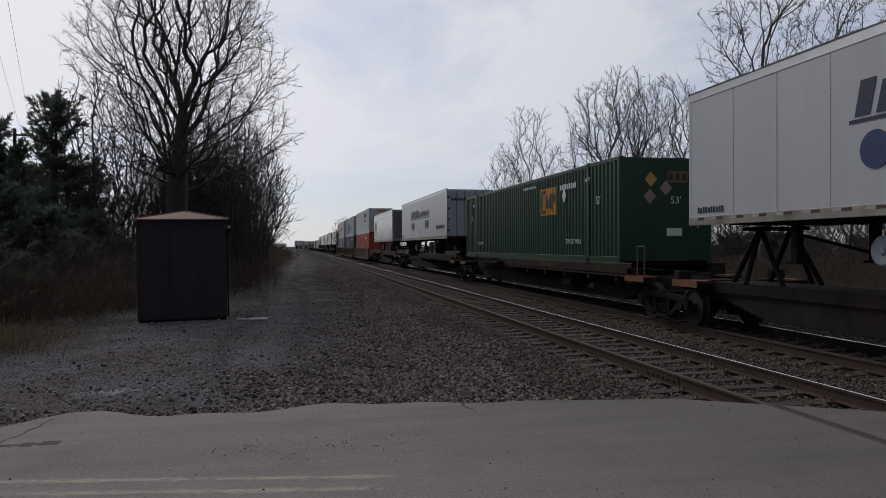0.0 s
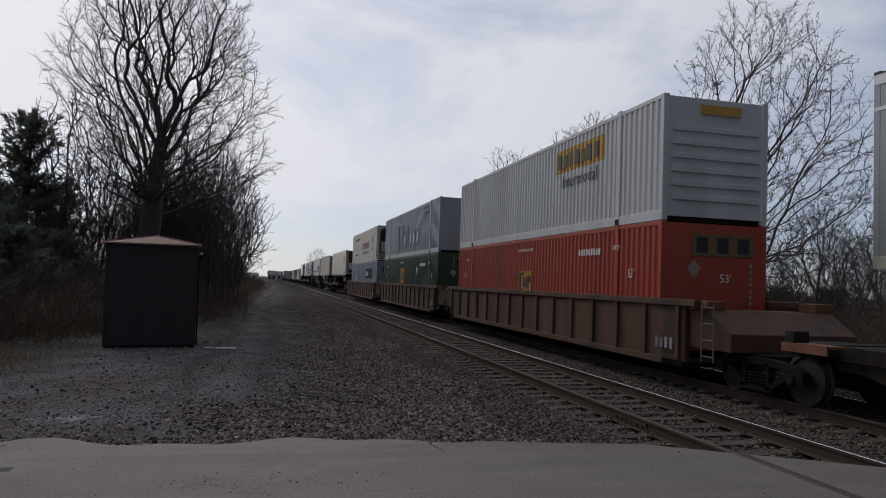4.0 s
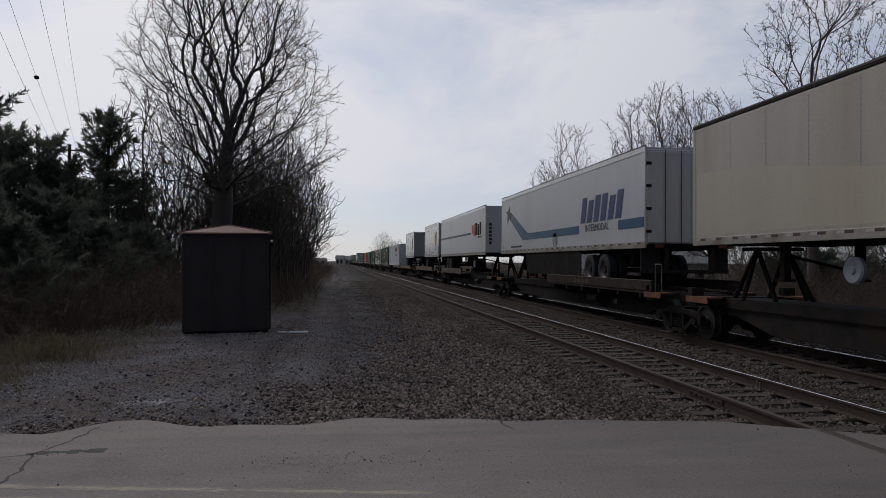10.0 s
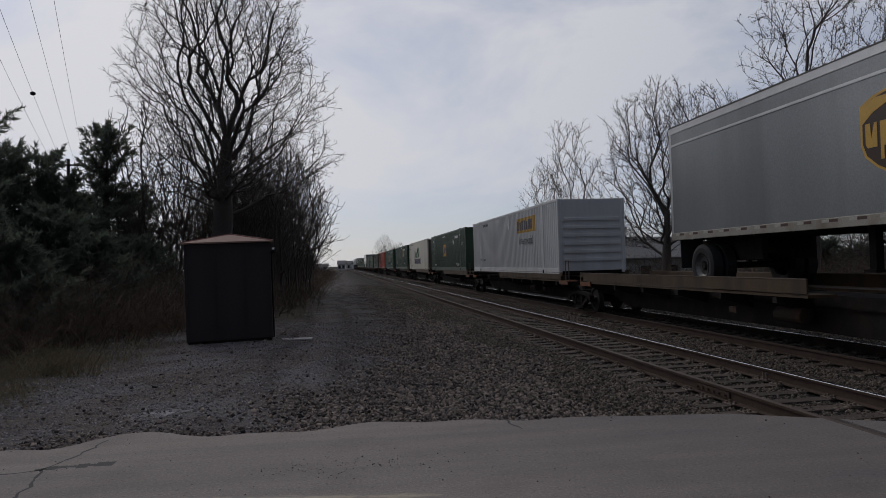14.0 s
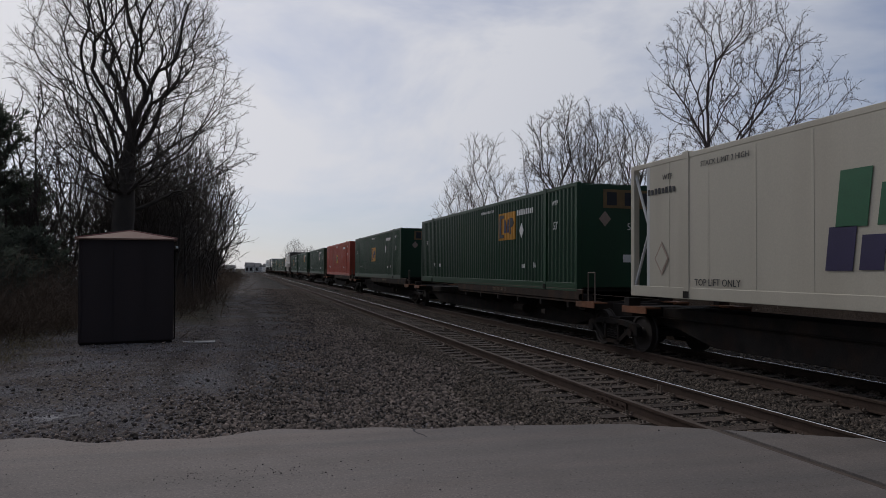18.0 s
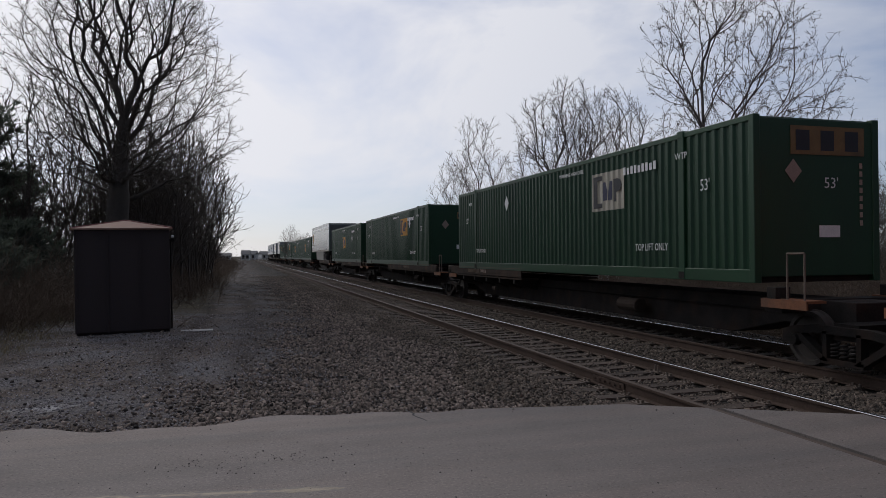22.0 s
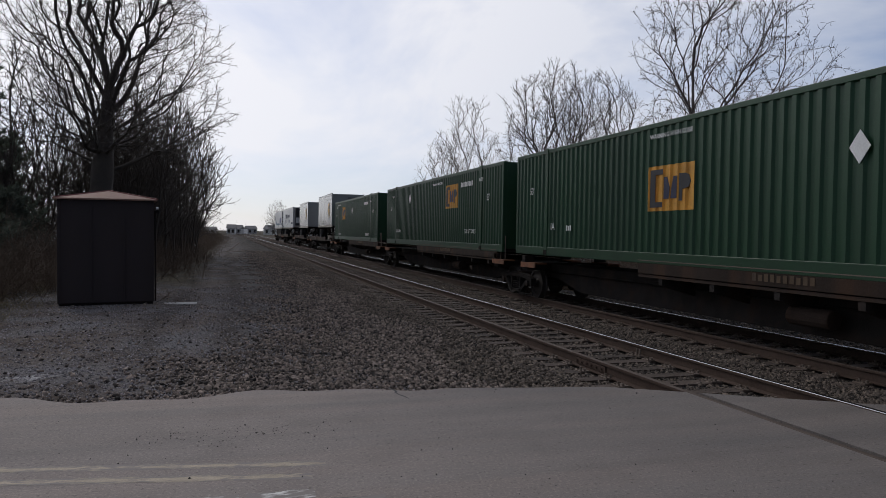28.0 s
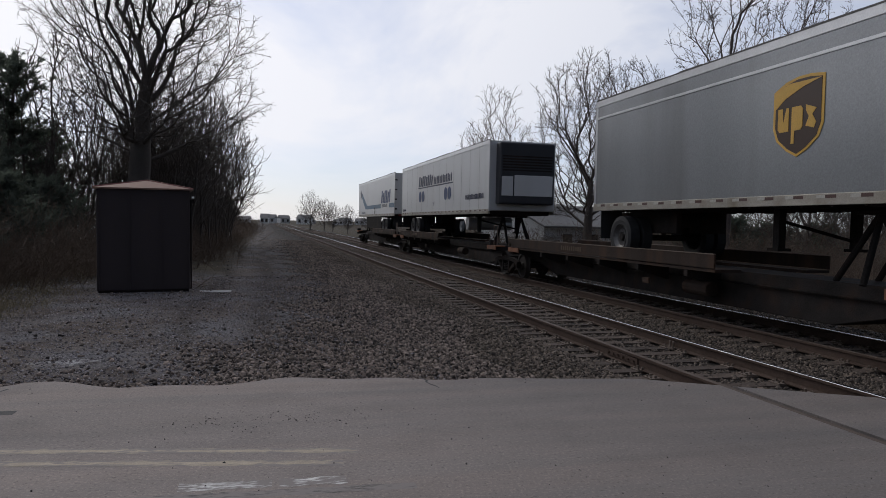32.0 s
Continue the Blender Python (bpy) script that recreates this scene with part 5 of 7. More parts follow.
# a white marker post beside the line, and a low house behind the brush
post = thing("marker_post", pose(-2.3, 57.3, float(ground_height(np.array(-2.3), np.array(57.3)))), "short white marker post beside the tracks", "post")
part("post", Mesh().box(-0.05, 0.05, -0.05, 0.05, -0.1, 0.8), m_white, post, bevel=0.01)
low = thing("house", polar(-14.4, 78) @ pose(0, 0, 0, 0, 0, 10), "low grey house half hidden behind brush", "house")
part("wall", Mesh().box(-6, 6, -4, 4, -0.2, 2.0), m_housewall, low)
roof_ = Mesh()
for s in (-1, 1):
    roof_.prism([(s * 4.4, 1.9), (s * 4.4, 2.05), (0, 3.0), (0, 2.85)], "x", -6.3, 6.3)
part("roof", roof_, m_roofing, low)

# ---- house beyond the tracks ----
def build_house():
    h = thing("house", polar(24.0, 62) @ pose(0, 0, 0, 0, 0, 20), "small white house with a grey roof beyond the tracks", "house")
    part("wall", Mesh().box(-5.5, 5.5, -4, 4, 0, 2.6).prism([(-4, 2.6), (4, 2.6), (0, 4.1)], "x", -5.5, 5.5), m_housewall, h)
    roof = Mesh()
    for s in (-1, 1):
        roof.prism([(s * 4.5, 2.4), (s * 4.5, 2.55), (0, 4.35), (0, 4.2)], "x", -5.9, 5.9)
    part("roof", roof, m_roofing, h)
    for x in (-3.6, -0.6, 2.6):
        w = part("window", Mesh().box(x, x + 1.2, -4.06, -3.98, 0.9, 2.0), m_housewall, h)
        part("pane", Mesh().box(x + 0.08, x + 1.12, -4.08, -4.065, 0.98, 1.92), m_window, w)


build_house()


# ---- train ----
# A load's own axes: -x is the side towards the road, +y the trailing end, z up from its base.
W2 = 1.29
FOOT53, FOOT45, FOOT28 = 16.15, 13.72, 8.53
letters = {}


def text_mesh(words, size, mat):
    key = (words, size, mat.name)
    if key not in letters:
        c = bpy.data.curves.new("marking", "FONT")
        c.body, c.size, c.extrude = words, size, 0.0015
        c.align_x, c.align_y = "CENTER", "CENTER"
        c.resolution_u = 2
        tmp = new("marking", c)
        me = bpy.data.meshes.new_from_object(tmp.evaluated_get(bpy.context.evaluated_depsgraph_get()))
        bpy.data.objects.remove(tmp)
        me.materials.clear()
        me.materials.append(mat)
        letters[key] = me
    return letters[key]


SIDE = Matrix(((0, 0, -1, 0), (-1, 0, 0, 0), (0, 1, 0, 0), (0, 0, 0, 1)))
FRONT = Matrix(((1, 0, 0, 0), (0, 0, -1, 0), (0, 1, 0, 0), (0, 0, 0, 1)))


def words(parent, text, y, z, size, mat=None, x=None, squeeze=1.0):
    ob = new("marking", text_mesh(text, size, mat or m_white))
    ob.parent = parent
    ob.matrix_basis = Matrix.Translation((-W2 - 0.012 if x is None else x, y, z)) @ SIDE @ Matrix.Diagonal((squeeze, 1, 1, 1))
    return ob


def end_words(parent, text, x, y, z, size, mat=None):
    ob = new("marking", text_mesh(text, size, mat or m_white))
    ob.parent = parent
    ob.matrix_basis = Matrix.Translation((x, y, z)) @ FRONT
    return ob


def bars(parent, y, z, width, height, count, mat, name="marking", x=None, lean=0.0, fill=0.62):
    """Writing that cannot be read, or a brand: plain blocks of its size and colour, from picture left (+y) to right."""
    m = Mesh()
    step = width / count
    x = -W2 - 0.012 if x is None else x
    for i in range(count):
        a = y + width / 2 - i * step
        b = a - step * fill
        hh = height * (1.0 if i % 3 != 1 else 0.86)
        m.face_set([(x, a, z - height / 2), (x, b, z - height / 2), (x, b - lean, z - height / 2 + hh), (x, a - lean, z - height / 2 + hh),
                    (x + 0.006, a, z - height / 2), (x + 0.006, b, z - height / 2), (x + 0.006, b - lean, z - height / 2 + hh), (x + 0.006, a - lean, z - height / 2 + hh)],
                   [(0, 1, 2, 3), (7, 6, 5, 4), (0, 4, 5, 1), (1, 5, 6, 2), (2, 6, 7, 3), (3, 7, 4, 0)])
    return part(name, m, mat, parent)


def plate(parent, name, outline, mat, x, thick=0.008):
    """A flat shape on the near side, from an outline of (y, z)."""
    return part(name, Mesh().prism(outline, "x", x, x + thick), mat, parent)


def disc(y, z, ry, rz=None, n=24):
    rz = rz or ry
    return [(y + ry * math.cos(2 * math.pi * i / n), z + rz * math.sin(2 * math.pi * i / n)) for i in range(n)]


PITCH = 0.236


def corrugation(y0, y1, out=0.0, depth=0.04):
    """The folded line of a corrugated wall, (x, y) with x outwards negative."""
    pts, k = [], math.floor(y0 / PITCH)
    prof = ((0.0, 0), (0.36, 0), (0.5, 1), (0.86, 1))
    while k * PITCH < y1:
        for f, d in prof:
            y = (k + f) * PITCH
            if y0 < y < y1:
                pts.append((-W2 + 0.008 - out + d * depth, y))
        k += 1
    edge = lambda y: (-W2 + 0.008 - out, y)
    return [edge(y0)] + pts + [edge(y1)]


def corrugated_sheet(m, y0, y1, z0, z1, out=0.0, mirror=False):
    pts = corrugation(y0, y1, out)
    s = -1 if mirror else 1
    v = [(s * x, y, z) for x, y in pts for z in (z0, z1)]
    m.face_set(v, [(2 * i, 2 * i + 2, 2 * i + 3, 2 * i + 1) for i in range(len(pts) - 1)])
    return m


def box_container(name, at, mat, label, length=FOOT53, height=2.78, group="containers", posts=6.1, smooth_side=False, end="sheet", frame_mat=None, setback=0.0, tail=0.0):
    c = thing(name, at, label, "shipping container", group)
    L = length / 2
    fm = frame_mat or mat
    part("floor", Mesh().box(-W2 + 0.05, W2 - 0.05, -L + 0.1, L - 0.1, 0.0, 0.16), m_steel, c)
    core = Mesh().box(-W2 + 0.055, W2 - 0.055, -L + 0.09 + setback, L - 0.09 - tail, 0.14, height - 0.05)
    part("body", core, mat, c)
    if smooth_side:
        wall = Mesh().box(-W2 + 0.006, -W2 + 0.05, -L + 0.1 + setback, L - 0.1 - tail, 0.2, height - 0.1)
        part("side_wall", wall, mat, c)
        seam = Mesh().box(-W2 + 0.001, -W2 + 0.006, 0, 0.05, 0.22, height - 0.12).data("panel_seam", mat)
        y = -L + 1.3 + setback
        while y < L - 0.6 - tail:
            part("panel_seam", seam, mat, c).location.y = y
            y += 1.22
    else:
        wall = corrugated_sheet(Mesh(), -L + 0.12, L - 0.12, 0.2, height - 0.08)
        part("side_wall", wall, mat, c)
        part("side_wall", corrugated_sheet(Mesh(), -L + 0.12, L - 0.12, 0.2, height - 0.08, mirror=True), mat, c)
    for s in (-1, 1):
        part("top_rail", Mesh().box(min(s * W2, s * (W2 - 0.07)), max(s * W2, s * (W2 - 0.07)), -L + 0.01, L - 0.01, height - 0.1, height), fm, c, bevel=0.01)
        part("bottom_rail", Mesh().box(min(s * (W2 + 0.004), s * (W2 - 0.08)), max(s * (W2 + 0.004), s * (W2 - 0.08)), -L + 0.01, L - 0.01, 0.0, 0.22), fm, c, bevel=0.01)
        for e in (-1, 1):
            part("corner_post", Mesh().box(min(s * (W2 + 0.006), s * (W2 - 0.13)), max(s * (W2 + 0.006), s * (W2 - 0.13)), min(e * L, e * (L - 0.13)), max(e * L, e * (L - 0.13)), 0.0, height), fm, c, bevel=0.012)
            if posts:
                p = part("lift_post", Mesh().box(min(s * (W2 + 0.012), s * (W2 - 0.1)), max(s * (W2 + 0.012), s * (W2 - 0.1)), e * posts - 0.09, e * posts + 0.09, -0.0, height + 0.02), fm, c, bevel=0.01)
                for z in (height - 0.1, 0.02):
                    part("corner_casting", Mesh().box(min(s * (W2 + 0.02), s * (W2 - 0.1)), max(s * (W2 + 0.02), s * (W2 - 0.1)), e * posts - 0.085, e * posts + 0.085, z, z + 0.13), fm if z > 1 else m_steel, p)
    part("roof", Mesh().box(-W2 + 0.06, W2 - 0.06, -L + 0.1 + setback, L - 0.1 - tail, height - 0.06, height - 0.015), mat, c)
    if end == "sheet":
        part("end_wall", Mesh().box(-W2 + 0.12, W2 - 0.12, -L + 0.02, -L + 0.09, 0.1, height - 0.05), mat, c, bevel=0.01)
    elif end == "ribs":
        ew = part("end_wall", Mesh().box(-W2 + 0.12, W2 - 0.12, -L + 0.03, -L + 0.09, 0.1, height - 0.05), mat, c)
        ribs = Mesh()
        for i in range(6):
            ribs.box(-W2 + 0.22, W2 - 0.22, -L - 0.01, -L + 0.03, 0.45 + i * 0.3, 0.57 + i * 0.3)
        part("end_rib", ribs, mat, ew, bevel=0.01)
    part("end_wall", Mesh().box(-W2 + 0.12, W2 - 0.12, L - 0.09 - tail, L - 0.02 - tail, 0.1, height - 0.05), mat, c)
    return c


def house_logo(c, y, z, w=1.45, h=0.88, panel=None, ink=None, out=0.006):
    """The owner's mark: a coloured panel on the corrugation with three dark shapes."""
    m = corrugated_sheet(Mesh(), y - w / 2, y + w / 2, z - h / 2, z + h / 2, out)
    p = part("logo_panel", m, panel or m_yellowlogo, c, "owner's panel with dark shapes")
    ink = ink or m_black
    x = -W2 - 0.006

    def shape(points, mat):
        part("logo_shape", Mesh().prism([(y + w * a, z + h * b) for a, b in points], "x", x, x + 0.006), mat, p)

    shape([(0.44, -0.42), (0.16, -0.42), (0.16, -0.3), (0.32, -0.3), (0.32, 0.3), (0.16, 0.3), (0.16, 0.42), (0.44, 0.42)], ink)
    shape([(0.13, -0.24), (0.02, -0.24), (0.0, 0.0), (0.06, 0.24), (0.13, 0.24)], m_navy)
    shape([(-0.02, -0.24), (-0.15, -0.24), (-0.15, 0.24), (-0.08, 0.24), (-0.04, 0.0)], m_navy)
    shape([(-0.2, -0.3), (-0.27, -0.3), (-0.27, -0.06), (-0.4, -0.02), (-0.44, 0.1), (-0.4, 0.24), (-0.32, 0.28), (-0.2, 0.28)], ink)


def placard(c, y, z, r=0.17, mat=None):
    plate(c, "placard", [(y - r, z), (y, z + r * 1.35), (y + r, z), (y, z - r * 1.35)], mat or m_white, -W2 - 0.014)


def green_container(at, logo, diamond, end_style=0, name="shipping_container", mat=None, label="green corrugated steel container with a yellow panel", base=0.0, group="green containers", panel=None, low_words=True, ink=None, height=2.78, low_z=0.62):
    c = box_container(name, at, mat or m_green, label, group=group, height=height)
    house_logo(c, logo[0], logo[1] - base, *((1.15, 0.72) if mat else (1.45, 0.88)), panel=panel, ink=ink)
    if diamond:
        placard(c, diamond[0], diamond[1] - base)
    L = FOOT53 / 2
    words(c, "53'", -L + 1.25, 1.72, 0.30, squeeze=0.8)
    words(c, "53'", L - 1.1, 1.72, 0.26, squeeze=0.8)
    bars(c, -L + 3.4, 2.29, 1.3, 0.17, 9, m_white)
    words(c, "WTP", -L + 1.96 if low_words else -L + 1.3, 2.34, 0.18)
    words(c, "WARNING HIGH CUBE", logo[0] + (0.0 if abs(logo[0]) < 2 else 1.8), 2.5, 0.13)
    if low_words:
        words(c, "TOP LIFT ONLY", -L + 3.0, low_z, 0.21, squeeze=0.8)
        words(c, "WTP", L - 1.46, 2.31, 0.16)
        words(c, "TOP LIFT ONLY", L - 2.6, low_z, 0.18, squeeze=0.8)
    else:
        words(c, "IA", L - 2.4, 0.75, 0.26)
        bars(c, L - 3.3, 0.72, 0.28, 0.13, 3, m_white)
        words(c, "IA", -L + 2.66, 0.67, 0.24)
        bars(c, -L + 3.5, 0.66, 0.26, 0.12, 3, m_white)
    # end wall: a panel, a placard, marks
    y = -L + 0.012
    ew = [o for o in c.children if o.name.startswith("end_wall")][0]
    wide = (0.05, 0.62, 2.12, 2.42) if end_style else (-0.55, 0.98, 2.14, 2.62)
    part("end_panel", Mesh().box(wide[0], wide[1], y - 0.006, y, wide[2], wide[3]), m_endpanel, ew)
    for k_ in range(3):
        w_ = (wide[1] - wide[0]) / 3
        part("panel_mark", Mesh().box(wide[0] + w_ * (k_ + 0.2), wide[0] + w_ * (k_ + 0.75), y - 0.009, y - 0.004, wide[2] + 0.07, wide[3] - 0.07), m_black, ew)
    marks = ((-0.42, 2.2, m_gold), (-0.45, 1.76, m_oldplacard), (0.0, 1.98, m_oldplacard)) if end_style == 1 else ((-0.5, 1.86, m_oldplacard),)
    for px_, pz_, pm in marks:
        part("end_placard", Mesh().prism([(px_ - 0.17, pz_), (px_, pz_ + 0.2), (px_ + 0.17, pz_), (px_, pz_ - 0.2)], "y", y - 0.006, y), pm, ew)
    end_words(ew, "53'", 0.28, y - 0.004, 1.66, 0.26)
    part("notice", Mesh().box(0.02, 0.45, y - 0.006, y, 0.75, 0.95), m_white, ew)
    tall = Mesh()
    for i in range(8):
        tall.box(0.88, 0.94, y - 0.006, y, 0.95 + i * 0.14, 1.04 + i * 0.14)
    part("serial_mark", tall, m_oldplacard, ew)
    return c


common = {}


def shared(name, extent, mat):
    """One box mesh that alike pieces use."""
    key = (name, extent, mat.name)
    if key not in common:
        common[key] = Mesh().box(*extent).data(name, mat)
    return common[key]


def road_wheels(t, y, parent_z=0.5):
    """One axle: two pairs of tyres with their rims."""
    ax = part("axle", Mesh().rod((-1.0, y, parent_z), (1.0, y, parent_z), 0.07), m_steel, t)
    for s in (-1, 1):
        tyre = Mesh()
        for k in (0, 1):
            x = s * (1.13 - 0.32 * k)
            tyre.lathe([(-0.10, 0.275), (-0.13, 0.30), (-0.14, 0.40), (-0.11, 0.485), (0.11, 0.485), (0.14, 0.40), (0.13, 0.30), (0.10, 0.275)], (x, y, parent_z), 28, caps=False)
        ty = part("tyre", tyre, m_tyre, ax)
        rim = Mesh().lathe([(0.0, 0.0), (0.0, 0.11), (s * 0.05, 0.12), (s * 0.05, 0.2), (s * 0.1, 0.27), (s * 0.12, 0.285), (s * 0.09, 0.285), (-s * 0.02, 0.2), (-s * 0.02, 0.0)], (s * 1.145, y, parent_z), 20)
        part("rim", rim, m_rim, ax, "dusty metal rim")
        part("hub", Mesh().rod((s * 1.1, y, parent_z), (s * 1.23, y, parent_z), 0.1, 0.075, 12), m_steel, ax)


def trailer(at, mat, label, length=FOOT53, wheels_lead=True, z0=1.12, z1=3.82, group="semi-trailers", stripes=True, doors=False, reefer=False, top_mat=None, axles=2, skirt=False, panels=True, tape=m_tape, top_h=0.16, door_mat=None, tandem=3.6, skirt_mat=None, rollup=False):
    """A semi-trailer that stands on its wheels; wheels_lead: its rear end, with the wheels, travels first."""
    t = thing("semi_trailer", at, label, "trailer", group)
    L = length / 2
    s = -1 if wheels_lead else 1          # side of the rear
    part("body", Mesh().box(-W2, W2, -L, L, z0 + 0.12, z1 - 0.08), mat, t, bevel=0.025)
    part("roof", Mesh().box(-W2 + 0.02, W2 - 0.02, -L + 0.02, L - 0.02, z1 - 0.08, z1 - 0.03), m_whitetrl, t)
    for k in (-1, 1):
        part("top_rail", Mesh().box(min(k * (W2 + 0.012), k * (W2 - 0.05)), max(k * (W2 + 0.012), k * (W2 - 0.05)), -L, L, z1 - top_h, z1), top_mat or m_silver, t, bevel=0.008)
        rail = part("bottom_rail", Mesh().box(min(k * (W2 + 0.014), k * (W2 - 0.05)), max(k * (W2 + 0.014), k * (W2 - 0.05)), -L, L, z0, z0 + 0.17), m_bottomrail, t, "grimy aluminium bottom rail", bevel=0.006)
        if stripes and k < 0:
            red = shared("reflector_tape", (-W2 - 0.018, -W2 - 0.012, 0, 0.2, z0 + 0.1, z0 + 0.15), tape)
            white = shared("reflector_tape", (-W2 - 0.018, -W2 - 0.012, 0.205, 0.38, z0 + 0.1, z0 + 0.15), m_paletape)
            y = -L + 0.25
            while y < L - 0.3:
                part("reflector_tape", red, tape, rail).location.y = y
                part("reflector_tape", white, m_paletape, rail).location.y = y
                y += 0.64
    if panels:
        seam = Mesh().box(-W2 - 0.0016, -W2 + 0.01, 0, 0.02, z0 + 0.17, z1 - 0.16)
        for i in range(24):
            seam.box(-W2 - 0.006, -W2, -0.022, -0.008, z0 + 0.22 + i * (z1 - z0 - 0.45) / 23, z0 + 0.234 + i * (z1 - z0 - 0.45) / 23)
        seam = seam.data("panel_seam", m_seam)
        y = -L + 1.22
        while y < L - 0.4:
            part("panel_seam", seam, m_seam, t, "").location.y = y
            y += 1.22
    lip = Mesh()
    lrng = random.Random(int(at.translation.y * 10))
    y = -L
    while y < L - 0.05:
        y1_, up_ = min(L, y + lrng.uniform(0.4, 2.2)), lrng.uniform(0.008, 0.03)
        lip.box(-W2 - 0.016, -W2 + 0.04, y, y1_, z1 - 0.012, z1 + up_)
        y = y1_
    part("roof_lip", lip, m_lip, t, "dark ragged roof lip")
    for e in (-1, 1):
        part("corner_post", Mesh().box(-W2 - 0.006, -W2 + 0.08, min(e * (L + 0.006), e * (L - 0.1)), max(e * (L + 0.006), e * (L - 0.1)), z0 + 0.1, z1 - 0.02), m_silver if e == s else mat, t, bevel=0.01)
    # underside
    beam = shared("crossmember", (-W2 + 0.05, W2 - 0.05, 0, 0.06, z0 - 0.03, z0 + 0.12), m_steel)
    for i in range(int((length - 0.6) / 0.6)):
        part("crossmember", beam, m_steel, t).location.y = -L + 0.4 + i * 0.6
    ya = s * (L - (1.3 if length < 10 else 2.35 if length < 15 else tandem))
    spots = [ya - s * 0.62, ya + s * 0.62] if axles == 2 else [ya]
    for y in spots:
        road_wheels(t, y)
    part("subframe", Mesh().box(-0.62, -0.5, ya - 1.3, ya + 1.3, 0.62, z0 - 0.03).box(0.5, 0.62, ya - 1.3, ya + 1.3, 0.62, z0 - 0.03).box(-0.6, 0.6, ya - 0.08, ya + 0.08, 0.6, 0.75), m_steel, t)
    for k in (-1, 1):
        part("mud_flap", Mesh().box(k * 0.98 - 0.28, k * 0.98 + 0.28, s * (L - 0.35) - 0.01, s * (L - 0.35) + 0.01, 0.45, z0), m_tyre, t)
        gear = part("landing_gear", Mesh().box(k * 0.8 - 0.07, k * 0.8 + 0.07, -s * (L - 2.6) - 0.07, -s * (L - 2.6) + 0.07, 0.42, z0), m_cast, t)
        part("foot", Mesh().box(k * 0.8 - 0.13, k * 0.8 + 0.13, -s * (L - 2.6) - 0.13, -s * (L - 2.6) + 0.13, 0.38, 0.43), m_cast, gear)
    if length > 10:
        part("spare_wheel", Mesh().lathe([(-0.06, 0.0), (-0.06, 0.05), (-0.03, 0.07), (-0.05, 0.2), (-0.02, 0.23), (0.05, 0.23), (0.05, 0.0)], (-0.95, -s * (L - 4.6), 0.62), 18), m_greybox, t, "pale wheel disc")
    part("gear_brace", Mesh().rod((-0.8, -s * (L - 2.6), 0.9), (0.8, -s * (L - 2.6), 0.55), 0.03), m_cast, t)
    part("rear_guard", Mesh().box(-1.1, 1.1, s * (L - 0.08) - 0.05, s * (L - 0.08) + 0.05, 0.45, 0.55).box(-0.7, -0.6, s * (L - 0.08) - 0.04, s * (L - 0.08) + 0.04, 0.5, z0).box(0.6, 0.7, s * (L - 0.08) - 0.04, s * (L - 0.08) + 0.04, 0.5, z0), m_steel, t)
    if doors and rollup:
        y = s * (L + 0.01)
        frame_ = sum_boxes([(-W2, -W2 + 0.13, y - 0.03, y + 0.03, z0 + 0.02, z1 - 0.02), (W2 - 0.13, W2, y - 0.03, y + 0.03, z0 + 0.02, z1 - 0.02), (-W2 + 0.13, W2 - 0.13, y - 0.03, y + 0.03, z1 - 0.2, z1 - 0.02), (-W2 + 0.13, W2 - 0.13, y - 0.03, y + 0.03, z0 + 0.02, z0 + 0.24)])
        fr = part("door_frame", frame_, m_greytrl, t, "dull grey rear door frame", bevel=0.008)
        d = part("door", Mesh().box(-W2 + 0.13, W2 - 0.13, y - 0.02, y + 0.006, z0 + 0.24, z1 - 0.2), door_mat or mat, t, "dark roll-up rear door")
        part("door_latch", Mesh().box(-0.16, 0.2, y + s * 0.006, y + s * 0.03, z0 + 0.26, z0 + 0.34), m_steel, d)
        for k in (-1, 1):
            corner = sum_boxes([(min(k * 1.1, k * 0.78), max(k * 1.1, k * 0.78), y - 0.012, y + 0.012, z1 - 0.29, z1 - 0.25), (min(k * 1.1, k * 1.06), max(k * 1.1, k * 1.06), y - 0.012, y + 0.012, z1 - 0.55, z1 - 0.29)])
            part("corner_tape", corner, m_paletape, d)
            part("lamp", Mesh().box(k * 0.9 - 0.1, k * 0.9 + 0.1, y - s * 0.0, y + s * 0.035, z0 + 0.06, z0 + 0.13), m_tape, fr, "dull red tail lamp")
    elif doors:
        y = s * (L + 0.012)
        for k in (-1, 1):
            d = part("door", Mesh().box(min(k * 0.02, k * (W2 - 0.08)), max(k * 0.02, k * (W2 - 0.08)), y - 0.02, y + 0.02, z0 + 0.15, z1 - 0.14), door_mat or mat, t, bevel=0.01)
            for x in (0.3, 0.75):
                part("lock_rod", Mesh().rod((k * x, y + s * 0.045, z0 + 0.12), (k * x, y + s * 0.045, z1 - 0.12), 0.016), m_plate, d)
            for i in range(4):
                part("hinge", shared("hinge", (min(k * (W2 - 0.16), k * (W2 - 0.02)), max(k * (W2 - 0.16), k * (W2 - 0.02)), y + s * 0.02 - 0.012, y + s * 0.02 + 0.012, z0 + 0.4, z0 + 0.48), m_steel), m_steel, d).location.z = i * 0.6
            part("lamp", Mesh().box(k * 0.9 - 0.12, k * 0.9 + 0.12, y + s * 0.0, y + s * 0.02, z0 + 0.01, z0 + 0.1), m_red, t, "red tail lamp")
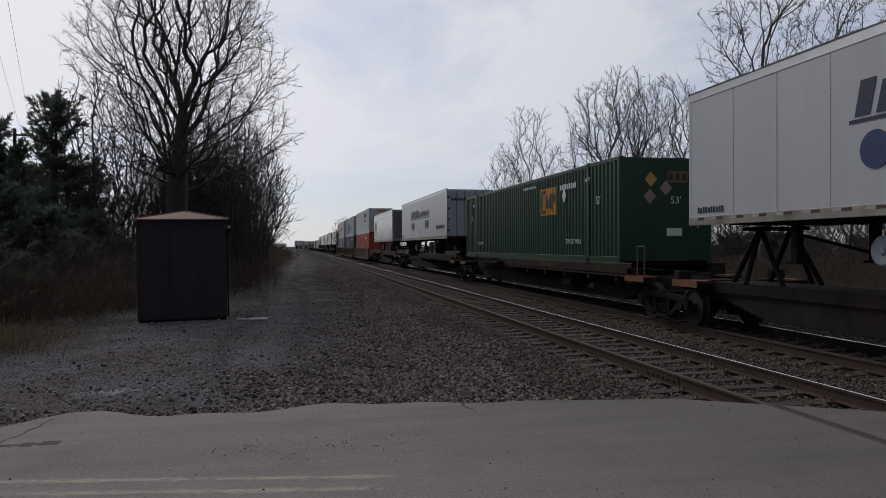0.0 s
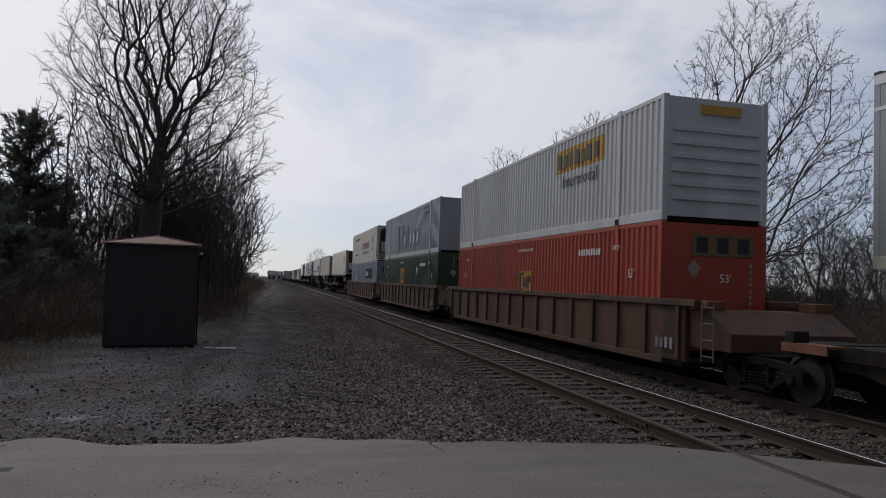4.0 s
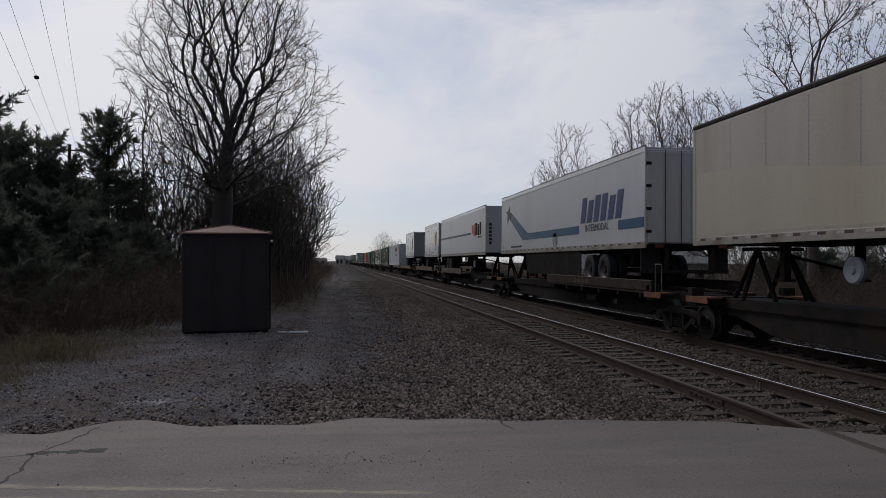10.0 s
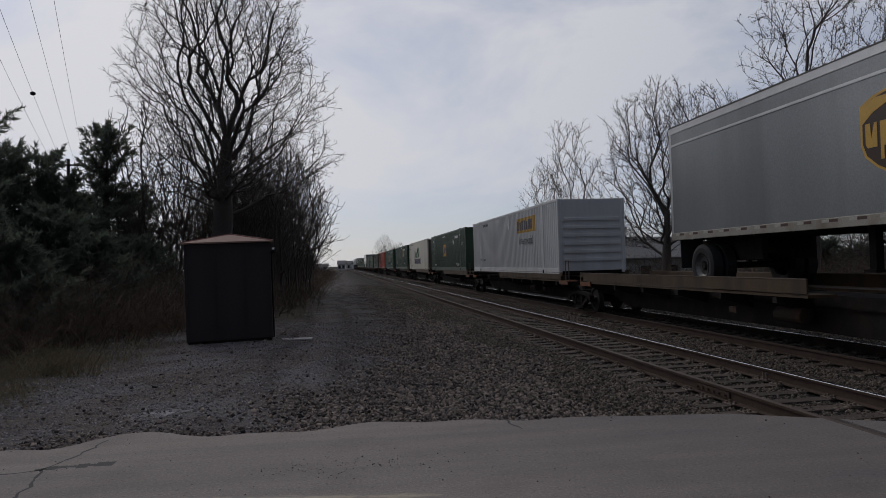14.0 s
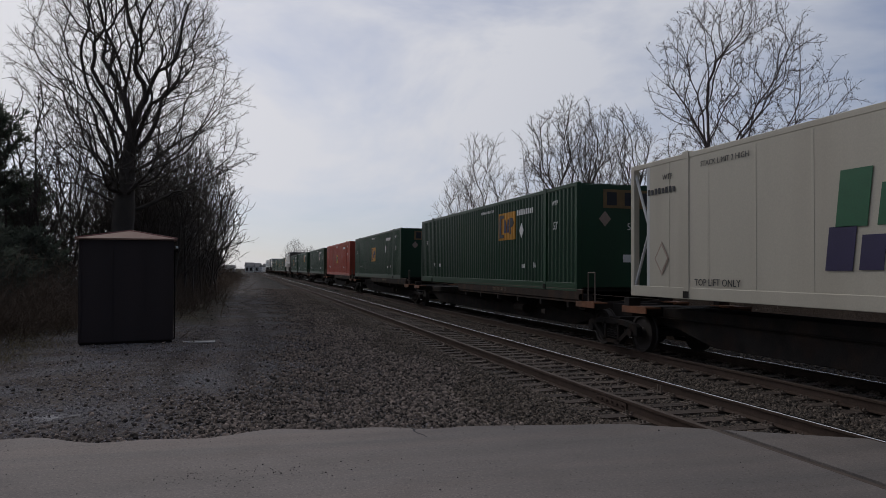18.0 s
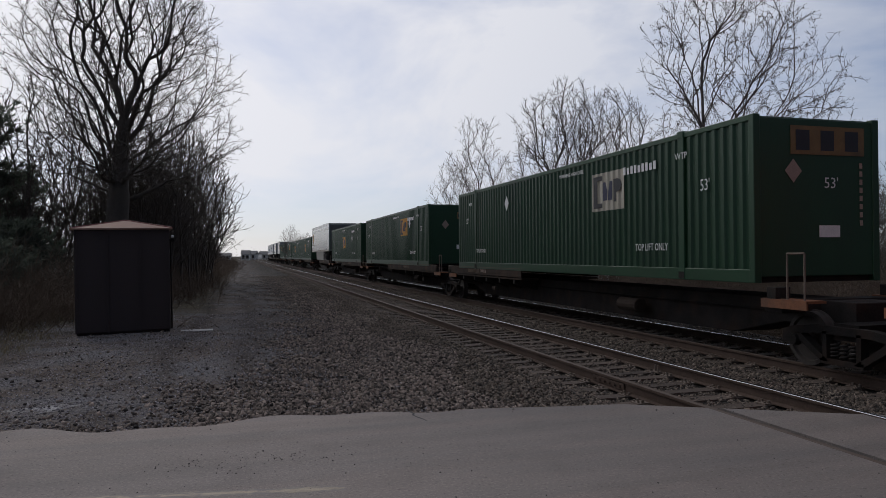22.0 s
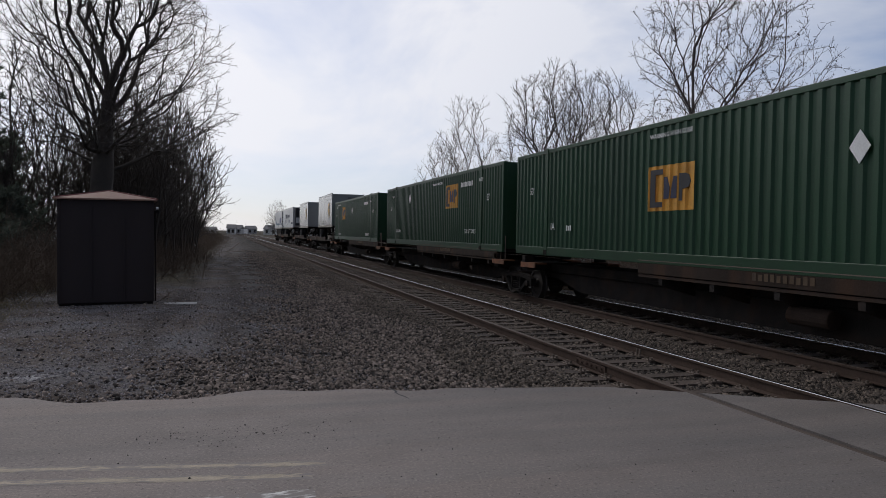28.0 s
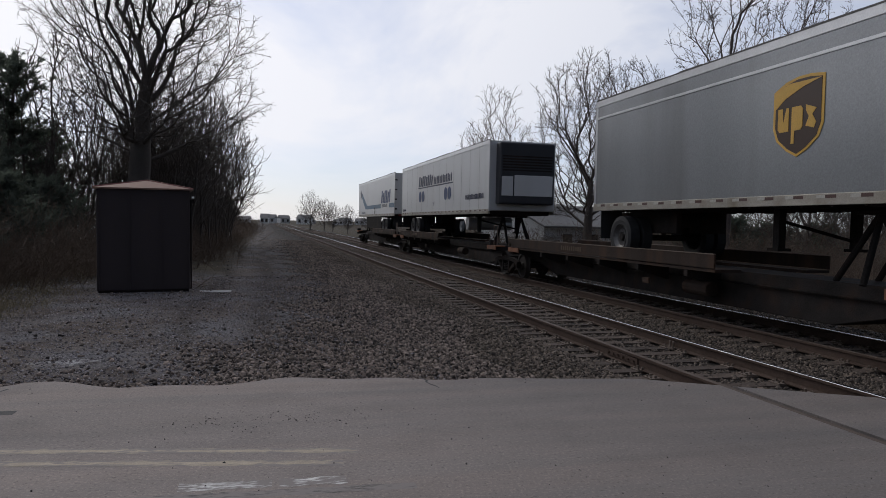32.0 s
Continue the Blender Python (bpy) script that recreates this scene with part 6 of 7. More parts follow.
    if reefer:
        y = -s * L
        unit = part("cooling_unit", Mesh().box(-1.05, 1.05, min(y, y - s * 0.5), max(y, y - s * 0.5), z0 + 0.35, z1 - 0.12), m_black, t, "front-mounted cooling unit", bevel=0.06)
        fy = y - s * 0.5
        part("unit_panel", Mesh().box(-0.98, -0.55, fy - 0.012, fy + 0.012, z0 + 0.65, z0 + 1.35), m_whitetrl, unit, bevel=0.02)
        part("unit_panel", Mesh().box(-0.5, 0.98, fy - 0.015, fy + 0.015, z0 + 0.65, z0 + 1.4), m_whitetrl, unit, bevel=0.02)
        part("unit_grille", sum_boxes([(-0.95, 0.95, fy - 0.01, fy + 0.01, z0 + 1.55 + i * 0.1, z0 + 1.6 + i * 0.1) for i in range(6)]), m_steel, unit)
        part("fuel_tank", Mesh().rod((-0.95, -s * (L - 3.8), 0.75), (0.95, -s * (L - 3.8), 0.75), 0.27, sides=18), m_silver, t)
    if skirt:
        part("side_skirt", Mesh().box(-W2 + 0.03, -W2 + 0.06, -L + 5.0, L - 4.6, 0.28, z0).prism([(L - 4.6, z0), (L - 4.3, z0), (L - 4.6, 0.28)], "x", -W2 + 0.03, -W2 + 0.06), skirt_mat or m_skirt, t, "dark aerodynamic skirt" if skirt_mat else "dull white aerodynamic skirt")
    return t


def sum_boxes(rows):
    m = Mesh()
    for r in rows:
        m.box(*r)
    return m


def shield(t, y, z, w=1.06, h=1.24):
    """The parcel line's brown and gold shield, as plain shapes."""
    x = -W2 - 0.012
    base = [(y + w / 2, z + h * 0.36), (y + w * 0.25, z + h * 0.46), (y, z + h * 0.5), (y - w * 0.25, z + h * 0.5), (y - w / 2, z + h * 0.47), (y - w / 2, z - h * 0.12), (y - w * 0.42, z - h * 0.28), (y - w * 0.2, z - h * 0.42), (y, z - h * 0.5), (y + w * 0.2, z - h * 0.42), (y + w * 0.42, z - h * 0.28), (y + w / 2, z - h * 0.12)]
    g = plate(t, "shield", base, m_gold, x, 0.008)
    inner = [(y + (a - y) * 0.9, z + (b - z) * 0.93) for a, b in base]
    plate(g, "shield_field", inner, m_brown, x - 0.004, 0.006)
    plate(g, "shield_sweep", [(y + w * 0.45, z + h * 0.13), (y + w * 0.45, z + h * 0.34), (y + w * 0.2, z + h * 0.43), (y - w * 0.45, z + h * 0.43), (y - w * 0.1, z + h * 0.36), (y + w * 0.25, z + h * 0.25)], m_gold, x - 0.009, 0.006)
    for forms, cy in (([(0.11, 0.13), (0.02, 0.13), (0.0, -0.06), (-0.06, 0.13), (-0.11, 0.13), (-0.11, -0.17), (0.07, -0.17), (0.11, -0.13)], 0.28),
                      ([(0.11, 0.13), (-0.07, 0.13), (-0.11, 0.09), (-0.11, -0.13), (-0.07, -0.17), (0.05, -0.17), (0.05, -0.33), (0.11, -0.33)], 0.0),
                      ([(0.1, 0.13), (-0.1, 0.07), (-0.02, 0.0), (-0.1, -0.1), (-0.06, -0.17), (0.1, -0.13), (0.04, -0.02), (0.1, 0.06)], -0.27)):
        plate(g, "shield_mark", [(y + cy * w + a * w, z + b * h) for a, b in forms], m_gold, x - 0.010, 0.006)


def parcel_trailer(at, length, wheels_lead, logo, label, skirt=False):
    t = trailer(at, m_greytrl, label, length, wheels_lead, group="grey parcel trailers", axles=1 if length < 10 else 2, skirt=skirt, panels=False, doors=length > 10, door_mat=m_darkdoor, rollup=True)
    L = length / 2
    part("upper_trim", Mesh().box(-W2 - 0.016, -W2 - 0.004, -L, L, 3.30 if length > 10 else 3.36, 3.35 if length > 10 else 3.41), m_silver, t, "bright trim strip")
    shield(t, *logo)
    s = 1 if wheels_lead else -1
    if not wheels_lead:
        part("end_hatch", Mesh().box(-0.62, -0.35, -L - 0.012, -L, 1.75, 2.15), m_greytrl, t, bevel=0.01)
        part("end_socket", Mesh().box(0.55, 0.85, -L - 0.03, -L, 1.65, 2.0), m_steel, t)
        end_bars = Mesh()
        for i in range(6):
            end_bars.box(0.0 + i * 0.09, 0.06 + i * 0.09, -L - 0.012, -L - 0.006, 3.42, 3.55)
        part("marking", end_bars, m_black, t)
    words(t, "53'", L - 0.6, 1.75, 0.2, m_black) if length > 14 else None
    return t


# ---- railcars ----
def coil_spring():
    """One coil spring, upright, from z 0 to 0.26."""
    if "spring" not in common:
        n, sides, r, wire = 40, 5, 0.055, 0.017
        v, f = [], []
        for i in range(n + 1):
            a = 2 * math.pi * 4 * i / n
            for j in range(sides):
                b = 2 * math.pi * j / sides
                rr = r + wire * math.cos(b)
                v.append((rr * math.cos(a), rr * math.sin(a), 0.02 + 0.22 * i / n + wire * math.sin(b)))
        f = [(i * sides + j, (i + 1) * sides + j, (i + 1) * sides + (j + 1) % sides, i * sides + (j + 1) % sides) for i in range(n) for j in range(sides)]
        common["spring"] = Mesh().face_set(v, f).data("spring", m_steel)
    return common["spring"]


def truck(parent, y):
    """A two-axle truck: side frames, springs, axles with wheels and journal boxes."""
    b = part("truck", Mesh().box(-0.95, 0.95, y - 0.22, y + 0.22, 0.48, 0.72), m_cast, parent)
    for s in (-1, 1):
        x0, x1 = s * 0.98 - 0.07, s * 0.98 + 0.07
        f = Mesh()
        outline_top = [(-1.12, 0.36), (-1.12, 0.56), (-0.95, 0.62), (-0.5, 0.68), (0.5, 0.68), (0.95, 0.62), (1.12, 0.56), (1.12, 0.36), (0.95, 0.36), (0.9, 0.5), (0.5, 0.56), (-0.5, 0.56), (-0.9, 0.5), (-0.95, 0.36)]
        f.prism([(y + a, z) for a, z in outline_top], "x", x0, x1)
        for k in (-1, 1):
            f.prism([(y + k * 0.92, 0.5), (y + k * 0.78, 0.54), (y + k * 0.22, 0.16), (y + k * 0.38, 0.16)], "x", x0, x1)
            f.prism([(y + k * 0.26, 0.6), (y + k * 0.34, 0.6), (y + k * 0.34, 0.2), (y + k * 0.26, 0.2)], "x", x0, x1)
        f.box(x0, x1, y - 0.38, y + 0.38, 0.12, 0.2)
        sf = part("side_frame", f, m_cast, b)
        for k in (-0.16, 0, 0.16):
            part("spring", coil_spring(), m_steel, b).location = (s * 0.98, y + k, 0.2)
        for k in (-0.88, 0.88):
            part("bearing_cap", Mesh().rod((s * 1.0, y + k, 0.42), (s * 1.1, y + k, 0.42), 0.1, 0.085, 12), m_cast, b)
    for k in (-0.88, 0.88):
        m = Mesh().rod((-0.9, y + k, 0.42), (0.9, y + k, 0.42), 0.08)
        for s in (-1, 1):
            m.lathe([(s * 0.06, 0.0), (s * 0.06, 0.1), (s * 0.02, 0.13), (s * 0.02, 0.34), (s * 0.06, 0.36), (s * 0.06, 0.425), (-s * 0.05, 0.425), (-s * 0.07, 0.455), (-s * 0.1, 0.45), (-s * 0.1, 0.0)], (s * (HALF + 0.0), y + k, 0.42), 28)
        part("wheelset", m, m_wheel, b)
    return b


def spine_car(y0, y1, label, deck_mat, hitch=None, aprons=None, last=False):
    """One platform of a spine car, from y0 (leading) to y1; its leading truck is shared with the platform ahead."""
    yc = (y0 + y1) / 2
    car = thing("spine_car", pose(FAR_X, yc, 0), label, "railcar", "spine cars")
    a, b = y0 - yc, y1 - yc
    spine = Mesh().prism([(a + 0.25, 0.62), (a + 1.7, 0.6), (a + 3.0, 0.3), (b - 3.0, 0.3), (b - 1.7, 0.6), (b - 0.25, 0.62), (b - 0.25, 1.0), (a + 0.25, 1.0)], "x", -0.5, 0.5)
    part("spine", spine, m_steel, car, bevel=0.015)
    lo, hi = aprons or (a + 1.6, b - 2.2)
    for s in (-1, 1):
        ap = Mesh()
        x0, x1 = (s * 0.7, s * 1.27) if s > 0 else (s * 1.27, s * 0.7)
        ap.box(x0, x1, lo, hi, 0.99, 1.045)
        deck = part("wheel_apron", ap, deck_mat, car)
        edge = Mesh().box(s * 1.27 - 0.02, s * 1.27 + 0.02, lo, hi, 1.06, 1.32)
        part("side_sill", edge, deck_mat, deck, bevel=0.008)
        part("sill_edge", Mesh().box(s * 1.275 - 0.022, s * 1.275 + 0.022, lo, hi, 1.32, 1.336), m_plate, deck, "worn pale sill edge")
    for i in range(6):
        y = lo + (hi - lo) * (i + 0.5) / 6
        arms = Mesh().prism([(-1.26, 0.86), (-0.4, 0.62), (0.4, 0.62), (1.26, 0.86), (1.26, 0.98), (-1.26, 0.98)], "y", y - 0.06, y + 0.06)
        part("cross_arm", arms, m_steel, car)
    for e, yy in (("lead", a + 1.1), ("trail", b - 1.1)):
        part("bolster", Mesh().box(-1.25, 1.25, yy - 0.18, yy + 0.18, 0.82, 1.02).box(-1.29, -1.0, yy - 0.1, yy + 0.1, 1.0, 1.22).box(1.0, 1.29, yy - 0.1, yy + 0.1, 1.0, 1.22), m_steel, car, bevel=0.012)
    bars(car, (lo + hi) / 2 + 0.6, 1.19, 1.3, 0.12, 10, m_deckyellow, x=-1.297)
    part("placard_box", Mesh().box(-1.3, -1.26, lo + 2.2, lo + 2.45, 0.6, 0.72), m_deckpaint, car)
    if hitch is not None:
        y = hitch - yc
        h = part("trailer_hitch", Mesh().box(-0.5, 0.5, y - 0.35, y + 0.35, 2.06, 2.13), m_cast, car, bevel=0.01)
        for s in (-1, 1):
            for dx, dy in ((0.42, -0.75), (0.42, 0.75), (0.75, -0.1)):
                part("hitch_brace", Mesh().rod((s * dx, y + dy, 1.0), (s * 0.35, y, 2.1), 0.05), m_cast, h)
    for y0_, y1_ in ((a + 0.35, a + 1.3), (b - 1.9, b - 0.95)):
        for s in (-1, 1):
            st = part("end_step", Mesh().box(min(s * 1.31, s * 0.95), max(s * 1.31, s * 0.95), y0_, y1_, 1.0, 1.04), m_steporange, car, "rusty orange step")
            part("step_edge", Mesh().box(min(s * 1.315, s * 1.285), max(s * 1.315, s * 1.285), y0_, y1_, 0.9, 1.04), m_steporange, st)
    part("air_reservoir", Mesh().rod((-0.85, a + 5.6, 0.62), (-0.85, a + 6.4, 0.62), 0.15, sides=14), m_deckpaint, car, "rusty steel air reservoir", bevel=0.02)
    part("brake_pipe", Mesh().rod((-0.55, a + 1.0, 0.78), (-0.55, b - 1.0, 0.78), 0.025, sides=6), m_cast, car)
    truck(car, a)
    rail = Mesh().rod((-1.2, a + 0.5, 1.0), (-1.2, a + 0.5, 1.75), 0.016).rod((-1.2, a + 0.85, 1.0), (-1.2, a + 0.85, 1.75), 0.016).rod((-1.2, a + 0.5, 1.75), (-1.2, a + 0.85, 1.75), 0.016)
    part("grab_iron", rail, m_plate, car)
    if last:
        truck(car, b - 1.4)
        part("coupler", Mesh().box(-0.12, 0.12, b - 0.3, b + 0.5, 0.72, 0.95).box(-0.2, 0.2, b + 0.3, b + 0.62, 0.68, 0.98), m_cast, car)
        part("end_sill", Mesh().box(-1.2, 1.2, b - 0.4, b - 0.2, 0.75, 1.05), m_cast, car)
    return car


def well_car(y0, y1, label):
    yc = (y0 + y1) / 2
    car = thing("well_car", pose(FAR_X, yc, 0), label, "railcar", "well cars")
    a, b = y0 - yc, y1 - yc
    for s in (-1, 1):
        x0, x1 = sorted((s * 1.36, s * 1.46))
        side = part("side_sill", Mesh().box(x0, x1, a + 1.5, b - 1.5, 0.42, 1.55), m_well, car, bevel=0.01)
        cap = sorted((s * 1.33, s * 1.53))
        part("top_chord", Mesh().box(cap[0], cap[1], a + 1.1, b - 1.1, 1.5, 1.63), m_well, side, bevel=0.01)
        part("bottom_chord", Mesh().box(cap[0], cap[1], a + 2.2, b - 2.2, 0.32, 0.45), m_well, side, bevel=0.01)
        n = 14
        for i in range(n + 1):
            y = a + 1.7 + (b - a - 3.4) * i / n
            rib = sorted((s * 1.455, s * 1.52))
            part("side_rib", Mesh().box(rib[0], rib[1], y - 0.06, y + 0.06, 0.45, 1.5), m_well, side)
    part("well_floor", Mesh().box(-1.36, 1.36, a + 1.7, b - 1.7, 0.3, 0.38), m_steel, car)
    for e, yy in ((-1, a), (1, b)):
        part("end_platform", Mesh().prism([(yy - e * 0.25, 0.72), (yy - e * 1.7, 0.72), (yy - e * 1.7, 1.45), (yy - e * 0.9, 1.45), (yy - e * 0.25, 1.05)], "x", -1.35, 1.35), m_well, car, bevel=0.015)
        for s in (-1, 1):
            part("jacking_block", Mesh().box(s * 1.2 - 0.2, s * 1.2 + 0.2, min(yy - e * 0.9, yy - e * 1.35), max(yy - e * 0.9, yy - e * 1.35), 1.45, 1.62), m_steporange, car, "rusty orange jacking block", bevel=0.015)
        lad = Mesh()
        for k in (-0.18, 0.18):
            lad.rod((-1.48, yy - e * 0.75 + k, 0.5), (-1.48, yy - e * 0.75 + k, 1.6), 0.016)
        for i in range(4):
            lad.rod((-1.48, yy - e * 0.75 - 0.18, 0.6 + i * 0.3), (-1.48, yy - e * 0.75 + 0.18, 0.6 + i * 0.3), 0.014)
        part("ladder", lad, m_plate, car)
    bars(car, a + 2.1, 0.75, 0.7, 0.22, 4, m_finestone, x=-1.535)
    truck(car, a)
    return car


# ---- the loads, front of the train first ----
CONT_Z, TRL_Z = 1.27, 1.06
moving = []        # (thing, y at the clip's start)


def put(ob, y):
    moving.append((ob, y))
    return ob


def at_cont(y, z=CONT_Z):
    return pose(FAR_X, y, z)


def brand_trailer(y, label, doors=False):
    t = trailer(at_cont(y, TRL_Z), m_whitetrl, label, FOOT53, True, doors=doors, tandem=4.35)
    return put(t, y)


def shipper_marks(t):
    """The shipper's blue lettering blocks, line and pairs of discs."""
    x = -W2 - 0.012
    bars(t, 2.1, 2.84, 3.1, 0.52, 8, m_navy, "logo_shape", lean=0.12, fill=0.72)
    bars(t, -1.35, 2.77, 3.4, 0.36, 12, m_navy, "logo_shape", fill=0.6)
    plate(t, "logo_line", [(3.75, 2.49), (-3.07, 2.49), (-3.07, 2.545), (3.75, 2.545)], m_navy, x)
    for y, r in ((3.27, 0.28), (2.59, 0.28), (-1.91, 0.285), (-2.56, 0.285)):
        plate(t, "logo_disc", disc(y, 2.07, r * 0.98, r), m_blue, x - 0.006)
    words(t, "53'", 0.3, 1.65, 0.26, m_navy)
    bars(t, -6.3, 1.8, 2.4, 0.2, 15, m_navy)
    bars(t, 7.3, 1.42, 0.9, 0.12, 10, m_navy)


def build_loads():
    # A, C: white trailers of one shipper
    a = brand_trailer(5.19, "white dry-van trailer with blue lettering blocks and discs")
    shipper_marks(a)
    put(green_container(at_cont(24.55), (-2.95, 3.2), (-4.35, 3.3), 1, base=CONT_Z), 24.55)
    c = brand_trailer(45.16, "white dry-van trailer with blue lettering blocks and rear doors", doors=True)
    shipper_marks(c)
    for k, (x, z) in enumerate(((-0.62, 3.25), (0.62, 3.25), (0.55, 2.75))):
        ob = Mesh()
        for i in range(6):
            ob.box(x - 0.42 + i * 0.14, x - 0.33 + i * 0.14, -FOOT53 / 2 - 0.05, -FOOT53 / 2 - 0.034, z - 0.07, z + 0.07)
        part("marking", ob, m_navy, c)
    # D: 45-foot parcel trailer
    put(parcel_trailer(at_cont(65.55, TRL_Z), FOOT45, True, (5.35, 2.52), "grey parcel trailer with a brown and gold shield"), 65.55)
    # E: white over orange, double stacked
    e1 = put(green_container(at_cont(85.85, 0.42), (0.0, 1.9), None, mat=m_orange, label="orange-red corrugated container low in the well car", base=0.42, group="stacked containers", low_words=True, height=2.86), 85.85)
    e2 = put(box_container("shipping_container", at_cont(85.85, 3.29), m_whitebox, "white corrugated container stacked on an orange one", height=2.73, group="stacked containers", end="ribs"), 85.85)
    part("logo_panel", corrugated_sheet(Mesh(), -5.35, -2.3, 1.75, 2.4, 0.006), m_gold, e2)
    bars(e2, -3.8, 2.07, 2.7, 0.42, 7, m_black, "logo_shape", x=-W2 - 0.008)
    words(e2, "Intermodal", -3.9, 1.45, 0.5, m_black)
    part("logo_panel", Mesh().box(-0.4, 0.6, -8.1, -8.085, 2.35, 2.55), m_gold, e2)
    # F: silver over green
    f1 = put(green_container(at_cont(105.92, 0.42), (1.25, 2.12), (-3.15, 2.45), base=0.42, label="green corrugated container low in the well car", group="stacked containers", height=2.86), 105.92)
    f2 = put(box_container("shipping_container", at_cont(105.92, 3.29), m_silverbox, "silver corrugated container with large blue lettering blocks", height=2.73, group="stacked containers"), 105.92)
    x = -W2 - 0.012
    for a_, b_, lean_ in ((3.45, 3.02, 0.0), (2.95, 2.6, -0.3), (2.2, 1.85, 0.3), (1.78, 1.35, 0.0)):
        part("logo_shape", Mesh().prism([(a_, 0.45), (b_, 0.45), (b_ - lean_ * 0.6, 1.95), (a_ - lean_ * 0.6, 1.95)], "x", x, x + 0.01), m_blue, f2)
    part("logo_shape", Mesh().box(x, x + 0.01, -0.3, -0.02, 0.45, 1.85), m_blue, f2)
    for yy, w, h in ((0.75, 0.95, 1.1), (-1.0, 0.85, 1.1), (-1.95, 0.95, 1.1), (-2.95, 0.9, 1.1)):
        k = Mesh()
        k.prism(disc(yy, 0.45 + h / 2, w / 2, h / 2, 14), "x", x, x + 0.01)
        o = part("logo_shape", k, m_blue, f2)
        if w > 0.5:
            part("logo_gap", Mesh().prism(disc(yy, 0.45 + h / 2, w / 2 - 0.22, h / 2 - 0.24, 12), "x", x - 0.004, x + 0.004), m_silverbox, o)
    words(f2, "53'", -6.9, 0.75, 0.34, m_black, squeeze=0.8)
    words(f2, "WARNING HIGH CUBE", -4.8, 2.45, 0.14, m_black)
    bars(f2, -5.2, 2.2, 1.2, 0.15, 8, m_black)
    # H: cream cooled container over grey container
    h1 = put(box_container("shipping_container", at_cont(125.67, 0.42), m_greybox, "grey corrugated container with a navy panel", height=2.86, group="stacked containers", end="ribs"), 125.67)
    part("logo_panel", corrugated_sheet(Mesh(), -5.6, -1.95, 1.5, 2.3, 0.006), m_navy, h1)
    bars(h1, -2.75, 1.9, 1.25, 0.4, 5, m_white, "logo_shape", x=-W2 - 0.01)
    bars(h1, -4.5, 1.86, 1.7, 0.25, 7, m_blue, "logo_shape", x=-W2 - 0.01)
    placard(h1, 4.6, 1.55), placard(h1, 4.2, 1.55)
    part("logo_panel", Mesh().box(-0.85, 0.95, -8.1, -8.086, 1.95, 2.42), m_navy, h1)
    part("logo_shape", sum_boxes([(-0.72 + k_ * 0.17, -0.62 + k_ * 0.17, -8.106, -8.098, 2.07, 2.3) for k_ in range(4)]), m_white, h1)
    for xx in (-0.25, 0.1):
        part("placard", Mesh().prism([(xx - 0.14, 1.05), (xx, 1.22), (xx + 0.14, 1.05), (xx, 0.88)], "y", -8.1, -8.088), m_oldplacard, h1)
    h2 = put(box_container("shipping_container", at_cont(125.67, 3.29), m_creambox, "cream insulated container with dark red lettering blocks", height=2.7, group="stacked containers", smooth_side=True, end="none", setback=0.62), 125.67)
    bars(h2, 0.55, 1.42, 1.0, 0.6, 2, m_maroon, "logo_shape", lean=0.08)
    bars(h2, -1.85, 1.42, 3.4, 0.56, 7, m_maroon, "logo_shape", lean=0.05, fill=0.66)
    words(h2, "GLOBAL TRANSPORTATION", -1.25, 0.79, 0.33, m_black)
    bars(h2, 4.1, 2.15, 3.0, 0.24, 9, m_black, lean=0.03)
    bars(h2, 4.6, 0.75, 1.9, 0.14, 13, m_black)
    words(h2, "TOP LIFT ONLY", 5.4, 0.3, 0.16, m_black)
    plate(h2, "crest", [(-4.85, 0.95), (-5.15, 0.78), (-5.45, 0.95), (-5.5, 1.7), (-5.35, 2.05), (-5.15, 2.15), (-4.95, 2.05), (-4.8, 1.7)], m_maroon, -W2 - 0.012)
    plate(h2, "crest", [(-4.92, 1.06), (-5.15, 0.92), (-5.38, 1.06), (-5.42, 1.55), (-4.88, 1.55)], m_creambox, -W2 - 0.018)
    for k_ in range(4):
        plate(h2, "crest", [(-4.95, 1.14 + k_ * 0.11), (-5.35, 1.14 + k_ * 0.11), (-5.35, 1.19 + k_ * 0.11), (-4.95, 1.19 + k_ * 0.11)], m_maroon, -W2 - 0.022)
    # the open end frame: header, sill, braces, and the cooling unit that hangs on the set-back bulkhead
    fe = -FOOT53 / 2
    for zz in (2.6, 0.04):
        part("end_beam", Mesh().box(-W2 + 0.13, W2 - 0.13, fe + 0.01, fe + 0.1, zz, zz + 0.09), m_whitetrl, h2, bevel=0.008)
    for sx_ in (-1, 1):
        xb = sx_ * (W2 - 0.05)
        part("end_brace", Mesh().rod((xb, fe + 0.7, 1.45), (xb, fe + 0.08, 2.6), 0.028).rod((xb, fe + 0.7, 1.45), (xb, fe + 0.08, 0.15), 0.028), m_whitetrl, h2)
    cowl = [(-1.06, 0.62), (1.06, 0.62), (1.06, 2.2), (0.96, 2.42), (0.8, 2.5), (-0.8, 2.5), (-0.96, 2.42), (-1.06, 2.2)]
    u = part("cooling_unit", Mesh().prism(cowl, "y", fe + 0.24, fe + 0.75), m_darkteal, h2, "dark green cooling unit in the open end frame", bevel=0.02)
    part("unit_panel", Mesh().prism([(-0.5, 1.5), (0.98, 1.5), (0.98, 2.16), (0.88, 2.36), (-0.5, 2.36)], "y", fe + 0.2, fe + 0.24), m_creambox, u, bevel=0.015)
    part("unit_panel", Mesh().box(-1.0, 0.16, fe + 0.2, fe + 0.24, 0.68, 1.46), m_creambox, u, bevel=0.02)
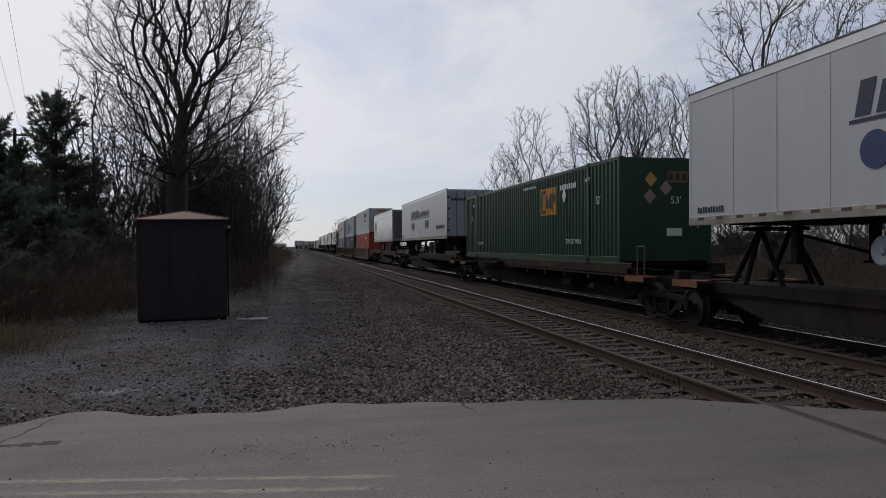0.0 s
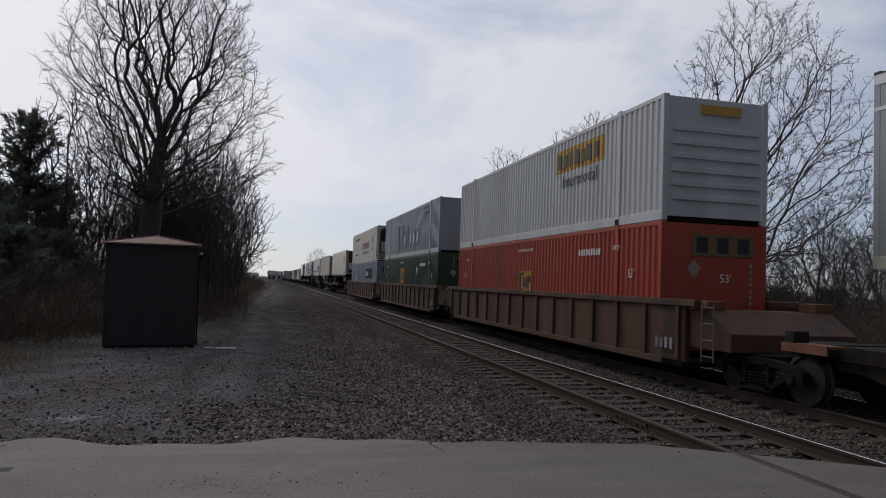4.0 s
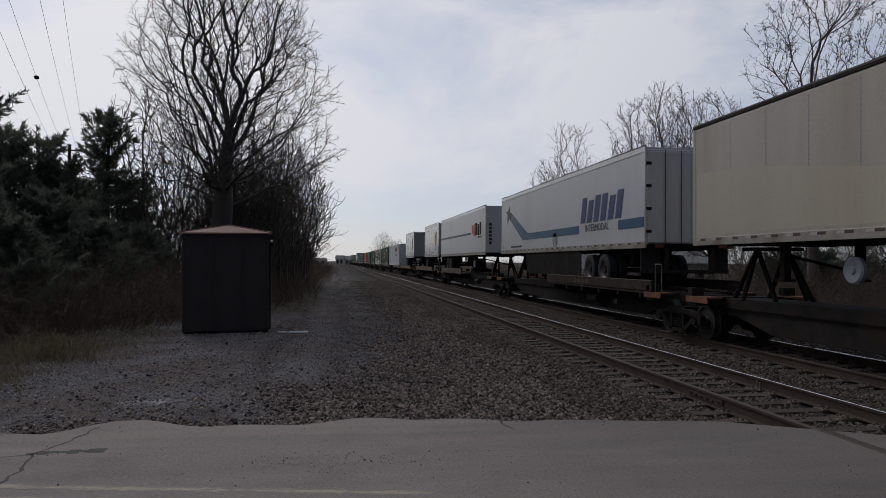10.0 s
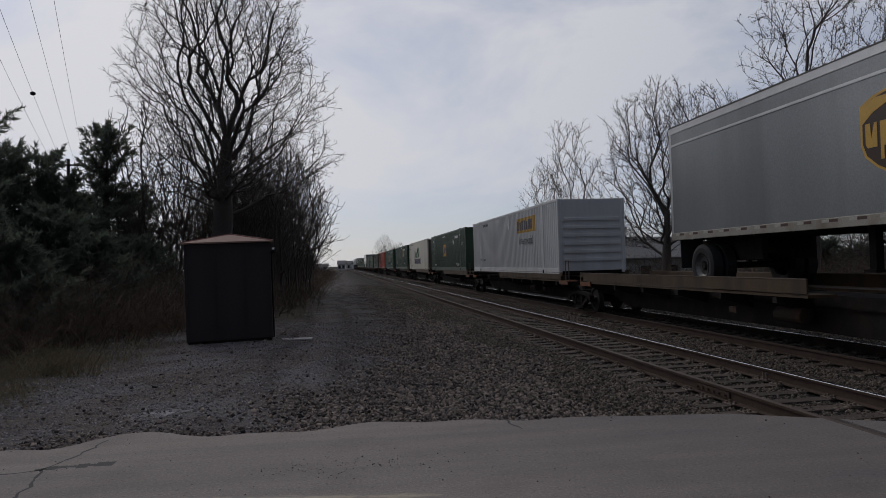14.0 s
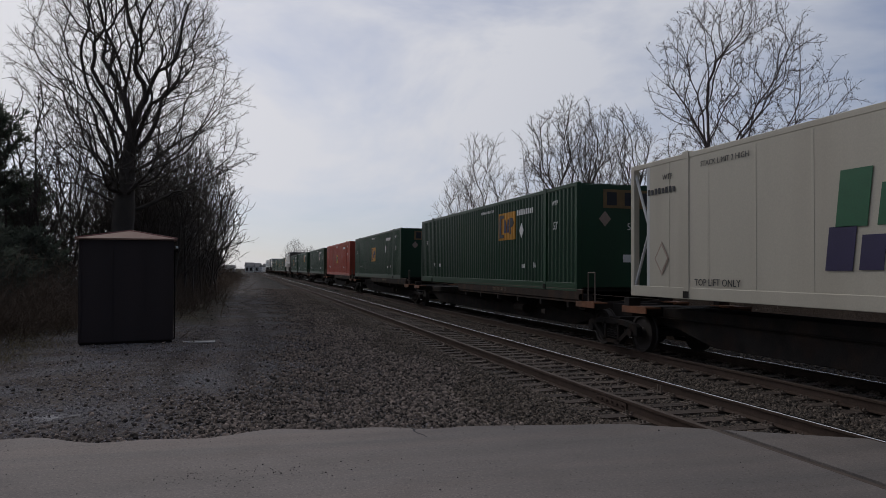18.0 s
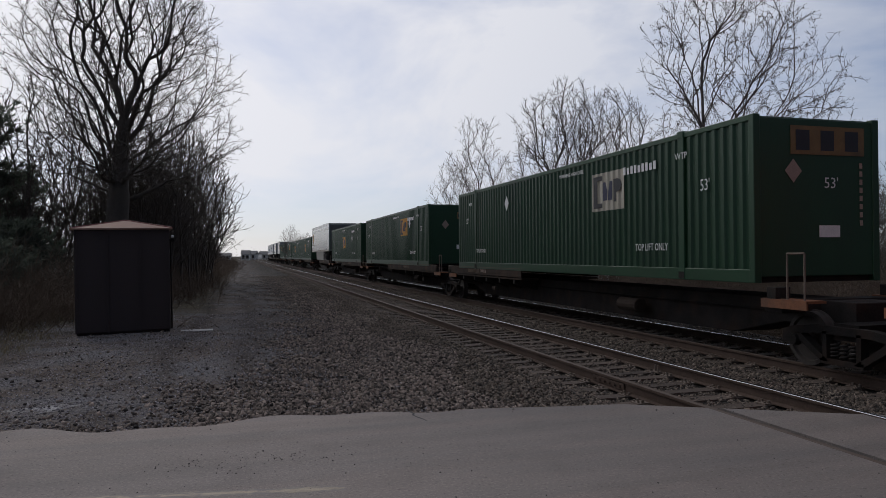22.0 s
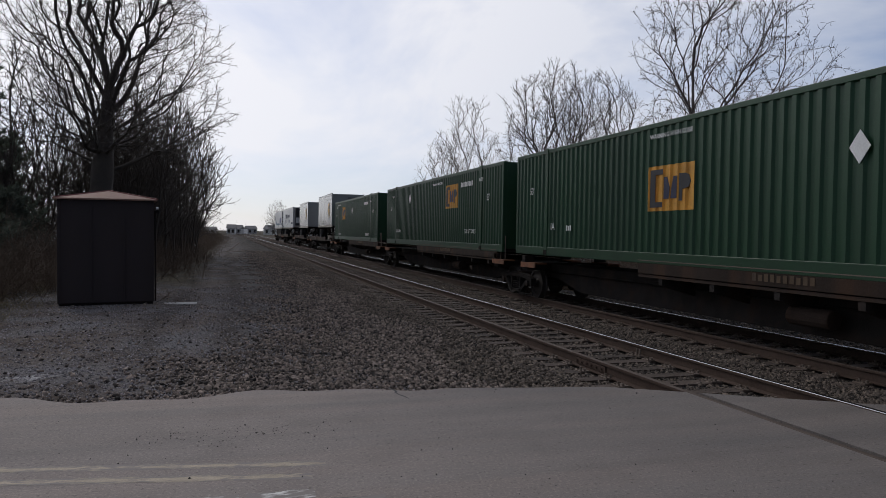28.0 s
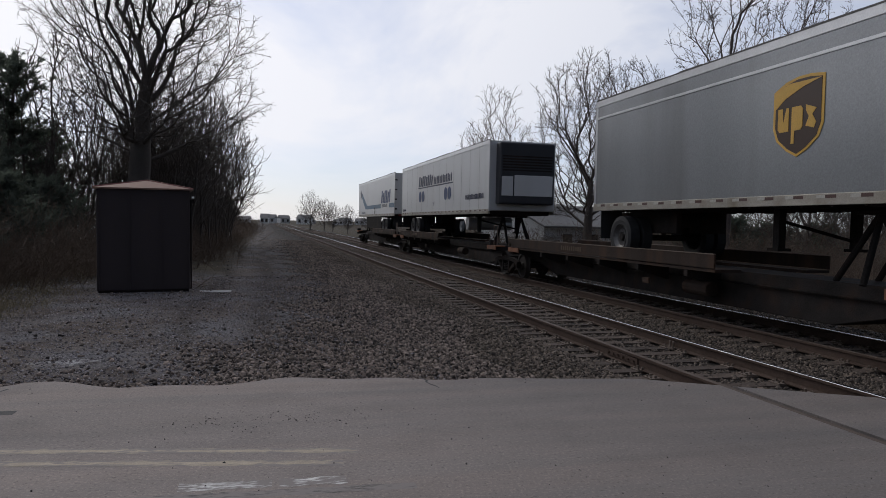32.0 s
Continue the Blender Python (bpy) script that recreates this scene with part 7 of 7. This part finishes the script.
    part("unit_panel", Mesh().box(0.2, 1.0, fe + 0.205, fe + 0.24, 0.68, 1.46), m_creambox, u, bevel=0.02)
    part("rust_streak", Mesh().prism([(-0.5, 0.75), (-0.34, 0.72), (-0.3, 1.3), (-0.42, 1.44), (-0.56, 1.3)], "y", fe + 0.194, fe + 0.199), m_steporange, u, "brown rust streak")
    part("label_plate", Mesh().box(0.12, 0.34, fe + 0.193, fe + 0.199, 2.1, 2.3), m_white, u)
    for k_ in range(8):
        part("unit_mark", Mesh().box(-0.2 + k_ * 0.13, -0.11 + k_ * 0.13, fe + 0.193, fe + 0.199, 1.84, 1.93), m_darkdoor, u)
    part("louvre", sum_boxes([(-1.0, -0.56, fe + 0.21, fe + 0.24, 1.6 + k_ * 0.1, 1.65 + k_ * 0.1) for k_ in range(7)]), m_steel, u)
    for xa, xb in ((-0.95, -0.1), (-0.02, 0.9)):
        part("battery_box", Mesh().box(xa, xb, fe + 0.22, fe + 0.7, 0.16, 0.56), m_greybox, u, bevel=0.02)
    # I: cream trailer with a cooling unit
    i = put(trailer(at_cont(147.78, TRL_Z), m_creamtrl, "cream refrigerated trailer with a red square mark", FOOT53, False, reefer=True, panels=False), 147.78)
    plate(i, "logo_panel", [(-5.75, 2.55), (-6.55, 2.55), (-6.55, 3.25), (-5.75, 3.15)], m_red, -W2 - 0.012)
    plate(i, "logo_shape", [(-5.85, 2.75), (-6.1, 2.6), (-6.45, 2.75), (-6.4, 2.95), (-6.1, 2.85), (-5.9, 3.05)], m_creamtrl, -W2 - 0.018)
    bars(i, -6.15, 2.45, 0.8, 0.1, 8, m_red)
    bars(i, -7.1, 1.4, 0.8, 0.12, 8, m_black)
    # K: tan and white trailer, dirty doors
    k_ = put(trailer(at_cont(168.28, TRL_Z), m_dirtywhite, "dirty white trailer with a tan lower band and grimy doors", FOOT53, True, doors=True, top_mat=m_steel, top_h=0.07, door_mat=m_grimydoor), 168.28)
    part("tan_band", Mesh().prism([(7.9, 1.35), (-7.9, 1.35), (-7.9, 2.2), (-2.0, 2.45), (2.5, 2.2), (5.5, 2.6), (7.9, 2.75)], "x", -W2 - 0.003, -W2 + 0.01), m_tantrl, k_, "faded tan paint band")
    gr = Mesh().box(-1.15, 1.15, -FOOT53 / 2 - 0.037, -FOOT53 / 2 - 0.033, 1.3, 2.05)
    part("grime", gr, m_tantrl, k_)
    # M and the last trailer: white with a blue swoosh
    for y in (186.95, 573.0):
        t = put(trailer(at_cont(y, TRL_Z), m_whitetrl, "white trailer with a blue swoosh and lettering blocks", FOOT53, True, doors=True, panels=False, skirt=True, skirt_mat=m_cast), y)
        x = -W2 - 0.012
        plate(t, "swoosh", [(6.1, 2.98), (3.36, 1.96), (3.2, 1.955), (3.2, 1.67), (4.2, 1.7), (6.2, 2.62)], m_teal, x)
        plate(t, "swoosh", [(6.45, 3.34), (6.4, 3.05), (6.1, 2.98), (6.2, 2.62), (6.55, 2.75), (6.88, 2.48), (6.85, 2.95), (7.18, 3.12), (6.75, 3.12)], m_navy, x - 0.003)
        plate(t, "swoosh", [(3.2, 1.95), (-3.0, 1.95), (-3.0, 1.68), (3.2, 1.68)], m_teal, x)
        plate(t, "swoosh", [(-6.3, 1.95), (-8.0, 1.95), (-8.0, 1.68), (-6.3, 1.68)], m_teal, x)
        bars(t, -4.9, 2.42, 3.5, 0.82, 6, m_blue, "logo_shape", lean=0.22, fill=0.72)
        words(t, "INTERMODAL", -4.6, 1.82, 0.32, m_navy)
        bars(t, 5.2, 1.42, 1.9, 0.08, 22, m_steelblue)
        words(t, "53", 7.7, 1.42, 0.24, m_navy)
        plate(t, "placard", disc(-0.4, 1.55, 0.3, 0.28, 6), m_greytrl, x)
    # DRT: white trailer with a dark stripe, nose first
    d = put(trailer(at_cont(206.85, TRL_Z), m_whitetrl, "white trailer with a dark stripe and an orange-grey mark", FOOT53, False, panels=False), 206.85)
    plate(d, "stripe", [(8.0, 2.36), (-4.0, 2.36), (-4.0, 2.48), (8.0, 2.48)], m_steelblue, -W2 - 0.01)
    plate(d, "logo_shape", [(-4.2, 2.45), (-5.2, 2.2), (-5.2, 2.95), (-4.5, 2.85), (-4.2, 2.98)], m_orange, -W2 - 0.012)
    bars(d, -6.2, 2.62, 1.8, 0.72, 3, m_steel, "logo_shape", fill=0.75)
    bars(d, -6.6, 2.15, 1.2, 0.1, 9, m_black)
    tall = Mesh()
    for j in range(6):
        tall.box(-1.1, -0.95, -FOOT53 / 2 - 0.035, -FOOT53 / 2 - 0.028, 1.7 + j * 0.2, 1.84 + j * 0.2)
    part("marking", tall, m_black, d)
    # N, O and P, Q: short parcel trailers, nose first
    for y in (220.6, 238.1, 516.4, 533.7):
        put(parcel_trailer(at_cont(y, TRL_Z), FOOT28, False, (-2.55, 2.5), "short grey parcel trailer with a brown and gold shield"), y)
    # S: white corrugated container
    s = put(box_container("shipping_container", at_cont(259.3), m_whitebox, "white corrugated container with a yellow panel", end="ribs", group="white containers"), 259.3)
    part("logo_panel", corrugated_sheet(Mesh(), -5.0, -2.1, 1.75, 2.4, 0.006), m_gold, s)
    bars(s, -3.5, 2.07, 2.5, 0.42, 7, m_black, "logo_shape", x=-W2 - 0.008)
    words(s, "Intermodal", -3.6, 1.4, 0.5, m_black)
    words(s, "TOP LIFT ONLY", 5.4, 0.62, 0.2, m_black)
    bars(s, 4.6, 2.5, 1.3, 0.14, 9, m_black)
    placard(s, -0.6, 2.25, 0.2)
    # T: green
    put(green_container(at_cont(278.1), (0.85, 2.75), (-3.35, 3.27), base=CONT_Z, low_z=0.4), 278.1)
    # TI: cream cooled container
    t = put(box_container("shipping_container", at_cont(296.97), m_creambox, "cream insulated container with green and purple lettering blocks", smooth_side=True, group="cream containers", tail=0.6), 296.97)
    bars(t, 2.28, 1.56, 0.62, 0.8, 1, m_signgreen, "logo_shape", lean=0.1, fill=0.86)
    bars(t, 0.95, 1.44, 1.9, 0.56, 4, m_signgreen, "logo_shape", lean=0.08, fill=0.7)
    ring = Mesh()
    for r0, aa in ((0.52, 0.0), (0.34, 1.0)):
        pts = [( -0.8 + r0 * 1.3 * math.cos(aa + q * 0.5), 1.62 + r0 * math.sin(aa + q * 0.5)) for q in range(9)]
        for p, q in zip(pts, pts[1:]):
            ring.rod((-W2 - 0.012, *p), (-W2 - 0.012, *q), 0.04, sides=5)
    part("logo_shape", ring, m_signgreen, t)
    bars(t, 2.5, 0.86, 0.55, 0.62, 1, m_purple, "logo_shape", lean=0.08, fill=0.86)
    bars(t, 1.42, 0.8, 1.55, 0.48, 3, m_purple, "logo_shape", lean=0.06, fill=0.74)
    bars(t, -1.1, 0.8, 2.9, 0.52, 7, m_purple, "logo_shape", lean=0.06, fill=0.7)
    plate(t, "logo_line", [(-2.4, 1.05), (-2.95, 1.05), (-2.95, 1.12), (-2.4, 1.12)], m_purple, -W2 - 0.012)
    words(t, "TOP LIFT ONLY", 5.2, 0.32, 0.18, m_black), words(t, "STACK LIMIT 2 HIGH", 5.0, 2.5, 0.14, m_black)
    words(t, "WTP", 6.7, 2.4, 0.16, m_black), bars(t, 6.9, 2.15, 1.0, 0.12, 8, m_black)
    for k in (-1, 1):
        d = part("door", Mesh().box(min(k * 0.02, k * (W2 - 0.1)), max(k * 0.02, k * (W2 - 0.1)), -FOOT53 / 2 - 0.012, -FOOT53 / 2 + 0.018, 0.14, 2.66), m_browndoor, t, bevel=0.008)
        for xx in (0.28, 0.72):
            part("lock_rod", Mesh().rod((k * xx, -FOOT53 / 2 - 0.035, 0.12), (k * xx, -FOOT53 / 2 - 0.035, 2.68), 0.018), m_cast, d)
        bars_ = Mesh()
        for i in range(6):
            bars_.box(k * 0.62 - 0.36 + i * 0.12, k * 0.62 - 0.28 + i * 0.12, -FOOT53 / 2 - 0.02, -FOOT53 / 2 - 0.012, 2.08 - 0.2 * (i % 2), 2.2 - 0.2 * (i % 2))
        part("marking", bars_, m_black, d)
    for sx_ in (-1, 1):
        xb = sx_ * (W2 - 0.05)
        part("end_brace", Mesh().rod((xb, 8.0, 0.15), (xb, 7.42, 1.4), 0.03).rod((xb, 8.0, 2.65), (xb, 7.42, 1.4), 0.03), m_whitetrl, t)
        part("frame_post", Mesh().box(min(xb - 0.045, xb + 0.045), max(xb - 0.045, xb + 0.045), 7.36, 7.46, 0.2, 2.68), m_whitetrl, t)
    part("cooling_unit", Mesh().box(-1.0, 1.0, 7.48, 7.9, 0.5, 2.4), m_darkteal, t, "dark cooling unit in the open end frame", bevel=0.04)
    plate(t, "placard", [(6.65, 0.78), (6.9, 1.12), (7.15, 0.78), (6.9, 0.44)], m_oldplacard, -W2 - 0.012)
    plate(t, "placard", [(6.7, 0.78), (6.9, 1.04), (7.1, 0.78), (6.9, 0.52)], m_creambox, -W2 - 0.018)
    # greens and the orange one
    put(green_container(at_cont(315.7), (-3.1, 3.2), (-4.4, 3.0), base=CONT_Z, low_words=False), 315.7)
    put(green_container(at_cont(336.5), (0.25, 2.75), (-3.9, 3.0), base=CONT_Z, low_words=False), 336.5)
    put(green_container(at_cont(355.55), (0.0, 2.68), None, mat=m_orange, base=CONT_Z, low_words=False, label="orange-red corrugated container with a small yellow panel", group="orange containers"), 355.55)
    put(green_container(at_cont(374.6), (-3.3, 3.2), (3.0, 3.37), base=CONT_Z, panel=m_creambox, label="green corrugated container with a pale panel"), 374.6)
    put(green_container(at_cont(395.3), (-3.1, 3.2), (-4.45, 3.33), 2, base=CONT_Z), 395.3)
    put(green_container(at_cont(413.8), (0.2, 2.8), (-4.15, 3.05), base=CONT_Z, low_words=False), 413.8)
    put(parcel_trailer(at_cont(432.2, TRL_Z), FOOT53, True, (6.75, 2.5), "long grey parcel trailer with a shield and a white skirt", skirt=True), 432.2)
    put(green_container(at_cont(449.9), (0.0, 2.77), (-4.18, 3.06), base=CONT_Z, low_words=False), 449.9)
    put(green_container(at_cont(466.6), (0.7, 2.75), (-3.5, 3.05), base=CONT_Z, low_words=False), 466.6)
    put(green_container(at_cont(483.8), (-2.9, 3.2), (3.3, 3.37), base=CONT_Z), 483.8)
    put(green_container(at_cont(502.4), (3.9, 3.15), (0.24, 3.26), 1, base=CONT_Z, low_z=0.4), 502.4)
    al = put(trailer(at_cont(554.4, TRL_Z), m_whitetrl, "white refrigerated trailer with dark lettering blocks and discs", FOOT53, False, reefer=True), 554.4)
    shipper_marks(al)


build_loads()


def build_railcars():
    spots = {}
    for ob, y in moving:
        half = FOOT28 / 2 if "short" in ob["label"] else FOOT45 / 2 if y == 65.55 else FOOT53 / 2
        spots[y] = (y - half, y + half, ob)
    keys = sorted(spots)
    joints = [spots[keys[0]][0] - 1.2]
    for p, q in zip(keys, keys[1:]):
        gap = spots[q][0] - spots[p][1]
        joints.append(spots[q][0] - 1.3 if gap > 6.5 else spots[p][1] + gap / 2)
    joints.append(spots[keys[-1]][1] + 1.8)
    wells = (85.85, 105.92, 125.67)
    for n, y in enumerate(keys):
        a, b = joints[n], joints[n + 1]
        if y in wells:
            car = well_car(a, b, "rusty yellow well car carrying stacked containers")
        else:
            ob = spots[y][2]
            is_trailer = ob.name.startswith("semi_trailer")
            yellow = 195 < y < 300
            # the hitch stands under the trailer's nose
            hitch = None
            if is_trailer:
                wheels = [c for c in ob.children if c.name.startswith("axle")]
                rear = sum(v.co.y for v in wheels[0].data.vertices) / len(wheels[0].data.vertices)
                L = (spots[y][1] - spots[y][0]) / 2
                hitch = y - math.copysign(L - 1.0, rear)
            label = "spine car platform in worn yellow paint" if yellow else "dark rusty spine car platform"
            yc = (a + b) / 2
            if is_trailer:
                ap = (y - yc - 0.6, b - yc - 0.9) if rear > 0 else (a - yc + 0.9, y - yc + 0.6)
            else:
                ap = ((1.5, (b - a) / 2 - 0.8) if y == 374.6 else (-(b - a) / 2 + 1.0, 1.6))
            car = spine_car(a, b, label, m_deckyellow if yellow else m_deckpaint, hitch, ap, last=n == len(keys) - 1)
        put(car, (a + b) / 2)
        if y == 374.6:
            words(car, "TWIN 28", 379.9 - (a + b) / 2, 1.19, 0.15, m_oldplacard, x=-1.3)


build_railcars()


# ---- what moves ----
RUN = [(0, 0.0), (4, 64.49), (8, 129.05), (12, 193.85), (16, 258.90), (20, 324.17), (24, 389.78), (28, 455.77), (32, 521.92)]


def motions():
    """The whole train rolls past along the far track, towards the crossing."""
    for ob, y in moving:
        x, z = ob.matrix_basis.translation.x, ob.matrix_basis.translation.z
        walk(ob, [(t, pose(x, y - s, z)) for t, s in RUN])


motions()
